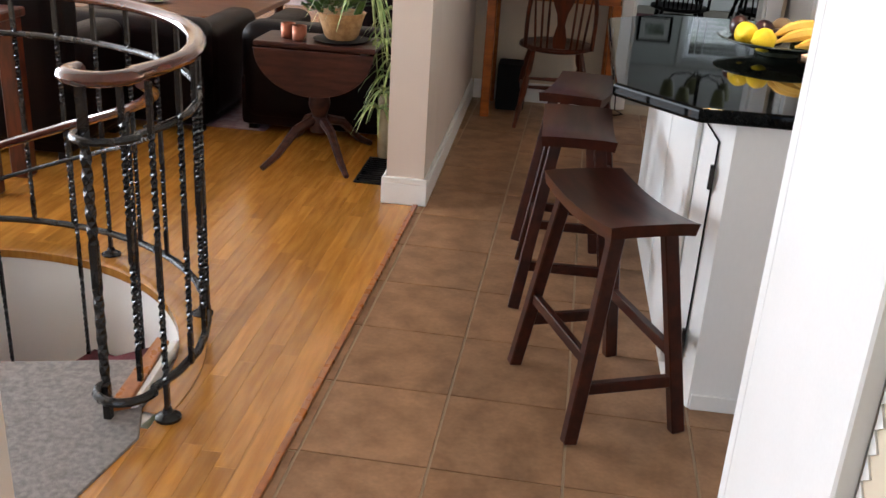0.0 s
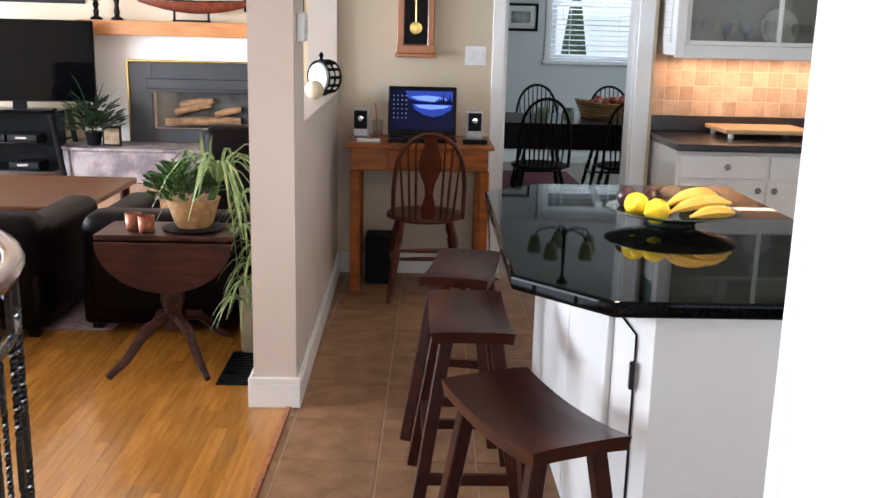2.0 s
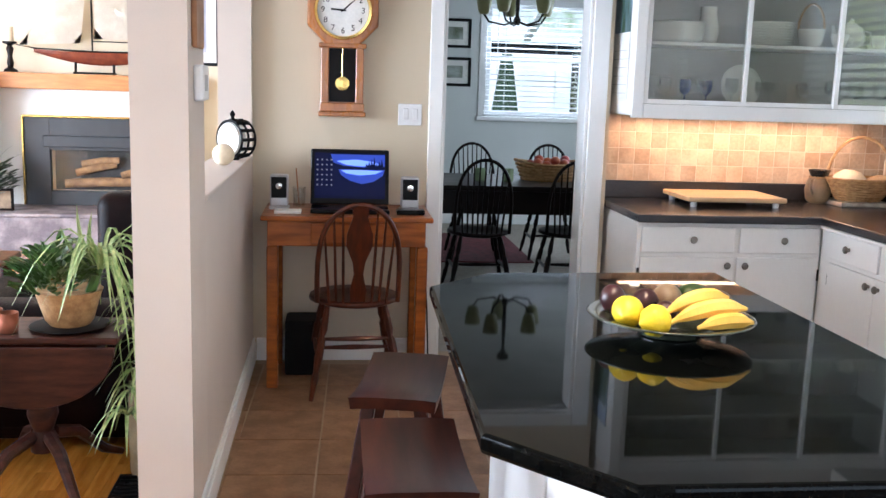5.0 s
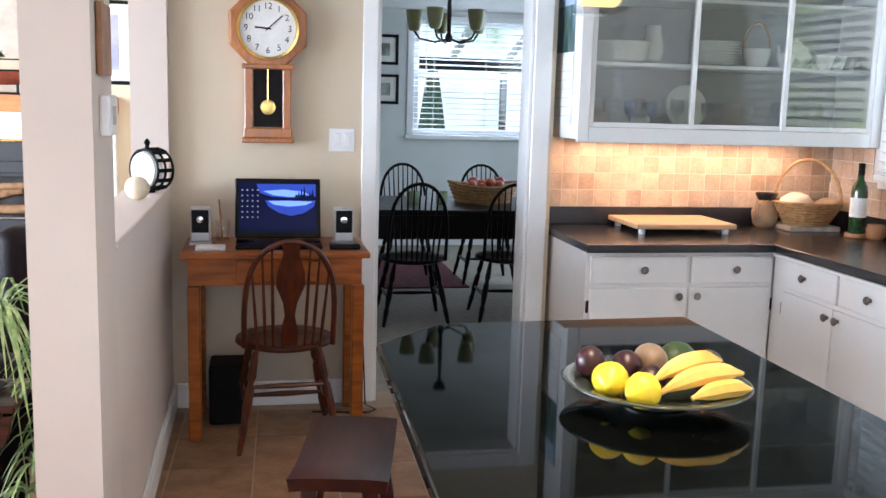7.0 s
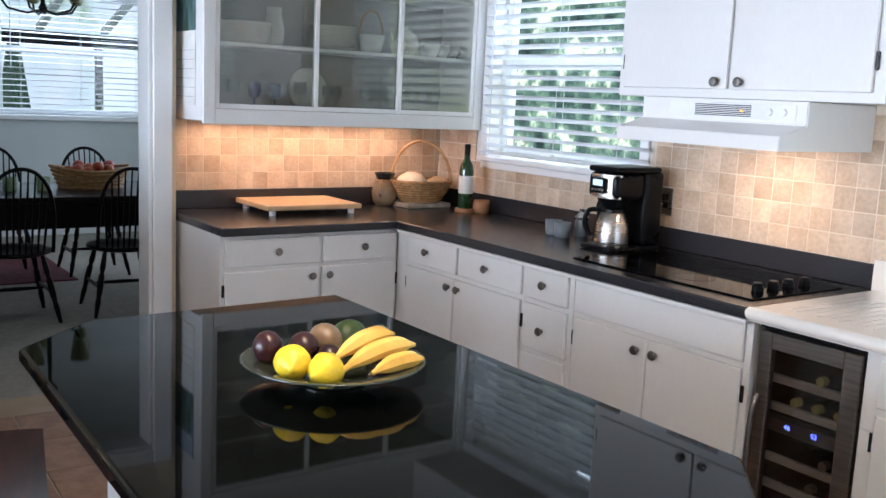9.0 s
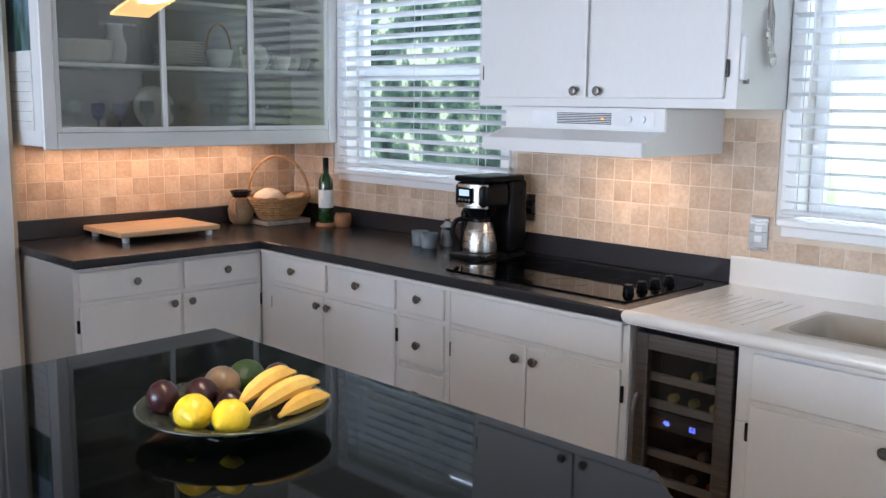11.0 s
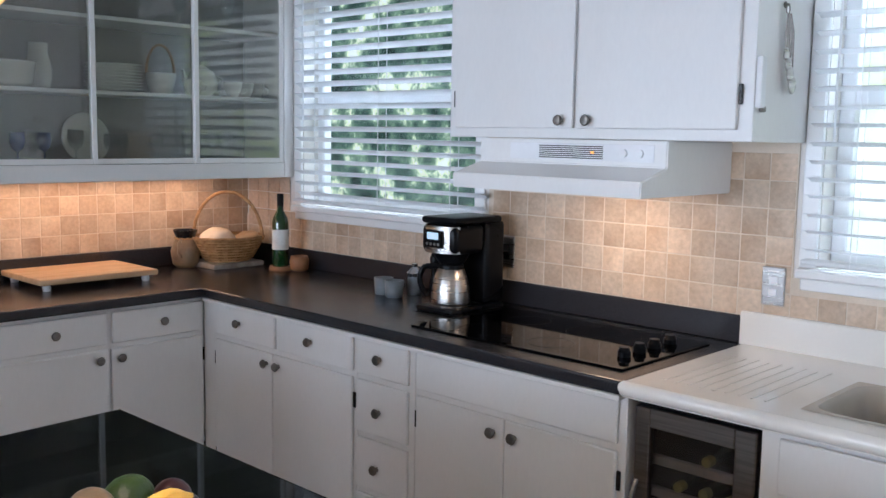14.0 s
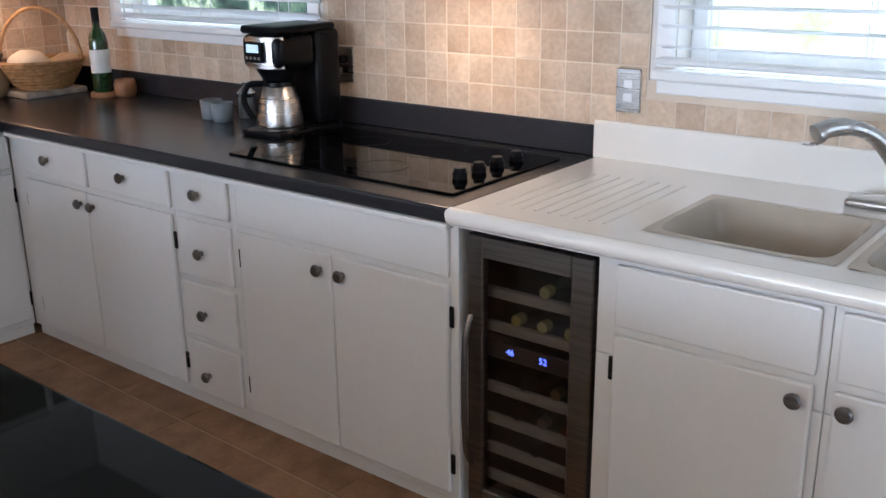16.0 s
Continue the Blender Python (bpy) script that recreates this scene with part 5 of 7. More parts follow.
solo("coaster", lathe(B(), [(0.055, 0), (0.058, 0.006), (0.055, 0.022), (0, 0.022)], (3.395, 6.30, 0.9155), 20), CLAYW, "round wooden coaster under the bottle", "coaster", "", True)
wb = thing("wine_bottle", (3.395, 6.30, 0.9375), "green glass wine bottle with white label", "bottle")
part("glass", lathe(B(), [(0, 0), (0.039, 0), (0.041, 0.006), (0.041, 0.215), (0.036, 0.245), (0.017, 0.28), (0.0155, 0.33), (0, 0.33)], (3.395, 6.30, 0.938), 20), BOTTLE, wb, "", True)
part("foil", lathe(B(), [(0.0165, 0.295), (0.0168, 0.358), (0.015, 0.363), (0, 0.363)], (3.395, 6.30, 0.938), 14), MATTBLACK, wb, "black foil cap", True)
part("label", lathe(B(), [(0.0413, 0.085), (0.0416, 0.085), (0.0416, 0.185), (0.0413, 0.185)], (3.395, 6.30, 0.938), 24), PAPER, wb, "white paper label", True)
solo("wooden_pot", lathe(B(), [(0.035, 0), (0.045, 0.01), (0.05, 0.05), (0.042, 0.075), (0.036, 0.075), (0.04, 0.05), (0, 0.02)], (3.46, 6.23, 0.9155), 18), CLAYW, "small round wooden pot on the worktop", "pot", "", True)
for c in ((3.305, 5.44), (3.285, 5.352)):
    solo("ramekin", lathe(B(), [(0.034, 0), (0.037, 0.004), (0.042, 0.072), (0.038, 0.072), (0.034, 0.01), (0, 0.01)], (c[0], c[1], 0.9155), 18), RAMEKIN, "grey stoneware ramekin on the worktop", "ramekin", "", True, "ramekins")
gj = thing("spice_grinder", (3.40, 5.345, 0.9155), "glass grinder with a chrome top", "grinder")
part("jar", lathe(B(), [(0.03, 0), (0.033, 0.01), (0.03, 0.08), (0, 0.08)], (3.40, 5.345, 0.9155), 16), RAMEKIN, gj, "", True)
part("cap", lathe(B(), [(0.034, 0.08), (0.036, 0.095), (0.02, 0.11), (0.012, 0.12), (0.014, 0.135), (0, 0.14)], (3.40, 5.345, 0.9155), 16), CHROME, gj, "", True)
solo("pepper_mill", lathe(B(), [(0.026, 0), (0.028, 0.02), (0.018, 0.08), (0.02, 0.13), (0.024, 0.16), (0.015, 0.185), (0.008, 0.19), (0.012, 0.205), (0, 0.21)], (3.455, 5.275, 0.9155), 16), BLACK, "tall black pepper mill", "pepper mill", "", True)

# coffee maker
CX, CY = 3.31, 4.985
cm = thing("coffee_maker", (CX, CY, 0.9155), "black and steel drip coffee maker", "coffee maker")
part("base", bx(CX - 0.165, CX + 0.15, CY - 0.098, CY + 0.098, 0.9155, 0.938, 0.009, 2), BLACK, cm, "", True)
part("hot_plate", lathe(B(), [(0, 0), (0.082, 0), (0.082, 0.004), (0, 0.004)], (CX - 0.065, CY, 0.938), 24), STEELD, cm)
part("column", bx(CX + 0.035, CX + 0.15, CY - 0.098, CY + 0.098, 0.938, 1.27, 0.02, 3), BLACK, cm, "", True)
hdm = part("head", bx(CX - 0.145, CX + 0.034, CY - 0.095, CY + 0.095, 1.145, 1.262, 0.028, 4), BLACK, cm, "black filter housing", True)
bm = B()
rows_ = []
for i in range(13):
    a = radians(-60 + 10 * i)
    yy, xx = 0.092 * math.sin(a) / math.sin(radians(60)), CX - 0.115 - 0.045 * (math.cos(a) - 0.5) / 0.5
    rows_.append([bm.verts.new((xx - o, CY + yy, z)) for o, z in ((0, 1.150), (0.004, 1.152), (0.004, 1.255), (0, 1.257))])
for p, q in zip(rows_, rows_[1:]):
    for k in range(4):
        bm.faces.new((p[k], q[k], q[(k + 1) % 4], p[(k + 1) % 4]))
bm.faces.new(rows_[0])
bm.faces.new(rows_[-1][::-1])
bmesh.ops.recalc_face_normals(bm, faces=bm.faces[:])
part("fascia", bm, STEEL, hdm, "bowed brushed steel fascia", True)
part("display_panel", bx(CX - 0.172, CX - 0.160, CY - 0.045, CY + 0.045, 1.172, 1.240, 0.004), BLACK, hdm)
part("display", bx(CX - 0.1738, CX - 0.1722, CY - 0.030, CY + 0.030, 1.205, 1.232, 0.0006), LCD, hdm)
for yy in (-0.03, -0.01, 0.01, 0.03):
    part("button", bx(CX - 0.1738, CX - 0.1722, CY + yy - 0.006, CY + yy + 0.006, 1.182, 1.192, 0.0006), STEEL, hdm)
part("lid", bx(CX - 0.146, CX + 0.135, CY - 0.094, CY + 0.094, 1.2625, 1.290, 0.0135, 4), BLACK, cm, "", True)
part("filter_basket", lathe(B(), [(0.050, 0), (0.070, 0.03), (0.074, 0.042), (0, 0.043)], (CX - 0.065, CY, 1.105), 22), BLACK, cm, "", True)
cf = part("carafe", lathe(B(), [(0.070, 0.0), (0.078, 0.008), (0.079, 0.03), (0.070, 0.09), (0.055, 0.135), (0.050, 0.142), (0, 0.144)], (CX - 0.065, CY, 0.9425), 28), STEEL, cm, "stainless thermal carafe", True)
part("carafe_lid", lathe(B(), [(0.051, 0.142), (0.050, 0.156), (0.03, 0.162), (0, 0.163)], (CX - 0.065, CY, 0.9425), 20), BLACK, cf, "", True)
part("carafe_handle", tube(B(), smooth_path([(CX - 0.095, CY + 0.035, 1.090), (CX - 0.130, CY + 0.085, 1.085), (CX - 0.140, CY + 0.100, 1.03), (CX - 0.122, CY + 0.078, 0.968)], 4), 0.011, 8), BLACK, cf, "", True)

# ---- desk corner ----
dk = thing("writing_desk", (0.42, 6.4, 0), "honey-stained pine writing desk against the wall", "desk")
part("top", bx(0.0, 0.835, 6.12, YD - 0.02, 0.845, 0.87, 0.006, 2), DESKW, dk)
for x in (0.025, 0.755):
    for y in (6.145, 6.565):
        bm = B()
        squarebar(bm, (x + 0.03, y + 0.03, 0.72), (x + 0.03, y + 0.03, 0.0), 0.055)
        part("leg", bm, DESKW, dk)
part("apron", bx(0.03, 0.80, 6.15, 6.172, 0.72, 0.845, 0.003), DESKW, dk)
part("apron", bx(0.03, 0.052, 6.172, 6.62, 0.72, 0.845, 0.003), DESKW, dk)
part("apron", bx(0.78, 0.802, 6.172, 6.62, 0.72, 0.845, 0.003), DESKW, dk)
part("drawer_front", bx(0.24, 0.60, 6.139, 6.1495, 0.735, 0.835, 0.004), DESKW, dk)
lt = thing("laptop", (0.43, 6.4, 0.8705), "open black laptop showing a blue lake picture", "laptop")
part("base", bx(0.235, 0.625, 6.22, 6.42, 0.8705, 0.892, 0.006, 2), BLACK, lt)
LM_ = pose(0.43, 6.43, 0.893, -14, 0, 0)


def tilted(x0, x1, y0, y1, z0, z1, bev=0.0):
    bm = bx(x0, x1, y0, y1, z0, z1, bev)
    bmesh.ops.transform(bm, matrix=LM_, verts=bm.verts)
    return bm


scn = part("screen", tilted(-0.20, 0.20, -0.008, 0.008, 0.0, 0.285, 0.005), BLACK, lt)
part("picture", tilted(-0.18, 0.18, -0.0100, -0.0085, 0.03, 0.265), SCREEN, scn, "blue desktop picture")


def cut(pts, y):
    """A thin flat shape on the screen."""
    bm = prism(B(), pts, 0, 0.0005)
    bmesh.ops.transform(bm, matrix=LM_ @ Matrix.Translation((0, y, 0)) @ Matrix.Rotation(math.pi / 2, 4, "X"), verts=bm.verts)
    return bm


part("picture_sky", cut([(-0.10, 0.258), (-0.085, 0.215), (-0.03, 0.198), (0.06, 0.192), (0.178, 0.198), (0.178, 0.258)], -0.0102), SCREENM, scn)
part("picture_glow", cut([(-0.07, 0.224), (-0.02, 0.204), (0.06, 0.197), (0.16, 0.202), (0.12, 0.222), (0.03, 0.232)], -0.0108), SCREENL, scn)
part("picture_shore", cut([(-0.075, 0.199), (0.0, 0.190), (0.10, 0.188), (0.178, 0.194), (0.178, 0.181), (0.08, 0.180), (-0.03, 0.184)], -0.0116), SCREEND, scn)
part("picture_lake", cut([(-0.06, 0.180), (0.05, 0.179), (0.178, 0.180), (0.168, 0.150), (0.12, 0.118), (0.06, 0.105), (0.0, 0.122), (-0.045, 0.150)], -0.0102), SCREENM, scn)
part("picture_lake_light", cut([(-0.045, 0.176), (0.05, 0.178), (0.165, 0.174), (0.13, 0.158), (0.05, 0.150), (-0.02, 0.160)], -0.0108), SCREENL, scn)
for k in range(7):
    x = 0.085 + 0.013 * k
    part("picture_tree", cut([(x - 0.008, 0.194), (x, 0.214 + 0.012 * ((k * 5) % 4)), (x + 0.008, 0.194)], -0.0122), SCREEND, scn)
part("task_bar", cut([(-0.178, 0.033), (0.178, 0.033), (0.178, 0.044), (-0.178, 0.044)], -0.0108), SCREEND, scn)
for i in range(6):
    for j in range(4):
        part("icon", tilted(-0.170 + j * 0.024, -0.163 + j * 0.024, -0.0112, -0.0101, 0.095 + i * 0.026, 0.102 + i * 0.026), SILVER, scn)
for x in (0.075, 0.735):
    sk2 = thing("desk_speaker", (x, 6.42, 0.8705), "silver and black desktop speaker on the desk", "speaker", "desktop speakers")
    part("cabinet", bx(x - 0.045, x + 0.045, 6.36, 6.44, 0.885, 1.045, 0.008, 2), SILVER, sk2)
    part("grille", bx(x - 0.038, x + 0.038, 6.352, 6.3595, 0.93, 1.035, 0.003), BLACK, sk2)
    part("driver", lathe(B(), [(0.018, 0), (0.016, 0.004), (0, 0.007)], (x, 6.352, 0.99), 14, Matrix.Rotation(math.pi / 2, 4, "X")), CHROME, sk2, "", True)
    part("foot", bx(x - 0.05, x + 0.05, 6.35, 6.45, 0.8705, 0.8845, 0.003), SILVER, sk2)
solo("pen_cup", lathe(B(), [(0.03, 0), (0.034, 0.10), (0.03, 0.10), (0.026, 0.01), (0, 0.01)], (0.17, 6.5, 0.8705), 16), CLEARG, "small glass pen cup on the desk", "cup", "", True)
solo("pencil", bar((0.17, 6.5, 0.884), (0.155, 6.49, 1.07), 0.004, 6), CLOCKW, "wooden pencil standing in the cup", "pencil")
solo("notebook", bx(0.06, 0.19, 6.20, 6.30, 0.8705, 0.884, 0.002), PAPER, "small pale notebook lying on the desk", "notebook")
solo("phone", bx(0.66, 0.80, 6.22, 6.30, 0.8705, 0.895, 0.006, 2), BLACK, "black handset lying on the desk", "phone")
solo("waste_bin", bx(0.105, 0.285, 6.36, 6.58, 0.0, 0.29, 0.015, 2), MATTBLACK, "black bin under the desk", "bin")
bm = B()
tube(bm, [(0.83, 6.6, 0.7), (0.86, 6.58, 0.3), (0.87, 6.55, 0.02), (0.92, 6.5, 0.006), (0.87, 6.46, 0.006), (0.6, 6.5, 0.006)], 0.004, 5)
solo("cable", bm, BLACK, "black cable running down behind the desk", "cable")


def windsor(name, wood, label, category, group, splat=False, w=0.215, seat_z=0.45, top=0.95, n=7):
    """A hoop-back chair; its back is towards its own -y."""
    c = thing(name, (0, 0, 0), label, category, group)
    bm = lathe(B(), [(0, seat_z - 0.035), (w * 0.8, seat_z - 0.035), (w, seat_z - 0.018), (w * 0.98, seat_z), (w * 0.7, seat_z - 0.008), (0, seat_z - 0.012)], (0, 0, 0), 24)
    part("seat", bm, wood, c, "", True)
    lean = 0.10

    def back(x, z):
        u = (z - seat_z) / (top - seat_z)
        return V((x, -w * 0.80 - lean * u, z))
    hoop = []
    for i in range(25):
        a = math.pi * i / 24
        x = (w * 0.86) * math.cos(a)
        z = seat_z + (top - seat_z) * math.sin(a) ** 0.62
        hoop.append(back(x * (1 + 0.12 * math.sin(a)), z))
    part("hoop", tube(B(), hoop, 0.0125, 8), wood, c, "", True)
    for i in range(n):
        k = (i + 1) / (n + 1) * 2 - 1
        if splat and abs(k) < 0.28:
            continue
        x = k * w * 0.84
        zt = seat_z + (top - seat_z) * max(0.05, 1 - (abs(k)) ** 3.2) ** 0.5 - 0.004
        p, q = back(x * 0.9, seat_z - 0.01), back(x * 1.08, zt)
        part("spindle", tube(B(), [p, p.lerp(q, 0.35), q], [0.0065, 0.0085, 0.005], 6), wood, c, "", True)
    if splat:
        bm = B()
        outline = [(0.035, 0), (0.04, 0.06), (0.022, 0.14), (0.03, 0.2), (0.062, 0.28), (0.06, 0.34), (0.035, 0.42), (0.04, 0.49)]
        F, R = [], []
        for y in (0.006, -0.006):
            left = [bm.verts.new(back(-x, seat_z + z) + V((0, y, 0))) for x, z in outline]
            right = [bm.verts.new(back(x, seat_z + z) + V((0, y, 0))) for x, z in outline]
            F.append((left, right))
        for k in range(len(outline) - 1):
            for left, right in F:
                bm.faces.new((left[k], right[k], right[k + 1], left[k + 1]))
            for s in (0, 1):
                bm.faces.new((F[0][s][k], F[1][s][k], F[1][s][k + 1], F[0][s][k + 1]))
        bmesh.ops.recalc_face_normals(bm, faces=bm.faces[:])
        part("splat", bm, wood, c, "pierced vase-shaped splat")
    tops = {}
    for a in (-1, 1):
        for b in (-1, 1):
            p, q = V((a * w * 0.62, b * w * 0.6, seat_z - 0.03)), V((a * w * 0.98, b * w * 1.02, 0))
            tops[a, b] = (p, q)
            pts = [p.lerp(q, t) for t in (0, 0.1, 0.25, 0.32, 0.36, 0.55, 0.7, 0.75, 1)]
            part("leg", tube(B(), pts, [0.012, 0.016, 0.02, 0.012, 0.02, 0.021, 0.014, 0.019, 0.011], 8), wood, c, "", True)
    mids = {}
    for a in (-1, 1):
        p, q = tops[a, -1][0].lerp(tops[a, -1][1], 0.55), tops[a, 1][0].lerp(tops[a, 1][1], 0.55)
        mids[a] = p.lerp(q, 0.5)
        part("stretcher", tube(B(), [p, p.lerp(q, 0.5), q], [0.008, 0.014, 0.008], 8), wood, c, "", True)
    part("stretcher", tube(B(), [mids[-1], mids[-1].lerp(mids[1], 0.5), mids[1]], [0.008, 0.014, 0.008], 8), wood, c, "", True)
    if splat:
        p, q = tops[-1, -1][0].lerp(tops[-1, -1][1], 0.35), tops[1, -1][0].lerp(tops[1, -1][1], 0.35)
        part("stretcher", tube(B(), [p, p.lerp(q, 0.5), q], [0.008, 0.013, 0.008], 8), wood, c, "", True)
    return c


dc = windsor("desk_chair", CHAIRW, "brown oak hoop-back chair with a vase splat", "chair", "", True, 0.225, 0.475, 0.955, 9)
dc.matrix_basis = pose(0.455, 6.20, 0, 0, 0, 4)

# wall clock with pendulum
wk = thing("wall_clock", (0.38, YD, 1.33), "octagonal oak wall clock with a brass pendulum", "clock")
R8 = 0.198
bm = B()
oct_ = [(R8 * math.cos(math.pi / 8 + k * math.pi / 4), R8 * math.sin(math.pi / 8 + k * math.pi / 4)) for k in range(8)]
prism(bm, oct_, 0, 0.075, 0.012, 2)
MC = Matrix.Translation((0.385, YD - 0.0005, 1.875)) @ Matrix.Rotation(math.pi / 2, 4, "X")
bmesh.ops.transform(bm, matrix=MC, verts=bm.verts)
part("octagon_case", bm, CLOCKW, wk)
bm = lathe(B(), [(0.150, 0.075), (0.146, 0.088), (0.134, 0.09), (0.1305, 0.0768)], (0, 0, 0), 40)
bmesh.ops.transform(bm, matrix=MC, verts=bm.verts)
part("bezel", bm, BRASS, wk, "polished brass bezel", True)
bm = lathe(B(), [(0, 0.0755), (0.132, 0.0755), (0.132, 0.078), (0, 0.078)], (0, 0, 0), 40)
bmesh.ops.transform(bm, matrix=MC, verts=bm.verts)
fa = part("dial", bm, PAPER, wk, "white clock dial")
for k in range(12):
    a = math.pi / 2 - (k + 1) * math.pi / 6
    words("numeral", str(k + 1), 0.042, MC @ Matrix.Translation((0.103 * math.cos(a), 0.103 * math.sin(a), 0.0785)), BLACK, fa, 0.0004)
for ang, ln, wd in ((176, 0.062, 0.008), (42, 0.092, 0.005)):
    bm = bx(-0.015, ln, -wd / 2, wd / 2, 0.0795, 0.081)
    bmesh.ops.transform(bm, matrix=MC @ Matrix.Rotation(radians(ang), 4, "Z"), verts=bm.verts)
    part("pointer", bm, BLACK, fa)
bm = B()
for r in ((0.275, 0.315, 1.36, 1.70), (0.455, 0.495, 1.36, 1.70)):
    box(bm, r[0], r[1], YD - 0.07, YD - 0.0005, r[2], r[3], 0.004)
box(bm, 0.315, 0.455, YD - 0.012, YD - 0.0005, 1.40, 1.70)
part("lower_case", bm, CLOCKW, wk)
part("lower_back", bx(0.316, 0.454, YD - 0.016, YD - 0.0125, 1.41, 1.69), DARKW, wk)
part("lower_sill", bx(0.262, 0.508, YD - 0.085, YD - 0.0005, 1.335, 1.36, 0.006, 2), CLOCKW, wk)
part("lower_rail", bx(0.27, 0.50, YD - 0.078, YD - 0.0005, 1.3602, 1.405, 0.004), CLOCKW, wk)
part("neck", bx(0.262, 0.508, YD - 0.08, YD - 0.0005, 1.685, 1.71, 0.006, 2), CLOCKW, wk)
part("pendulum_rod", bar((0.385, YD - 0.035, 1.70), (0.385, YD - 0.035, 1.52), 0.003, 6), BRASS, wk)
part("pendulum_bob", lathe(B(), [(0, 0), (0.038, 0.003), (0.036, 0.008), (0, 0.012)], (0.385, YD - 0.03, 1.505), 22, Matrix.Rotation(math.pi / 2, 4, "X")), BRASS, wk, "", True)
sw = thing("light_switch", (0.745, YD, 1.35), "white double light switch plate", "light switch")
part("plate", bx(0.683, 0.81, YD - 0.007, YD - 0.0005, 1.295, 1.41, 0.003), PLASTIC, sw)
for x in (0.715, 0.765):
    part("rocker", bx(x - 0.005, x + 0.022, YD - 0.012, YD - 0.0072, 1.325, 1.385, 0.002), PLASTIC, sw)

# on the dividing wall
th = thing("thermostat", (-0.08, 4.63, 1.5), "beige wall thermostat on the post", "thermostat")
part("case", bx(-0.0795, -0.05, 4.56, 4.70, 1.44, 1.55, 0.008, 2), PLASTIC, th)
part("window", bx(-0.0505, -0.0485, 4.60, 4.66, 1.47, 1.52, 0.001), SILVER, th)
pl = thing("wall_plaque", (-0.08, 4.62, 1.7), "narrow brown wooden plaque hanging on the post", "plaque")
part("board", bx(-0.0795, -0.063, 4.53, 4.70, 1.60, 1.79, 0.005), CLAYW, pl)
part("hanger", bar((-0.07, 4.615, 1.79), (-0.076, 4.615, 1.82), 0.004), BRASS, pl)
ln = thing("lantern", (-0.15, 6.25, 1.1222), "round black metal lantern on the ledge", "lantern")
LC = V((-0.14, 6.25, 1.225))
LR = Matrix.Rotation(radians(-42), 3, "Z")
part("back_disc", lathe(B(), [(0.0, -0.02), (0.075, -0.02), (0.085, 0.0), (0.075, 0.03), (0, 0.03)], LC, 22, LR.to_4x4() @ Matrix.Rotation(math.pi / 2, 4, "X")), PAPER, ln, "", True)
for i in range(12):
    a = i * math.pi / 6
    part("rib", tube(B(), [LC + LR @ V((0.088 * math.cos(a), -0.02 + 0.085 * s, 0.088 * math.sin(a))) for s in (0, 1)], 0.009, 5), BLACK, ln)
for yy in (-0.02, 0.022, 0.065):
    part("ring", tube(B(), [LC + LR @ V((0.088 * math.cos(k * math.pi / 12), yy, 0.088 * math.sin(k * math.pi / 12))) for k in range(25)], 0.006, 6), BLACK, ln)
part("finial", lathe(B(), [(0.012, 0.085), (0.008, 0.105), (0.014, 0.12), (0, 0.14)], LC, 12), BLACK, ln)
part("foot", bx(-0.19, -0.11, 6.25, 6.32, 1.1222, 1.138, 0.003), BLACK, ln)
solo("round_candle", ball(B(), (-0.15, 5.95, 1.172), 0.05, 1, 1, 0.98, 18), CREAM, "round cream candle standing on the ledge", "candle", "", True)
sf = thing("photo_frame", (-0.16, 4.9, 1.1222), "small dark photo frame on the ledge", "photo frame")
part("frame", bx(-0.2, -0.1, 4.84, 4.855, 1.1222, 1.235, 0.003), MATTBLACK, sf)
part("print", bx(-0.19, -0.11, 4.838, 4.8395, 1.132, 1.225), SCENE1, sf)

# ---- living room ----
fp = thing("fireplace", (-1.9, 10.2, 0), "white fireplace with black gas insert and stone hearth", "fireplace")
part("hearth", prism(B(), [(-2.95, 10.64), (-2.95, 10.02), (-2.80, 9.90), (-0.26, 9.90), (-0.26, 10.64)], 0.0, 0.30, 0.008, 2), STONE, fp, "grey mottled stone hearth")
part("hearth_slab", prism(B(), [(-2.97, 10.638), (-2.97, 10.01), (-2.81, 9.88), (-0.255, 9.88), (-0.255, 10.638)], 0.301, 0.33, 0.006, 2), STONE, fp)
for r in ((-2.82, -2.42, 0.331, 1.37), (-1.05, -0.86, 0.331, 1.37), (-2.42, -1.05, 1.14, 1.37)):
    part("surround_panel", bx(r[0], r[1], 10.50, 10.638, r[2], r[3]), TRIM, fp, "white painted surround")
part("mantel", bx(-2.86, -0.84, 10.33, 10.639, 1.372, 1.51, 0.008, 2), MANTELW, fp, "thick oak mantel shelf")
for r in ((-2.42, -2.20, 0.331, 1.12), (-1.25, -1.05, 0.331, 1.12), (-2.20, -1.25, 0.83, 1.12), (-2.20, -1.25, 0.331, 0.46)):
    part("insert_panel", bx(r[0], r[1], 10.47, 10.53, r[2], r[3], 0.004), FIREBLK, fp)
part("louvre", bx(-2.25, -1.2, 10.44, 10.469, 0.86, 0.96, 0.006), FIREBLK, fp)
part("brass_trim", bx(-2.43, -1.04, 10.45, 10.499, 1.121, 1.139, 0.004), BRASS, fp)
part("brass_trim", bx(-2.435, -2.421, 10.45, 10.499, 0.332, 1.12, 0.003), BRASS, fp)
part("firebox_back", bx(-2.2, -1.25, 10.625, 10.637, 0.46, 0.83), mat("firebox", (0.09, 0.085, 0.08), (0.03, 0.03, 0.03), 0.9, scale=6), fp)
part("fire_glass", bx(-2.2, -1.25, 10.485, 10.49, 0.46, 0.83), GLASS, fp)
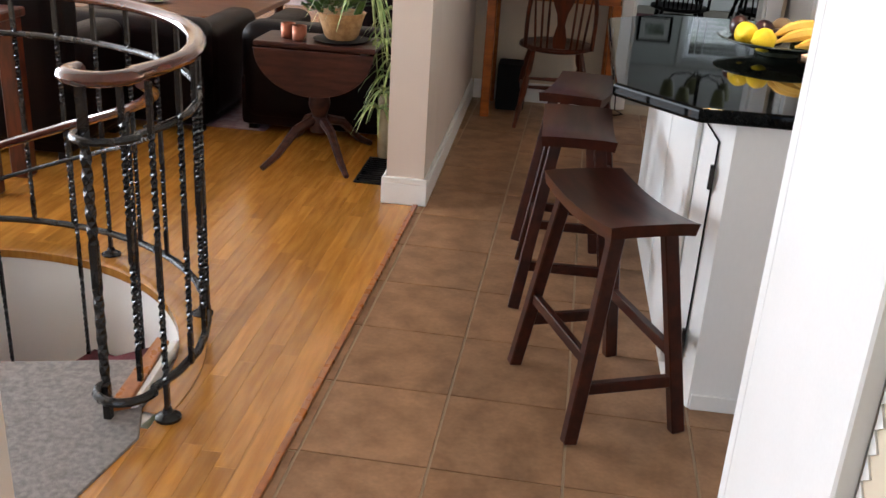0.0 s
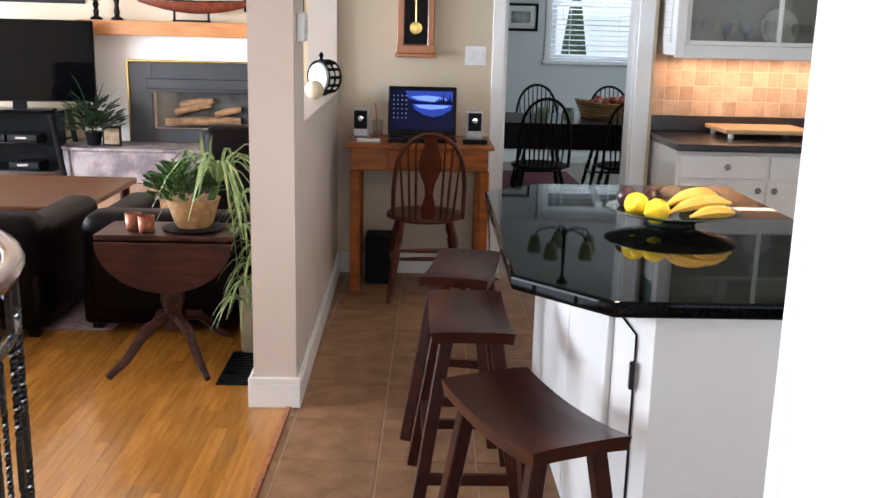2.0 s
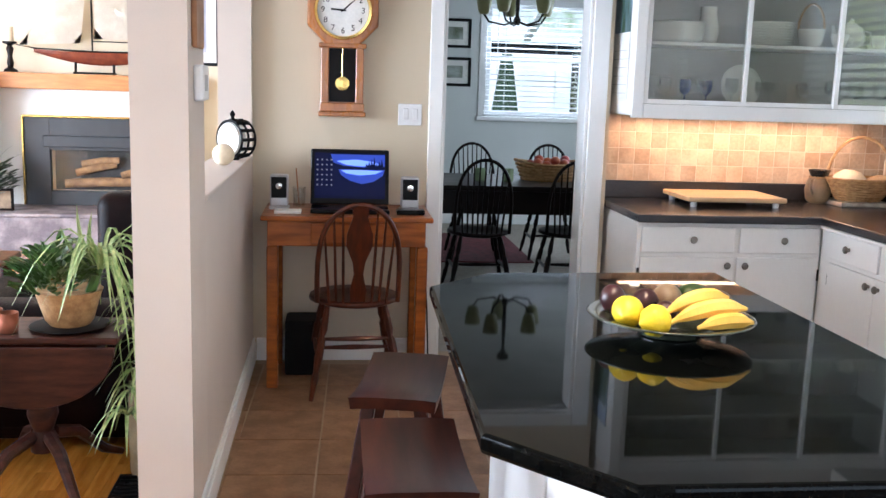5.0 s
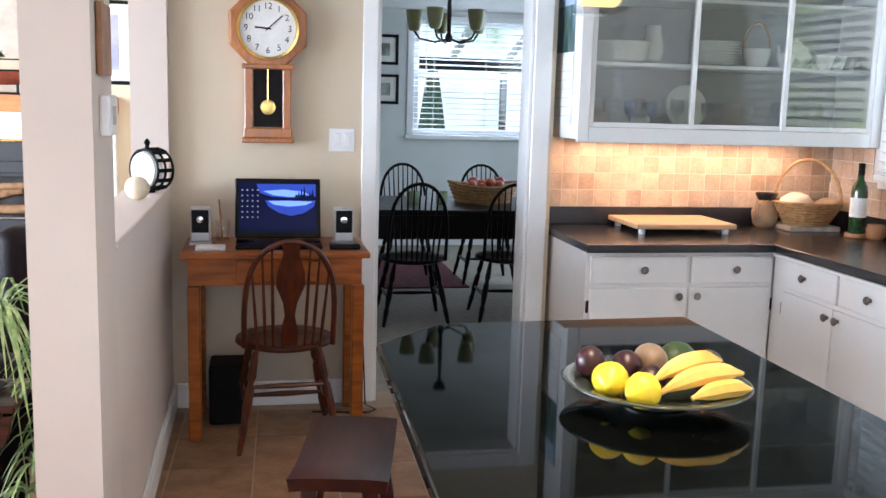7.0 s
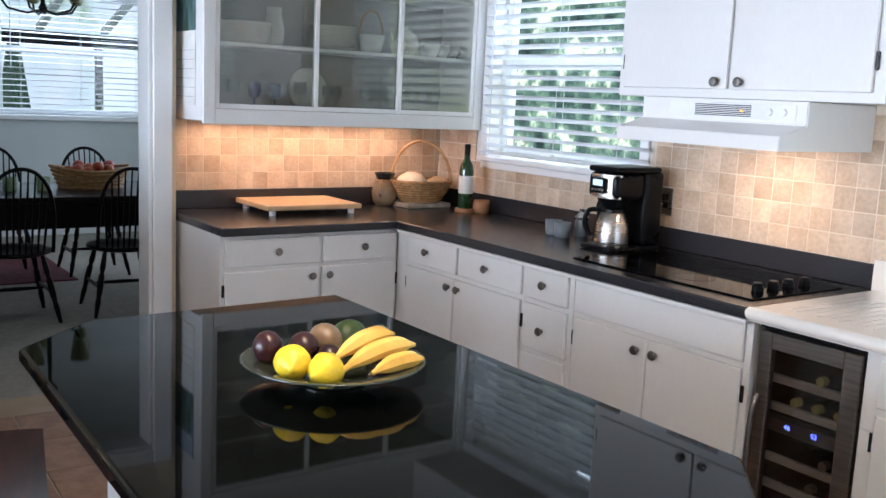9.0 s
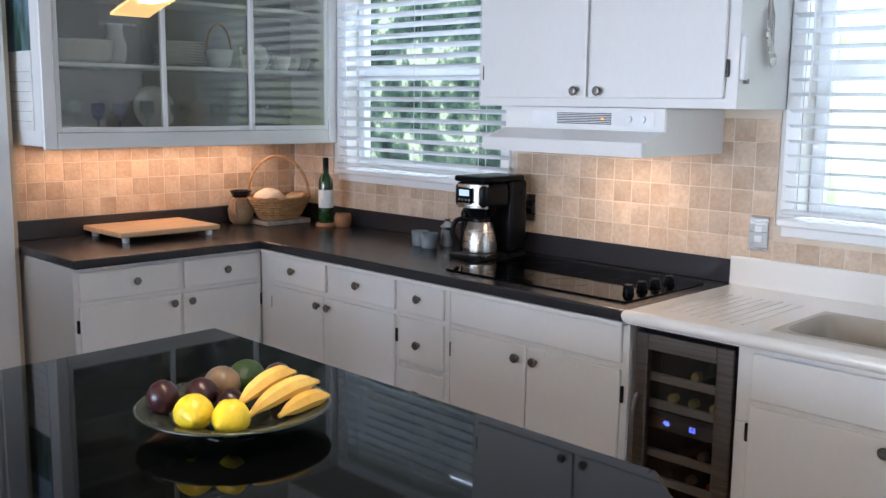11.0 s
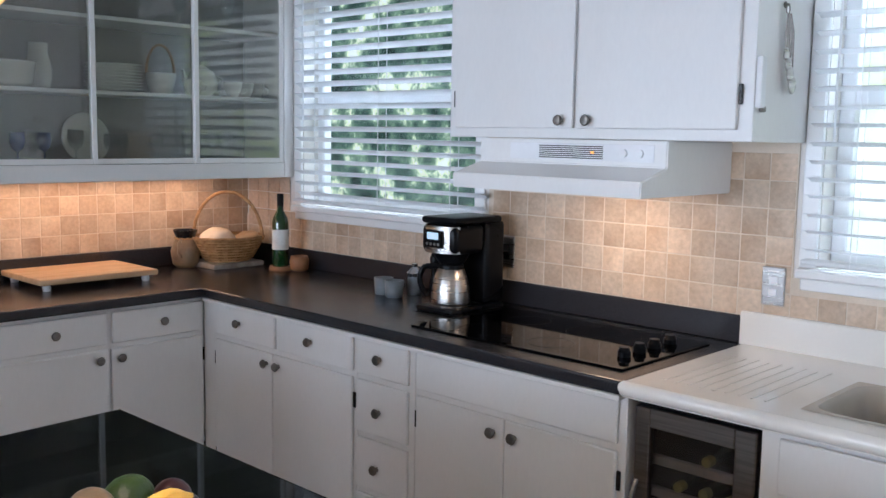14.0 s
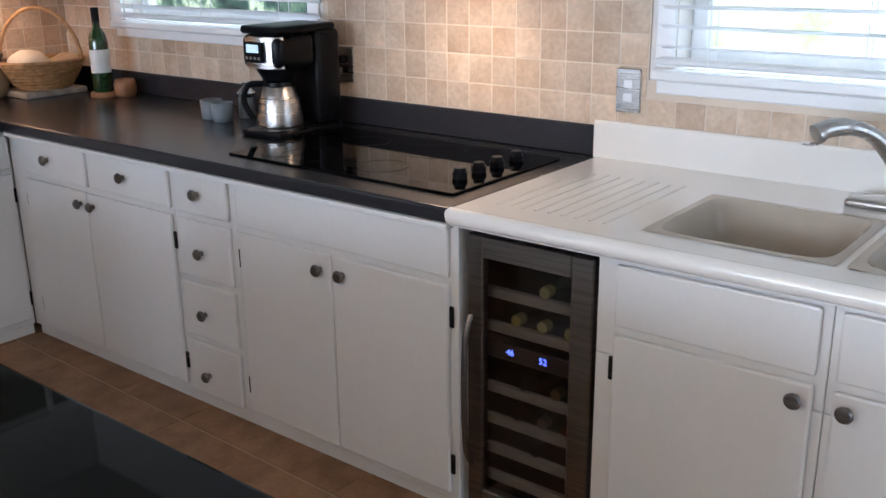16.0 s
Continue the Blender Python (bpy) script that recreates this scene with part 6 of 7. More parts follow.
# log shapes added in place of an orange reflection on the glass
for p, q, r in (((-2.1, 10.57, 0.52), (-1.35, 10.59, 0.54), 0.045), ((-2.0, 10.56, 0.62), (-1.65, 10.60, 0.70), 0.04), ((-1.95, 10.57, 0.70), (-1.62, 10.58, 0.74), 0.035), ((-1.6, 10.56, 0.6), (-1.35, 10.6, 0.66), 0.035)):
    part("log", tube(B(), [p, V(p).lerp(V(q), 0.5) + V((0, 0, 0.01)), q], [r * 0.9, r, r * 0.85], 9), LOG, fp, "", True)

tv = thing("television", (-3.4, 10.05, 0.66), "large black flat television on a stand", "television")
part("panel", bx(-3.95, -2.60, 10.03, 10.07, 0.74, 1.50, 0.006), BLACK, tv)
part("screen", bx(-3.94, -2.61, 10.027, 10.0295, 0.755, 1.49), BGLASS, tv)
part("neck", bx(-3.36, -3.24, 10.04, 10.10, 0.668, 0.74, 0.004), BLACK, tv)
part("foot", bx(-3.6, -3.0, 9.95, 10.2, 0.655, 0.668, 0.004), BLACK, tv)
tv.matrix_basis = pose(-3.43, 10.02, 0.66, 0, 0, 9)
ts = thing("tv_stand", (-3.4, 10.1, 0), "black glass television stand with splayed legs", "tv stand")
for z in (0.10, 0.36, 0.64):
    part("shelf", bx(-3.98, -2.98, 9.85, 10.4, z, z + 0.014, 0.003), BGLASS, ts)
part("back_panel", bx(-3.9, -3.05, 10.40, 10.41, 0.1, 0.64), MATTBLACK, ts)
for x, dx in ((-3.96, -0.08), (-2.99, 0.10)):
    for y in (9.88, 10.36):
        part("leg", bar((x, y, 0.65), (x + dx, y, 0.0), 0.028, 8), MATTBLACK, ts)
for x, z in ((-3.3, 0.374), (-3.6, 0.374), (-3.3, 0.114)):
    rc = thing("media_player", (x, 10.1, z), "black media box on the television stand", "media player", "media boxes")
    part("case", bx(x - 0.14, x + 0.14, 9.95, 10.2, z + 0.0002, z + 0.06, 0.004), BLACK, rc)
    part("display", bx(x - 0.06, x + 0.04, 9.948, 9.9498, z + 0.02, z + 0.04), STEELD, rc)


def picture(name, x0, x1, y, z0, z1, f, mt, art, frame_m, label, out=-1):
    p = thing(name, ((x0 + x1) / 2, y, z0), label, "picture")
    a, b = sorted((y, y + out * 0.025))
    for r in ((x0, x1, z0, z0 + f), (x0, x1, z1 - f, z1), (x0, x0 + f, z0 + f, z1 - f), (x1 - f, x1, z0 + f, z1 - f)):
        part("frame", bx(r[0], r[1], a, b, r[2], r[3], 0.003), frame_m, p)
    part("mount", bx(x0 + f, x1 - f, y - 0.010, y - 0.004, z0 + f, z1 - f), PAPER, p)
    part("print", bx(x0 + f + mt, x1 - f - mt, y - 0.0125, y - 0.0102, z0 + f + mt, z1 - f - mt), art, p)
    part("glass", bx(x0 + f, x1 - f, y - 0.018, y - 0.015, z0 + f, z1 - f), GLASS, p)


picture("wall_picture", -3.70, -2.86, 10.638, 1.66, 2.28, 0.035, 0.10, SCENE2, DARKW, "framed pale watercolour with a dark frame")
picture("wall_picture", -1.30, -0.71, 10.638, 1.62, 2.33, 0.03, 0.09, SCENE2, MATTBLACK, "framed print with a dark frame beside the mantel")
picture("wall_picture", 1.40, 1.80, 11.998, 1.92, 2.23, 0.03, 0.06, SCENE1, MATTBLACK, "small black-framed print in the dining room")
picture("wall_picture", 1.41, 1.81, 11.998, 1.51, 1.82, 0.03, 0.06, SCENE1, MATTBLACK, "small black-framed print in the dining room")
for x, h in ((-2.70, 0.30), (-2.50, 0.40)):
    cs = thing("candlestick", (x, 10.45, 1.511), "dark turned candlestick with a cream candle", "candlestick", "candlesticks on the mantel")
    part("stick", lathe(B(), [(0.06, 0), (0.055, 0.02), (0.022, 0.04), (0.03, 0.08), (0.018, h * 0.35), (0.032, h * 0.5), (0.02, h * 0.58), (0.058, h * 0.62), (0.058, h * 0.66), (0, h * 0.66)], (x, 10.45, 1.511), 16), DARKW, cs, "", True)
    part("candle", lathe(B(), [(0.036, h * 0.66), (0.036, h * 0.98), (0, h * 0.98)], (x, 10.45, 1.511), 16), CREAM, cs, "", True)
# ship model
sm = thing("model_yacht", (-1.8, 10.46, 1.511), "model sailing yacht with cream sails on the mantel", "model yacht")
bm = B()
rings = []
N = 14
for i in range(N + 1):
    u = i / N
    x = -2.30 + 1.15 * u
    w = 0.075 * math.sin(math.pi * min(1, u * 0.86 + 0.02)) ** 0.8
    dp = 0.11 * math.sin(math.pi * (0.08 + 0.84 * u)) ** 1.0
    rings.append([bm.verts.new((x, 10.46 + s * w * k, 1.70 - dp * (1 - k ** 2) + 0.02 * (2 * u - 1) ** 2)) for s, k in ((-1, 1), (-1, 0.75), (-1, 0.4), (1, 0), (1, 0.4), (1, 0.75), (1, 1))])
for a, b in zip(rings, rings[1:]):
    for k in range(6):
        bm.faces.new((a[k], a[k + 1], b[k + 1], b[k]))
    bm.faces.new((a[6], a[0], b[0], b[6]))
bm.faces.new(rings[0])
bm.faces.new(rings[-1][::-1])
bmesh.ops.recalc_face_normals(bm, faces=bm.faces[:])
part("hull", bm, HULL, sm, "varnished red-brown hull", True)
bm = B()
tube(bm, [(-2.32, 10.46, 1.725), (-1.72, 10.46, 1.705), (-1.14, 10.46, 1.725)], [0.012, 0.03, 0.012], 8, 0.35)
part("deck_line", bm, MATTBLACK, sm)
part("mast", bar((-1.80, 10.46, 1.70), (-1.80, 10.46, 2.64), 0.008, 7), MATTBLACK, sm)
part("boom", bar((-1.80, 10.46, 1.80), (-1.18, 10.46, 1.80), 0.006, 6), MATTBLACK, sm)


def sail(pts, bulge):
    bm = B()
    a, b, c = (V(p) for p in pts)
    n = 8
    g = {}
    for i in range(n + 1):
        for j in range(n + 1 - i):
            u, v = i / n, j / n
            p = a * (1 - u - v) + b * u + c * v
            p.y -= bulge * 27 * u * v * (1 - u - v) * 0.5
            g[i, j] = bm.verts.new(p)
    for i in range(n):
        for j in range(n - i):
            bm.faces.new((g[i, j], g[i + 1, j], g[i, j + 1]))
            if i + j < n - 1:
                bm.faces.new((g[i + 1, j], g[i + 1, j + 1], g[i, j + 1]))
    r = bmesh.ops.solidify(bm, geom=bm.faces[:], thickness=0.003)
    return bm


part("mainsail", sail(((-1.78, 10.46, 1.82), (-1.20, 10.46, 1.82), (-1.78, 10.46, 2.60)), 0.05), SAIL, sm, "cream cloth mainsail", True)
part("jib", sail(((-2.42, 10.46, 1.75), (-1.90, 10.46, 1.78), (-1.82, 10.46, 2.50)), 0.06), SAIL, sm, "cream cloth jib", True)
part("bowsprit", bar((-2.45, 10.46, 1.75), (-2.25, 10.46, 1.72), 0.005, 6), MATTBLACK, sm)
for x in (-1.95, -1.62):
    part("cradle_post", bar((x, 10.46, 1.511), (x, 10.46, 1.63), 0.012, 8), DARKW, sm)
part("cradle_bar", bx(-1.97, -1.60, 10.445, 10.475, 1.512, 1.53, 0.003), DARKW, sm)


def leafy(bm, c, n, r, length, width, droop, up=0.6, jit=0.3, zmin=None):
    """Long bent leaves that spring from c."""
    for i in range(n):
        a = i * 2.399 + random.uniform(-jit, jit)
        L = length * random.uniform(0.6, 1.1)
        d = V((math.cos(a), math.sin(a), 0))
        s = V((-d.y, d.x, 0))
        p0 = V(c) + d * r * random.random()
        prev = None
        u0 = up * random.uniform(0.6, 1.3)
        for k in range(7):
            t = k / 6
            p = p0 + d * L * (0.25 * t + 0.55 * t * t) + V((0, 0, L * (u0 * t - droop * t * t * t)))
            if zmin is not None:
                p.z = max(p.z, zmin)
            w = width * (math.sin(math.pi * (0.12 + 0.86 * t)) ** 0.7) * 0.5
            fold = V((0, 0, -w * 0.5))
            cur = [bm.verts.new(p + s * w + V((0, 0, w * 0.5))), bm.verts.new(p), bm.verts.new(p - s * w + V((0, 0, w * 0.5)))]
            if prev:
                bm.faces.new((prev[0], prev[1], cur[1], cur[0]))
                bm.faces.new((prev[1], prev[2], cur[2], cur[1]))
            prev = cur
    return bm


def bushy(bm, c, n, rad, high, leaf):
    """A mound of short broad leaves over c."""
    for k in range(n):
        a, u = k * 2.399, random.random()
        rr = rad * math.sqrt(random.random())
        p = V(c) + V((rr * math.cos(a), rr * math.sin(a), high * u * (1 - (rr / (rad * 1.3)) ** 2)))
        d = V((math.cos(a) * (0.3 + rr * 5), math.sin(a) * (0.3 + rr * 5), random.uniform(0.1, 0.9))).normalized()
        sd = d.cross(V((0, 0, 1))).normalized()
        L = leaf * random.uniform(0.7, 1.25)
        w = L * random.uniform(0.22, 0.3)
        lift = sd.cross(d) * 0.006
        ring = [bm.verts.new(q) for q in (p, p + d * L * 0.4 + sd * w + lift, p + d * L * 0.8 + sd * w * 0.7 + lift, p + d * L, p + d * L * 0.8 - sd * w * 0.7 + lift, p + d * L * 0.4 - sd * w + lift)]
        mid = bm.verts.new(p + d * L * 0.55)
        for i in range(6):
            bm.faces.new((ring[i], ring[(i + 1) % 6], mid))
    return bm


ph = thing("potted_plant", (-2.68, 10.12, 0.331), "dark leafy plant in a small pot on the hearth", "plant")
part("pot", lathe(B(), [(0.06, 0), (0.085, 0.13), (0.08, 0.13), (0, 0.11)], (-2.68, 10.12, 0.331), 16), MATTBLACK, ph, "", True)
part("leaves", bushy(B(), (-2.68, 10.12, 0.47), 240, 0.25, 0.34, 0.11), LEAFD, ph)
part("stems", leafy(B(), (-2.68, 10.12, 0.46), 16, 0.04, 0.42, 0.012, 0.25, 1.3), LEAFD, ph)
hf = thing("photo_frame", (-2.5, 10.05, 0.331), "dark photo frame standing on the hearth", "photo frame")
part("frame", bx(-2.58, -2.40, 10.05, 10.075, 0.331, 0.52, 0.004), DARKW, hf)
part("print", bx(-2.56, -2.42, 10.0475, 10.0495, 0.35, 0.50), CLAY, hf)

# drop-leaf side table
st = thing("drop_leaf_table", (-0.70, 5.02, 0), "dark walnut pedestal table with hanging drop leaf", "side table")
part("top", bx(-1.0, -0.40, 4.89, 5.20, 0.575, 0.60, 0.006, 2), TABLEW, st)
bm = B()
pts = [(-0.70 + 0.295 * math.cos(math.pi * k / 20), 0.57 - 0.225 * math.sin(math.pi * k / 20)) for k in range(21)]
A = [bm.verts.new((x, 4.872, z)) for x, z in pts]
C = [bm.verts.new((x, 4.888, z)) for x, z in pts]
bm.faces.new(A)
bm.faces.new(C[::-1])
for k in range(21):
    j = (k + 1) % 21
    bm.faces.new((A[k], A[j], C[j], C[k]))
bmesh.ops.recalc_face_normals(bm, faces=bm.faces[:])
bmesh.ops.bevel(bm, geom=[e for e in bm.edges if abs(e.verts[0].co.y - e.verts[1].co.y) < 1e-6 and len(e.link_faces) == 2], offset=0.004, segments=1, affect="EDGES")
part("drop_leaf", bm, TABLEW, st, "half-round hanging leaf")
part("apron", bx(-0.92, -0.48, 4.93, 5.16, 0.52, 0.575, 0.004), TABLEW, st)
part("pedestal", lathe(B(), [(0.05, 0.52), (0.035, 0.47), (0.028, 0.42), (0.05, 0.33), (0.055, 0.28), (0.035, 0.22), (0.05, 0.19), (0.045, 0.14), (0, 0.13)], (-0.70, 5.02, 0), 18), TABLEW, st, "", True)
for a, b in ((-1, -1), (1, -1), (-1, 1), (1, 1)):
    part("leg", tube(B(), [(-0.70 + a * 0.03, 5.02 + b * 0.03, 0.2), (-0.70 + a * 0.09, 5.02 + b * 0.12, 0.17), (-0.70 + a * 0.16, 5.02 + b * 0.22, 0.06), (-0.70 + a * 0.21, 5.02 + b * 0.30, 0.014)], [0.026, 0.024, 0.019, 0.014], 8), TABLEW, st, "", True)
pp = thing("potted_plant", (-0.60, 5.05, 0.6005), "bushy green plant in a wicker pot", "plant")
part("pot", lathe(B(), [(0.07, 0), (0.085, 0.02), (0.115, 0.12), (0.12, 0.13), (0.108, 0.13), (0, 0.11)], (-0.60, 5.05, 0.612), 20), WICKER, pp, "", True)
part("saucer", lathe(B(), [(0.12, 0), (0.14, 0.01), (0.13, 0.012), (0, 0.011)], (-0.60, 5.05, 0.6005), 20), MATTBLACK, pp, "", True)
part("leaves", bushy(B(), (-0.64, 5.03, 0.745), 320, 0.135, 0.16, 0.055), LEAF, pp, "thick green leaves")
part("spider_leaves", leafy(B(), (-0.47, 4.99, 0.83), 34, 0.03, 0.36, 0.016, 1.25, 0.95, 0.3), LEAFV, pp, "long striped arching leaves")
bm = B()
for (x, y, z), up in (((-0.545, 4.98, 1.06), 0.0), ((-0.50, 5.0, 1.03), 0.0), ((-0.60, 4.97, 0.98), 0.0)):
    p0, p1 = V((-0.48, 4.99, 0.80)), V((x, y, z))
    prev = None
    for k in range(6):
        t = k / 5
        p = p0.lerp(p1, t) + V((-0.02 * math.sin(math.pi * t), 0, 0))
        w = 0.009 * math.sin(math.pi * (0.15 + 0.83 * t))
        cur = [bm.verts.new(p + V((w, 0, 0))), bm.verts.new(p + V((0, 0.004, 0))), bm.verts.new(p - V((w, 0, 0)))]
        if prev:
            bm.faces.new((prev[0], prev[1], cur[1], cur[0]))
            bm.faces.new((prev[1], prev[2], cur[2], cur[1]))
        prev = cur
part("upright_leaf", bm, LEAFV, pp)
part("stem_clump", tube(B(), [(-0.52, 5.03, 0.735), (-0.49, 5.0, 0.80), (-0.47, 4.99, 0.84)], [0.02, 0.018, 0.01], 7), LEAF, pp, "", True)
bm = B()
for k in range(7):
    x0, y0 = -0.43 + 0.02 * (k % 4), 4.93 + 0.03 * k
    c = V((x0 + 0.05, y0, 0.30 + 0.075 * k))
    tube(bm, [(-0.47, 4.99, 0.83), (-0.44, y0, 0.87), (x0 + 0.02, y0, 0.7), c], 0.002, 4)
    leafy(bm, c, 14, 0.01, 0.20, 0.014, 1.0, 0.5)
part("trailing_stem", bm, LEAFV, pp, "hanging plantlets")
for x, y in ((-0.86, 5.02), (-0.79, 4.97)):
    cu = solo("copper_mug", lathe(B(), [(0.032, 0), (0.034, 0.004), (0.036, 0.072), (0.033, 0.072), (0.03, 0.01), (0, 0.01)], (x, y, 0.6005), 18), COPPER, "small copper cup on the side table", "cup", "", True, "copper cups")
fv = thing("floor_vase", (-0.33, 5.05, 0), "tall pale glass vase by the wall", "vase")
part("vase", lathe(B(), [(0.05, 0), (0.055, 0.02), (0.06, 0.2), (0.055, 0.33), (0.05, 0.33), (0.05, 0.02), (0, 0.02)], (-0.36, 5.12, 0.0), 18), mat("amber_glass", (0.42, 0.36, 0.24), (0.26, 0.20, 0.12), 0.1, bump=0.0), fv, "", True)
vt = thing("floor_vent", (-0.36, 5.0, 0), "black slotted floor register by the wall", "vent")
part("frame", bx(-0.45, -0.285, 4.68, 5.10, 0.0005, 0.008, 0.002), MATTBLACK, vt)
for i in range(12):
    part("louvre", bx(-0.435, -0.30, 4.70 + i * 0.033, 4.715 + i * 0.033, 0.0082, 0.012, 0.001), BLACK, vt)


def leather_seat(name, x0, x1, y0, y1, label, back=None, arms=True, h=0.44, bh=0.72):
    """A padded leather seat; back says on which side the backrest stands."""
    s = thing(name, ((x0 + x1) / 2, (y0 + y1) / 2, 0), label, name.split("_")[-1])
    part("base", bx(x0, x1, y0, y1, 0.04, h - 0.10, 0.03, 2), LEATHER, s, "", True)
    part("cushion", bx(x0 + 0.02, x1 - 0.02, y0 + 0.02, y1 - 0.02, h - 0.13, h, 0.05, 4), LEATHER, s, "", True)
    if back == "-y":
        part("backrest", bx(x0, x1, y0 - 0.02, y0 + 0.24, 0.06, bh, 0.09, 5), LEATHER, s, "rounded leather backrest", True)
    if back == "-x":
        part("backrest", bx(x0 - 0.02, x0 + 0.24, y0, y1, 0.06, bh, 0.09, 5), LEATHER, s, "rounded leather backrest", True)
    if arms:
        if back == "-y":
            for a, b in ((x0 - 0.02, x0 + 0.18), (x1 - 0.18, x1 + 0.02)):
                part("arm", bx(a, b, y0 + 0.1, y1 + 0.02, 0.05, h + 0.14, 0.07, 4), LEATHER, s, "", True)
        else:
            for a, b in ((y0 - 0.02, y0 + 0.18), (y1 - 0.18, y1 + 0.02)):
                part("arm", bx(x0 + 0.1, x1 + 0.02, a, b, 0.05, h + 0.14, 0.07, 4), LEATHER, s, "", True)
    for x in (x0 + 0.06, x1 - 0.06):
        for y in (y0 + 0.06, y1 - 0.06):
            part("foot", bx(x - 0.025, x + 0.025, y - 0.025, y + 0.025, 0, 0.04), DARKW, s)
    return s


leather_seat("leather_armchair", -1.23, -0.30, 5.37, 6.25, "dark brown leather armchair seen from behind", "-y", True, 0.42, 0.60)
leather_seat("leather_armchair", -2.28, -1.38, 5.25, 6.12, "dark brown leather armchair with rounded low back", "-y", True, 0.42, 0.60)
leather_seat("leather_sofa", -3.2, -1.80, 4.56, 5.20, "dark brown leather sofa with a high back by the stairs", "-y", True, 0.46, 0.90)
leather_seat("leather_armchair", -0.98, -0.30, 7.0, 7.8, "dark brown leather armchair beyond the dividing wall", "-y", True, 0.44, 0.86)
wp = thing("end_table", (-2.1, 4.3, 0), "brown wooden end table beside the sofa", "table")
part("top", bx(-2.4, -1.86, 4.02, 4.40, 0.72, 0.76, 0.006), CHAIRW, wp)
for x in (-2.35, -1.915):
    for y in (4.07, 4.34):
        bm = B()
        squarebar(bm, (x, y, 0.72), (x, y, 0.0), 0.085)
        part("leg", bm, CHAIRW, wp)
cft = thing("coffee_table", (-1.95, 7.0, 0), "golden oak coffee table with shelf", "table")
part("top", bx(-2.75, -1.54, 6.35, 7.50, 0.40, 0.44, 0.008, 2), COFFEEW, cft)
part("shelf", bx(-2.68, -1.60, 6.42, 7.44, 0.12, 0.14, 0.004), CHAIRW, cft)
for x in (-2.68, -1.61):
    for y in (6.42, 7.43):
        part("leg", lathe(B(), [(0.03, 0), (0.035, 0.1), (0.025, 0.2), (0.035, 0.3), (0.035, 0.40)], (x, y, 0), 12), CHAIRW, cft, "", True)
rg = solo("rug", bx(-3.2, -1.1, 5.40, 8.2, 0.0005, 0.012, 0.004), RUG, "faded red and grey patterned rug", "rug")
ap = thing("fruit_plate", (-2.28, 6.75, 0.44), "small glass plate with green apples", "plate")
part("plate", lathe(B(), [(0.05, 0), (0.10, 0.018), (0.098, 0.02), (0, 0.006)], (-2.28, 6.75, 0.4405), 18), CHROME, ap, "", True)
for dx, dy in ((0, 0), (0.07, 0.02), (0.02, 0.06)):
    part("apple", ball(B(), (-2.31 + dx, 6.73 + dy, 0.487), 0.036, 1, 1, 0.92, 12), mat("green_apple", (0.34, 0.48, 0.12), None, 0.3), ap, "green apple", True)

# ---- stairs and railing ----
SC = V((-1.43, 2.69, 0))
SR = 0.85


def ring_pts(r, a0, a1, z0, z1, n=36):
    return [(SC.x + r * math.cos(radians(a0 + (a1 - a0) * i / n)), SC.y + r * math.sin(radians(a0 + (a1 - a0) * i / n)), z0 + (z1 - z0) * i / n) for i in range(n + 1)]


# curved white drum under the floor edge
bm = B()
n = 60
inner, outer = [], []
for i in range(n):
    a = 2 * math.pi * i / n
    inner.append((bm.verts.new((SC.x + SR * math.cos(a), SC.y + SR * math.sin(a), -0.004)), bm.verts.new((SC.x + SR * math.cos(a), SC.y + SR * math.sin(a), -2.9))))
    outer.append((bm.verts.new((SC.x + (SR + 0.03) * math.cos(a), SC.y + (SR + 0.03) * math.sin(a), -0.004)), bm.verts.new((SC.x + (SR + 0.03) * math.cos(a), SC.y + (SR + 0.03) * math.sin(a), -2.9))))
for i in range(n):
    j = (i + 1) % n
    bm.faces.new((inner[i][0], inner[j][0], inner[j][1], inner[i][1]))
    bm.faces.new((outer[i][1], outer[j][1], outer[j][0], outer[i][0]))
    bm.faces.new((inner[i][0], outer[i][0], outer[j][0], inner[j][0]))
bmesh.ops.recalc_face_normals(bm, faces=bm.faces[:])
solo("wall_stair_drum", bm, WALLK, "curved off-white stairwell wall", "wall", "structure", True)
solo("floor_lower", bx(-2.6, -0.4, 1.5, 3.8, -2.95, -2.86), REDRUG, "dark red carpeted lower floor", "floor", "structure")
sr = thing("staircase", (SC.x, SC.y, -2.86), "grey carpeted winding stair going down", "stairs", kind="structure")
for k in range(10):
    a0, a1 = (-95, 15) if k == 0 else (15 + 30 * (k - 1), 15 + 30 * k)
    zt = -0.185 * k if k else -0.012
    poly = [(SC.x + 0.10 * math.cos(radians(a1)), SC.y + 0.10 * math.sin(radians(a1))), (SC.x + 0.10 * math.cos(radians(a0)), SC.y + 0.10 * math.sin(radians(a0)))]
    m_ = 8
    poly += [(SC.x + (SR - 0.003) * math.cos(radians(a0 + (a1 - a0) * i / m_)), SC.y + (SR - 0.003) * math.sin(radians(a0 + (a1 - a0) * i / m_))) for i in range(m_ + 1)]
    part("tread", prism(B(), poly, zt - 0.19, zt, 0.012, 2), CARPET if k == 0 else REDRUG, sr, "" if k == 0 else "dark red carpeted tread")
bm = B()
n = 72
ringv = []
for i in range(n + 1):
    a = radians(-8 + 220 * i / n)
    c, s = math.cos(a), math.sin(a)
    ringv.append([bm.verts.new((SC.x + r * c, SC.y + r * s, z)) for r, z in ((SR - 0.012, -0.03), (SR - 0.012, 0.001), (SR - 0.006, 0.004), (SR + 0.075, 0.004), (SR + 0.078, -0.004))])
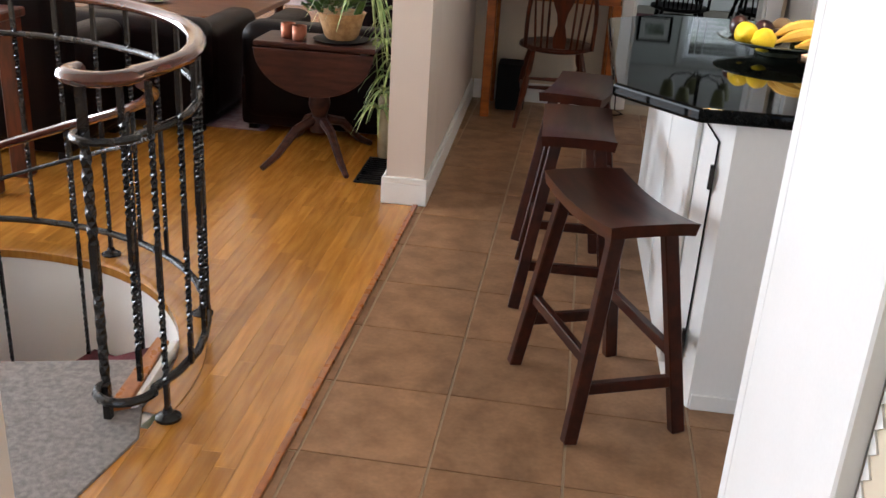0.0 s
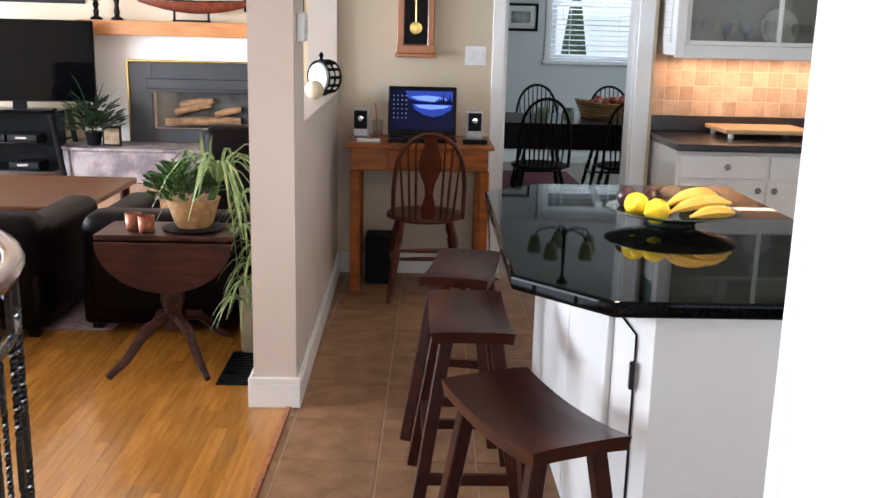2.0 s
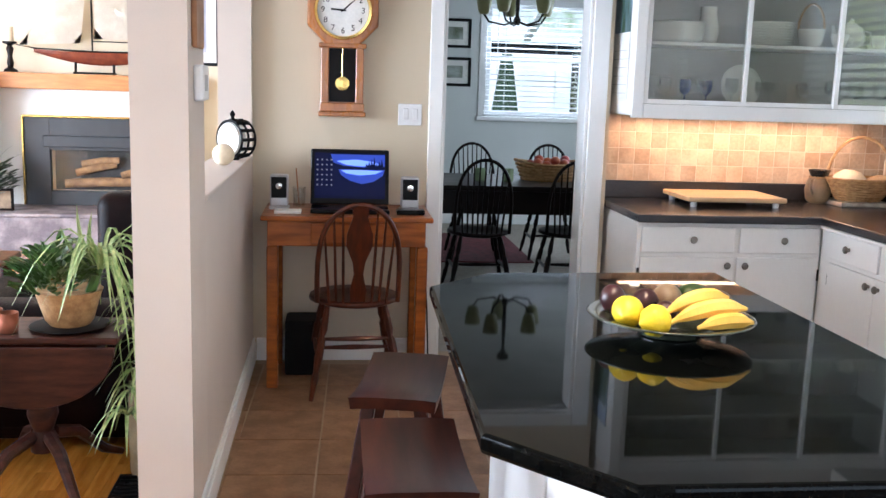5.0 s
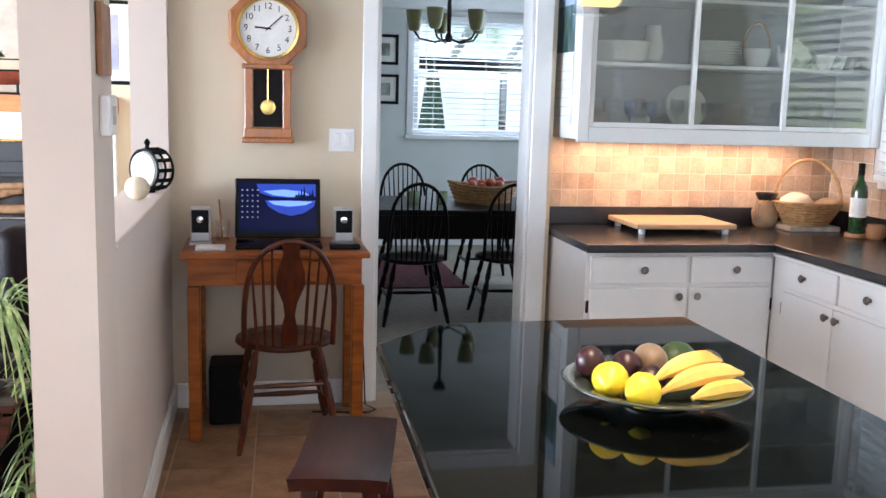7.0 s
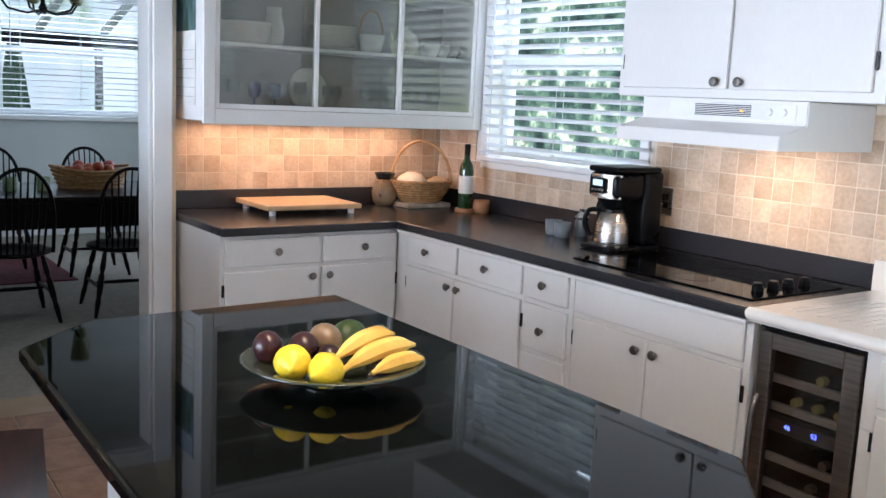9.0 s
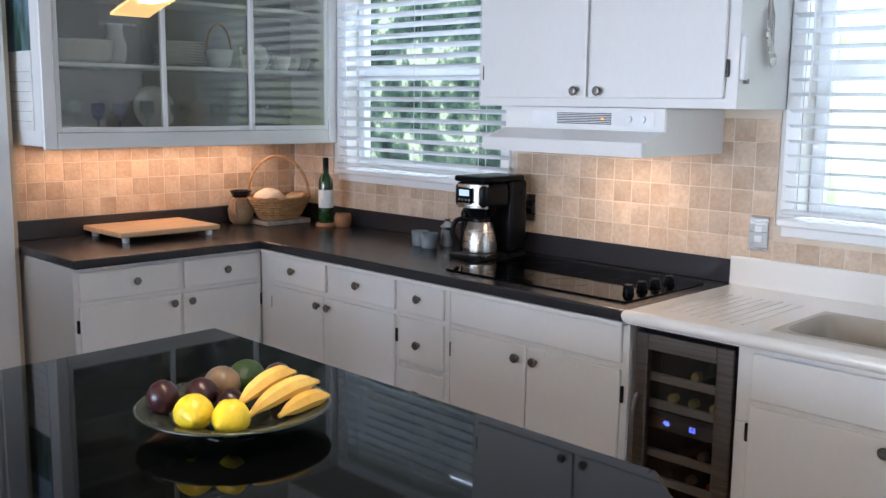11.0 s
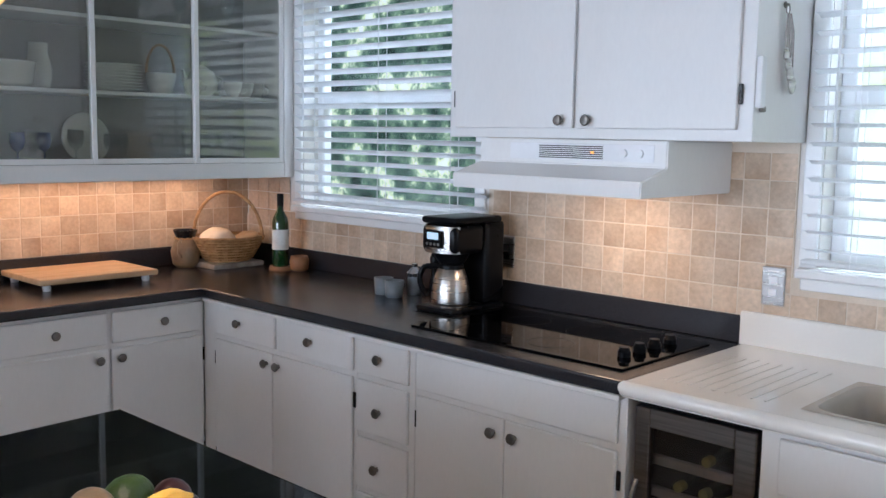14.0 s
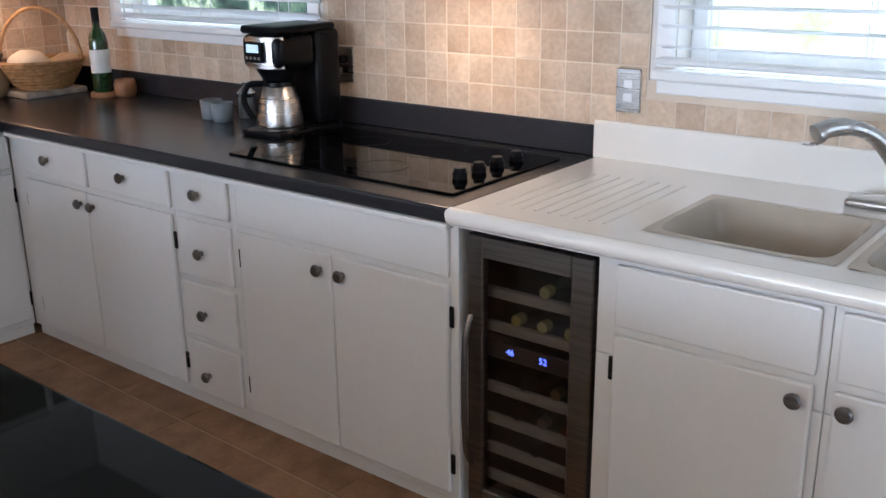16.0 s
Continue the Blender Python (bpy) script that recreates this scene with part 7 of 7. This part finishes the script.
for a, b in zip(ringv, ringv[1:]):
    for k in range(4):
        bm.faces.new((a[k], b[k], b[k + 1], a[k + 1]))
bmesh.ops.recalc_face_normals(bm, faces=bm.faces[:])
solo("trim_well_edge", bm, OAK, "curved oak border round the stairwell", "trim", "structure", True)
solo("carpet_landing", prism(B(), [(-2.28, 1.17), (-0.66, 1.17), (-0.585, 2.19), (-0.545, 2.45), (-0.60, 2.60), (-0.72, 2.66), (-1.0, 2.25), (-2.28, 2.25)], -0.0115, 0.007, 0.004, 2), CARPET, "grey carpeted landing at the head of the stair", "carpet", "structure")
# oak nosing piece at the newel
nz = thing("stair_nosing", (-0.66, 2.75, -0.012), "oak nosing board with white skirt at the stair edge", "nosing")
part("board", prism(B(), [(-0.672, 2.545), (-0.622, 2.575), (-0.655, 2.93), (-0.70, 2.945)], -0.012, 0.034, 0.006, 2), CLOCKW, nz, "oak board")
part("skirt", prism(B(), [(-0.6215, 2.575), (-0.606, 2.585), (-0.632, 2.95), (-0.6545, 2.94)], -0.20, 0.026, 0.003, 1), TRIM, nz, "white painted skirt")

rl = thing("stair_railing", (-0.9, 3.2, 0), "wrought iron stair railing with twisted balusters and mahogany handrail", "railing")
RR = 0.93


def vol(z, r0, turns_in):
    """The rail's run on plan: a scroll at the newel, then the curve round the well."""
    pts = []
    for i in range(10):
        a = radians(160 + 22 * i)
        pts.append((-0.635 + (0.045 + 0.006 * i) * math.cos(a), 2.545 + (0.045 + 0.006 * i) * math.sin(a), z))
    pts += [(-0.545, 2.56, z), (-0.515, 2.66, z)]
    pts += [(SC.x + r0 * math.cos(radians(a)), SC.y + r0 * math.sin(radians(a)), z) for a in range(6, 150, 6)]
    return pts


part("handrail", tube(B(), vol(0.95, RR, 1), 0.027, 10, 0.7), RAILWOOD, rl, "polished mahogany handrail", True)
part("upper_bar", tube(B(), vol(0.80, RR, 1), 0.011, 8), IRON, rl, "", True)
part("bottom_bar", tube(B(), vol(0.09, RR, 1), 0.013, 8), IRON, rl, "", True)


def baluster(x, y, z0, z1, r=0.0075, foot=True):
    """A square bar with two twisted lengths."""
    bm = B()
    rings = []
    n = 60
    for i in range(n + 1):
        t = i / n
        tw = 0.0
        for a, b in ((0.12, 0.42), (0.56, 0.86)):
            tw += max(0, min(1, (t - a) / (b - a))) * 2 * math.pi * 3
        z = z0 + (z1 - z0) * t
        rings.append([bm.verts.new((x + r * 1.3 * math.cos(tw + k * math.pi / 2 + 0.78), y + r * 1.3 * math.sin(tw + k * math.pi / 2 + 0.78), z)) for k in range(4)])
    for a, b in zip(rings, rings[1:]):
        for k in range(4):
            bm.faces.new((a[k], a[(k + 1) % 4], b[(k + 1) % 4], b[k]))
    bm.faces.new(rings[0][::-1])
    bm.faces.new(rings[-1])
    ob = part("baluster", bm, IRON, rl)
    if foot:
        part("foot", lathe(B(), [(0.036, z0), (0.036, z0 + 0.008), (0.016, z0 + 0.02), (0.013, z0 + 0.03)], (x, y, 0), 14), IRON, ob, "", True)


baluster(-0.66, 2.52, 0.0, 0.94, 0.011, False)
k = 0
for a in range(-8, 150, 10):
    x, y = SC.x + RR * math.cos(radians(a)), SC.y + RR * math.sin(radians(a))
    baluster(x, y, 0.0 if k % 4 == 0 else 0.085, 0.935, 0.0075, k % 4 == 0)
    k += 1
baluster(-0.60, 2.60, 0.085, 0.935, 0.0075, False)
# handrail going down with the stair
down = [(SC.x + 0.80 * math.cos(radians(10 + a)), SC.y + 0.80 * math.sin(radians(10 + a)), 0.86 - 0.0052 * a) for a in range(0, 190, 8)]
part("lower_handrail", tube(B(), down, 0.022, 10, 0.7), RAILWOOD, rl, "polished mahogany handrail", True)
part("lower_bar", tube(B(), [(x, y, z - 0.12) for x, y, z in down], 0.008, 8), IRON, rl, "", True)
for i in range(5, 23, 3):
    x, y, z = down[i]
    baluster(x, y, z - 0.98, z - 0.01, 0.0065, False)

# ---- dining room ----
dt = thing("dining_table", (1.9, 9.2, 0), "long dark wooden dining table", "table")
part("tabletop", bx(0.75, 3.2, 8.62, 9.65, 0.735, 0.775, 0.008, 2), DARKW, dt)
part("apron", bx(0.85, 3.1, 8.70, 8.73, 0.55, 0.735, 0.003), DARKW, dt)
part("apron", bx(0.85, 3.1, 9.54, 9.57, 0.60, 0.735, 0.003), DARKW, dt)
for x in (0.95, 3.0):
    for y in (8.75, 9.52):
        part("leg", lathe(B(), [(0.03, 0), (0.045, 0.1), (0.035, 0.3), (0.05, 0.45), (0.045, 0.60)], (x, y, 0), 14), DARKW, dt, "", True)
wch = windsor("dining_chair", DARKW, "dark wooden hoop-back dining chair at the table", "chair", "dining chairs", False, 0.235, 0.46, 1.0, 9)
wch.matrix_basis = pose(1.42, 8.50, 0, 0, 0, 0)
copy_thing(wch, pose(2.12, 8.52, 0, 0, 0, -3))
copy_thing(wch, pose(0.72, 8.55, 0, 0, 0, 4))
copy_thing(wch, pose(1.60, 9.92, 0, 0, 0, 180))
copy_thing(wch, pose(2.30, 9.92, 0, 0, 0, 178))
fb = thing("fruit_basket", (2.1, 9.15, 0.775), "wicker basket of red apples on the dining table", "basket")
for i in range(6):
    part("wicker_band", tube(B(), [(2.08 + (0.22 + 0.012 * i) * math.cos(k * math.pi / 16), 9.15 + (0.13 + 0.01 * i) * math.sin(k * math.pi / 16), 0.79 + 0.024 * i + 0.03 * math.cos(k * math.pi / 16) ** 2 * i / 5) for k in range(33)], 0.012, 5), WICKER, fb)
part("bottom", lathe(B(), [(0, 0.0), (0.14, 0.0), (0.14, 0.012), (0, 0.012)], (2.08, 9.15, 0.7755), 20), WICKER, fb)
for i in range(9):
    ap2 = part("apple", ball(B(), (1.94 + 0.045 * i * 0.8, 9.15 + 0.06 * (-1) ** i, 0.90 + 0.02 * (i % 3)), 0.042, 1, 1, 0.9, 12), APPLE, fb, "red apple", True)
for x in (1.50, 1.72):
    jr = thing("candle_jar", (x, 9.0, 0.7755), "pale green glass candle jar on the dining table", "candle jar", "candle jars")
    part("jar", lathe(B(), [(0.04, 0), (0.045, 0.005), (0.045, 0.10), (0.042, 0.10), (0.04, 0.008), (0, 0.008)], (x, 9.0, 0.7755), 16), mat("pale_green_glass", (0.30, 0.38, 0.22), None, 0.15, bump=0.0), jr, "", True)
    part("candle", lathe(B(), [(0.035, 0.009), (0.035, 0.06), (0, 0.06)], (x, 9.0, 0.7755), 14), CREAM, jr, "", True)
solo("rug", bx(0.4, 2.1, 9.6, 11.2, 0.0005, 0.012, 0.004), REDRUG, "dark red rug under the dining table", "rug")
ch = thing("chandelier", (1.74, 9.0, 1.98), "black iron chandelier with olive glass shades", "chandelier")
part("stem", lathe(B(), [(0.02, 1.99), (0.03, 2.03), (0.015, 2.06), (0.018, 2.2), (0.012, 2.42), (0.05, 2.47), (0.05, 2.499)], (1.74, 9.0, 0), 12), IRON, ch, "", True)
for k in range(5):
    a = radians(20 + 72 * k)
    d = V((math.cos(a), math.sin(a), 0))
    c0 = V((1.74, 9.0, 2.02))
    arm = part("arm", tube(B(), [c0, c0 + d * 0.10 + V((0, 0, -0.03)), c0 + d * 0.22 + V((0, 0, -0.005)), c0 + d * 0.26 + V((0, 0, 0.05))], 0.008, 7), IRON, ch, "", True)
    part("shade", lathe(B(), [(0.03, 0), (0.045, 0.02), (0.058, 0.08), (0.066, 0.15), (0.062, 0.15), (0.05, 0.06), (0, 0.02)], c0 + d * 0.26 + V((0, 0, 0.05)), 18), SHADE, arm, "olive glass cup shade", True)


# ---- floors, tiles and planks ----
def shared_box(name, sx, sy, sz, material, bev=0.0):
    bm = bx(-sx / 2, sx / 2, -sy / 2, sy / 2, 0, sz, bev)
    me = bpy.data.meshes.new(name)
    bm.to_mesh(me)
    bm.free()
    me.materials.append(material)
    return me


# hardwood runs with the trim, a little askew to the walls
SKEW = -1.6
fw = thing("floor_hardwood", (0, 0, 0), "golden oak strip flooring", "floor", kind="structure")


def clear_of_well(x0, x1, y0, y1):
    cx, cy = max(x0, min(SC.x, x1)), max(y0, min(SC.y, y1))
    return math.hypot(cx - SC.x, cy - SC.y) > SR


PW = 0.057
near = {}
verts, faces = [], []
count = 0


def edge_x(y):
    return -0.16 + (y - 2.28) * 0.032 if y < 4.44 else -0.26


def plank(xa, xb, ya, yb):
    i = len(verts)
    z0, z1 = -0.012, 0.0
    b = 0.0005
    for x, y, z in ((xa, ya, z0), (xb, ya, z0), (xb, yb, z0), (xa, yb, z0), (xa + b, ya + b, z1), (xb - b, ya + b, z1), (xb - b, yb - b, z1), (xa + b, yb - b, z1)):
        verts.append((x, y, z))
    for f in ((4, 5, 6, 7), (0, 1, 5, 4), (1, 2, 6, 5), (2, 3, 7, 6), (3, 0, 4, 7)):
        faces.append(tuple(i + k for k in f))


lengths = (0.45, 0.6, 0.75, 0.9)
plank_me = {L: shared_box("floor_plank", PW - 0.0003, L - 0.0004, 0.012, OAK, 0.0004) for L in (0.225, 0.45, 0.6, 0.75, 0.9, 0.15)}
col = 0
x = -0.2
while x > -6.2:
    xa, xb = x - PW, x
    y = (1.17 if x < -2.5 else -2.04) - random.choice(lengths) * random.random()
    while y < 10.6:
        L = random.choice(lengths)
        y2 = y + L
        if x < -2.5 and y < 1.17 and y2 > 1.17:
            y = 1.17
            continue
        cx, cy = (xa + xb) / 2, (y + y2) / 2
        if y >= 1.169 or x > -2.5:
            if clear_of_well(xa, xb, y, y2):
                if count < 290 and -1.7 < cx and 1.9 < cy < 5.6:
                    o = new("floor_plank", plank_me[L])
                    o.parent = fw
                    o.location = (cx, cy, -0.012)
                    count += 1
                elif y2 > -2.0:
                    plank(xa, xb, max(y, -2.04), y2)
            else:
                # cut short against the round well
                s, step = y, 0.05
                while s < y2 - 1e-6:
                    e = min(s + step, y2)
                    if clear_of_well(xa, xb, s, e):
                        plank(xa, xb, s, e)
                    s = e
        y = y2
    x -= PW
me = bpy.data.meshes.new("floor_strips")
me.from_pydata(verts, [], faces)
me.materials.append(OAK)
rest = new("floor_strips", me)
rest.parent = fw
tagged(rest, "", "", "", "stuff")
# gap filler wedge between the strips and the trim
tm = thing("trim_threshold", (-0.14, 3.3, 0), "narrow oak threshold between hardwood and tile", "threshold", kind="structure")
bm = B()
prism(bm, [(-0.33, -2.03), (-0.215, 4.437), (-0.110, 4.437), (-0.32, -2.03)], -0.012, 0.001)
part("filler", bm, OAK, tm)
bm = B()
prism(bm, [(-0.212, 1.125), (-0.120, 4.437), (-0.098, 4.437), (-0.190, 1.125)], -0.012, 0.010, 0.004, 2)
part("strip", bm, CLOCKW, tm, "rounded golden oak strip")
solo("subfloor", bx(-6.4, -0.2, 3.6, 10.8, -0.10, -0.0125), FGROUT, "rough base under the living room floor", "floor", "structure")
solo("subfloor", bx(-6.4, -2.3, 1.0, 3.6, -0.10, -0.0125), FGROUT, "rough base under the living room floor", "floor", "structure")
solo("subfloor", bx(-2.5, -0.2, -2.2, 1.8, -0.10, -0.0125), FGROUT, "rough base under the entry floor", "floor", "structure")
# kitchen tiles
ft = thing("floor_tiled", (0, 0, 0), "brown ceramic tile floor with pale grout", "floor", kind="structure")
part("grout_bed", bx(-0.2, XR + 0.1, -2.2, 6.99, -0.10, -0.003), FGROUT, ft)
TS = 0.348
tile_me = shared_box("floor_tile", TS - 0.007, 0.372 - 0.004, 0.008, FTILE, 0.0016)
ROT = Matrix.Rotation(radians(-1.55), 4, "Z")
for i in range(11):
    for j in range(-20, 13):
        c = ROT @ V((-0.125 + TS / 2 + i * TS, 5.09 + 0.186 + (j - 1) * 0.372, 0))
        c.x += -0.066
        if c.y > 6.56 or c.y < -1.9 or c.x > 3.55 or (c.x < -0.1):
            continue
        o = new("floor_tile", tile_me)
        o.parent = ft
        o.matrix_basis = Matrix.Translation((c.x, c.y, -0.0075)) @ ROT
# narrow cut row along the threshold and half wall
for j in range(-20, 13):
    y0 = 5.09 + (j - 1) * 0.372
    if y0 < -1.9 or y0 > 6.5:
        continue
    xa0 = -0.186 + (y0 - 1.2) * 0.0278 if y0 < 4.4 else -0.058
    xa1 = -0.186 + (y0 + 0.37 - 1.2) * 0.0278 if y0 < 4.1 else -0.058
    xb = 0.222 + (y0 - 2.35) * 0.027
    y1 = min(y0 + 0.366, 6.64)
    part("floor_tile", prism(B(), [(xa0, y0 + 0.003), (xb - 0.352, y0 + 0.003), (xb - 0.345, y1), (xa1, y1)] if xb - 0.352 > xa0 + 0.02 else [(xa0, y0 + 0.003), (xa0 + 0.02, y0 + 0.003), (xa1 + 0.02, y1), (xa1, y1)], -0.0075, 0.0004), FTILE, ft)
solo("floor_dining", bx(0.0, 3.8, 6.83, 12.1, -0.10, -0.001), DCARPET, "pale grey dining room carpet", "floor", "structure")

# wall tiles behind the counters
TP = 0.0925
sme = shared_box("wall_tile", TP - 0.004, TP - 0.004, 0.005, SPLASH, 0.0014)
bmg = bx(1.85, XR - 0.003, YB - 0.0076, YB - 0.0005, 1.0, 1.385)
part("grout_bed", bmg, GROUT, wall_kitchen)
for i in range(19):
    for j in range(5):
        o = new("wall_tile", sme)
        o.parent = wall_kitchen
        zc = 1.012 + TP * (j + 0.5) if j < 4 else None
        if zc is None:
            continue
        o.matrix_basis = pose(1.858 + TP * (i + 0.5), YB - 0.004, zc, 90, 0, 0)
hole1, hole2 = (5.06, 6.40, 1.16), (2.48, 3.74, 1.12)
bm = B()
box(bm, XR - 0.0076, XR - 0.0005, 2.0, YB - 0.01, 1.0, 1.16)
box(bm, XR - 0.0076, XR - 0.0005, 3.74, 5.06, 1.16, 1.60)
part("grout_bed", bm, GROUT, wall_right)
for i in range(52):
    for j in range(6):
        yc, zc = 6.795 - TP * (i + 0.5), 1.012 + TP * (j + 0.5)
        a, b = yc - TP / 2, yc + TP / 2
        if any(b > h[0] and a < h[1] and zc + TP / 2 > h[2] + 0.05 for h in (hole1, hole2)):
            continue
        if yc < 3.9 and zc < 1.03:
            continue
        o = new("wall_tile", sme)
        o.parent = wall_right
        o.matrix_basis = pose(XR - 0.004, yc, zc, 90, 0, -90)
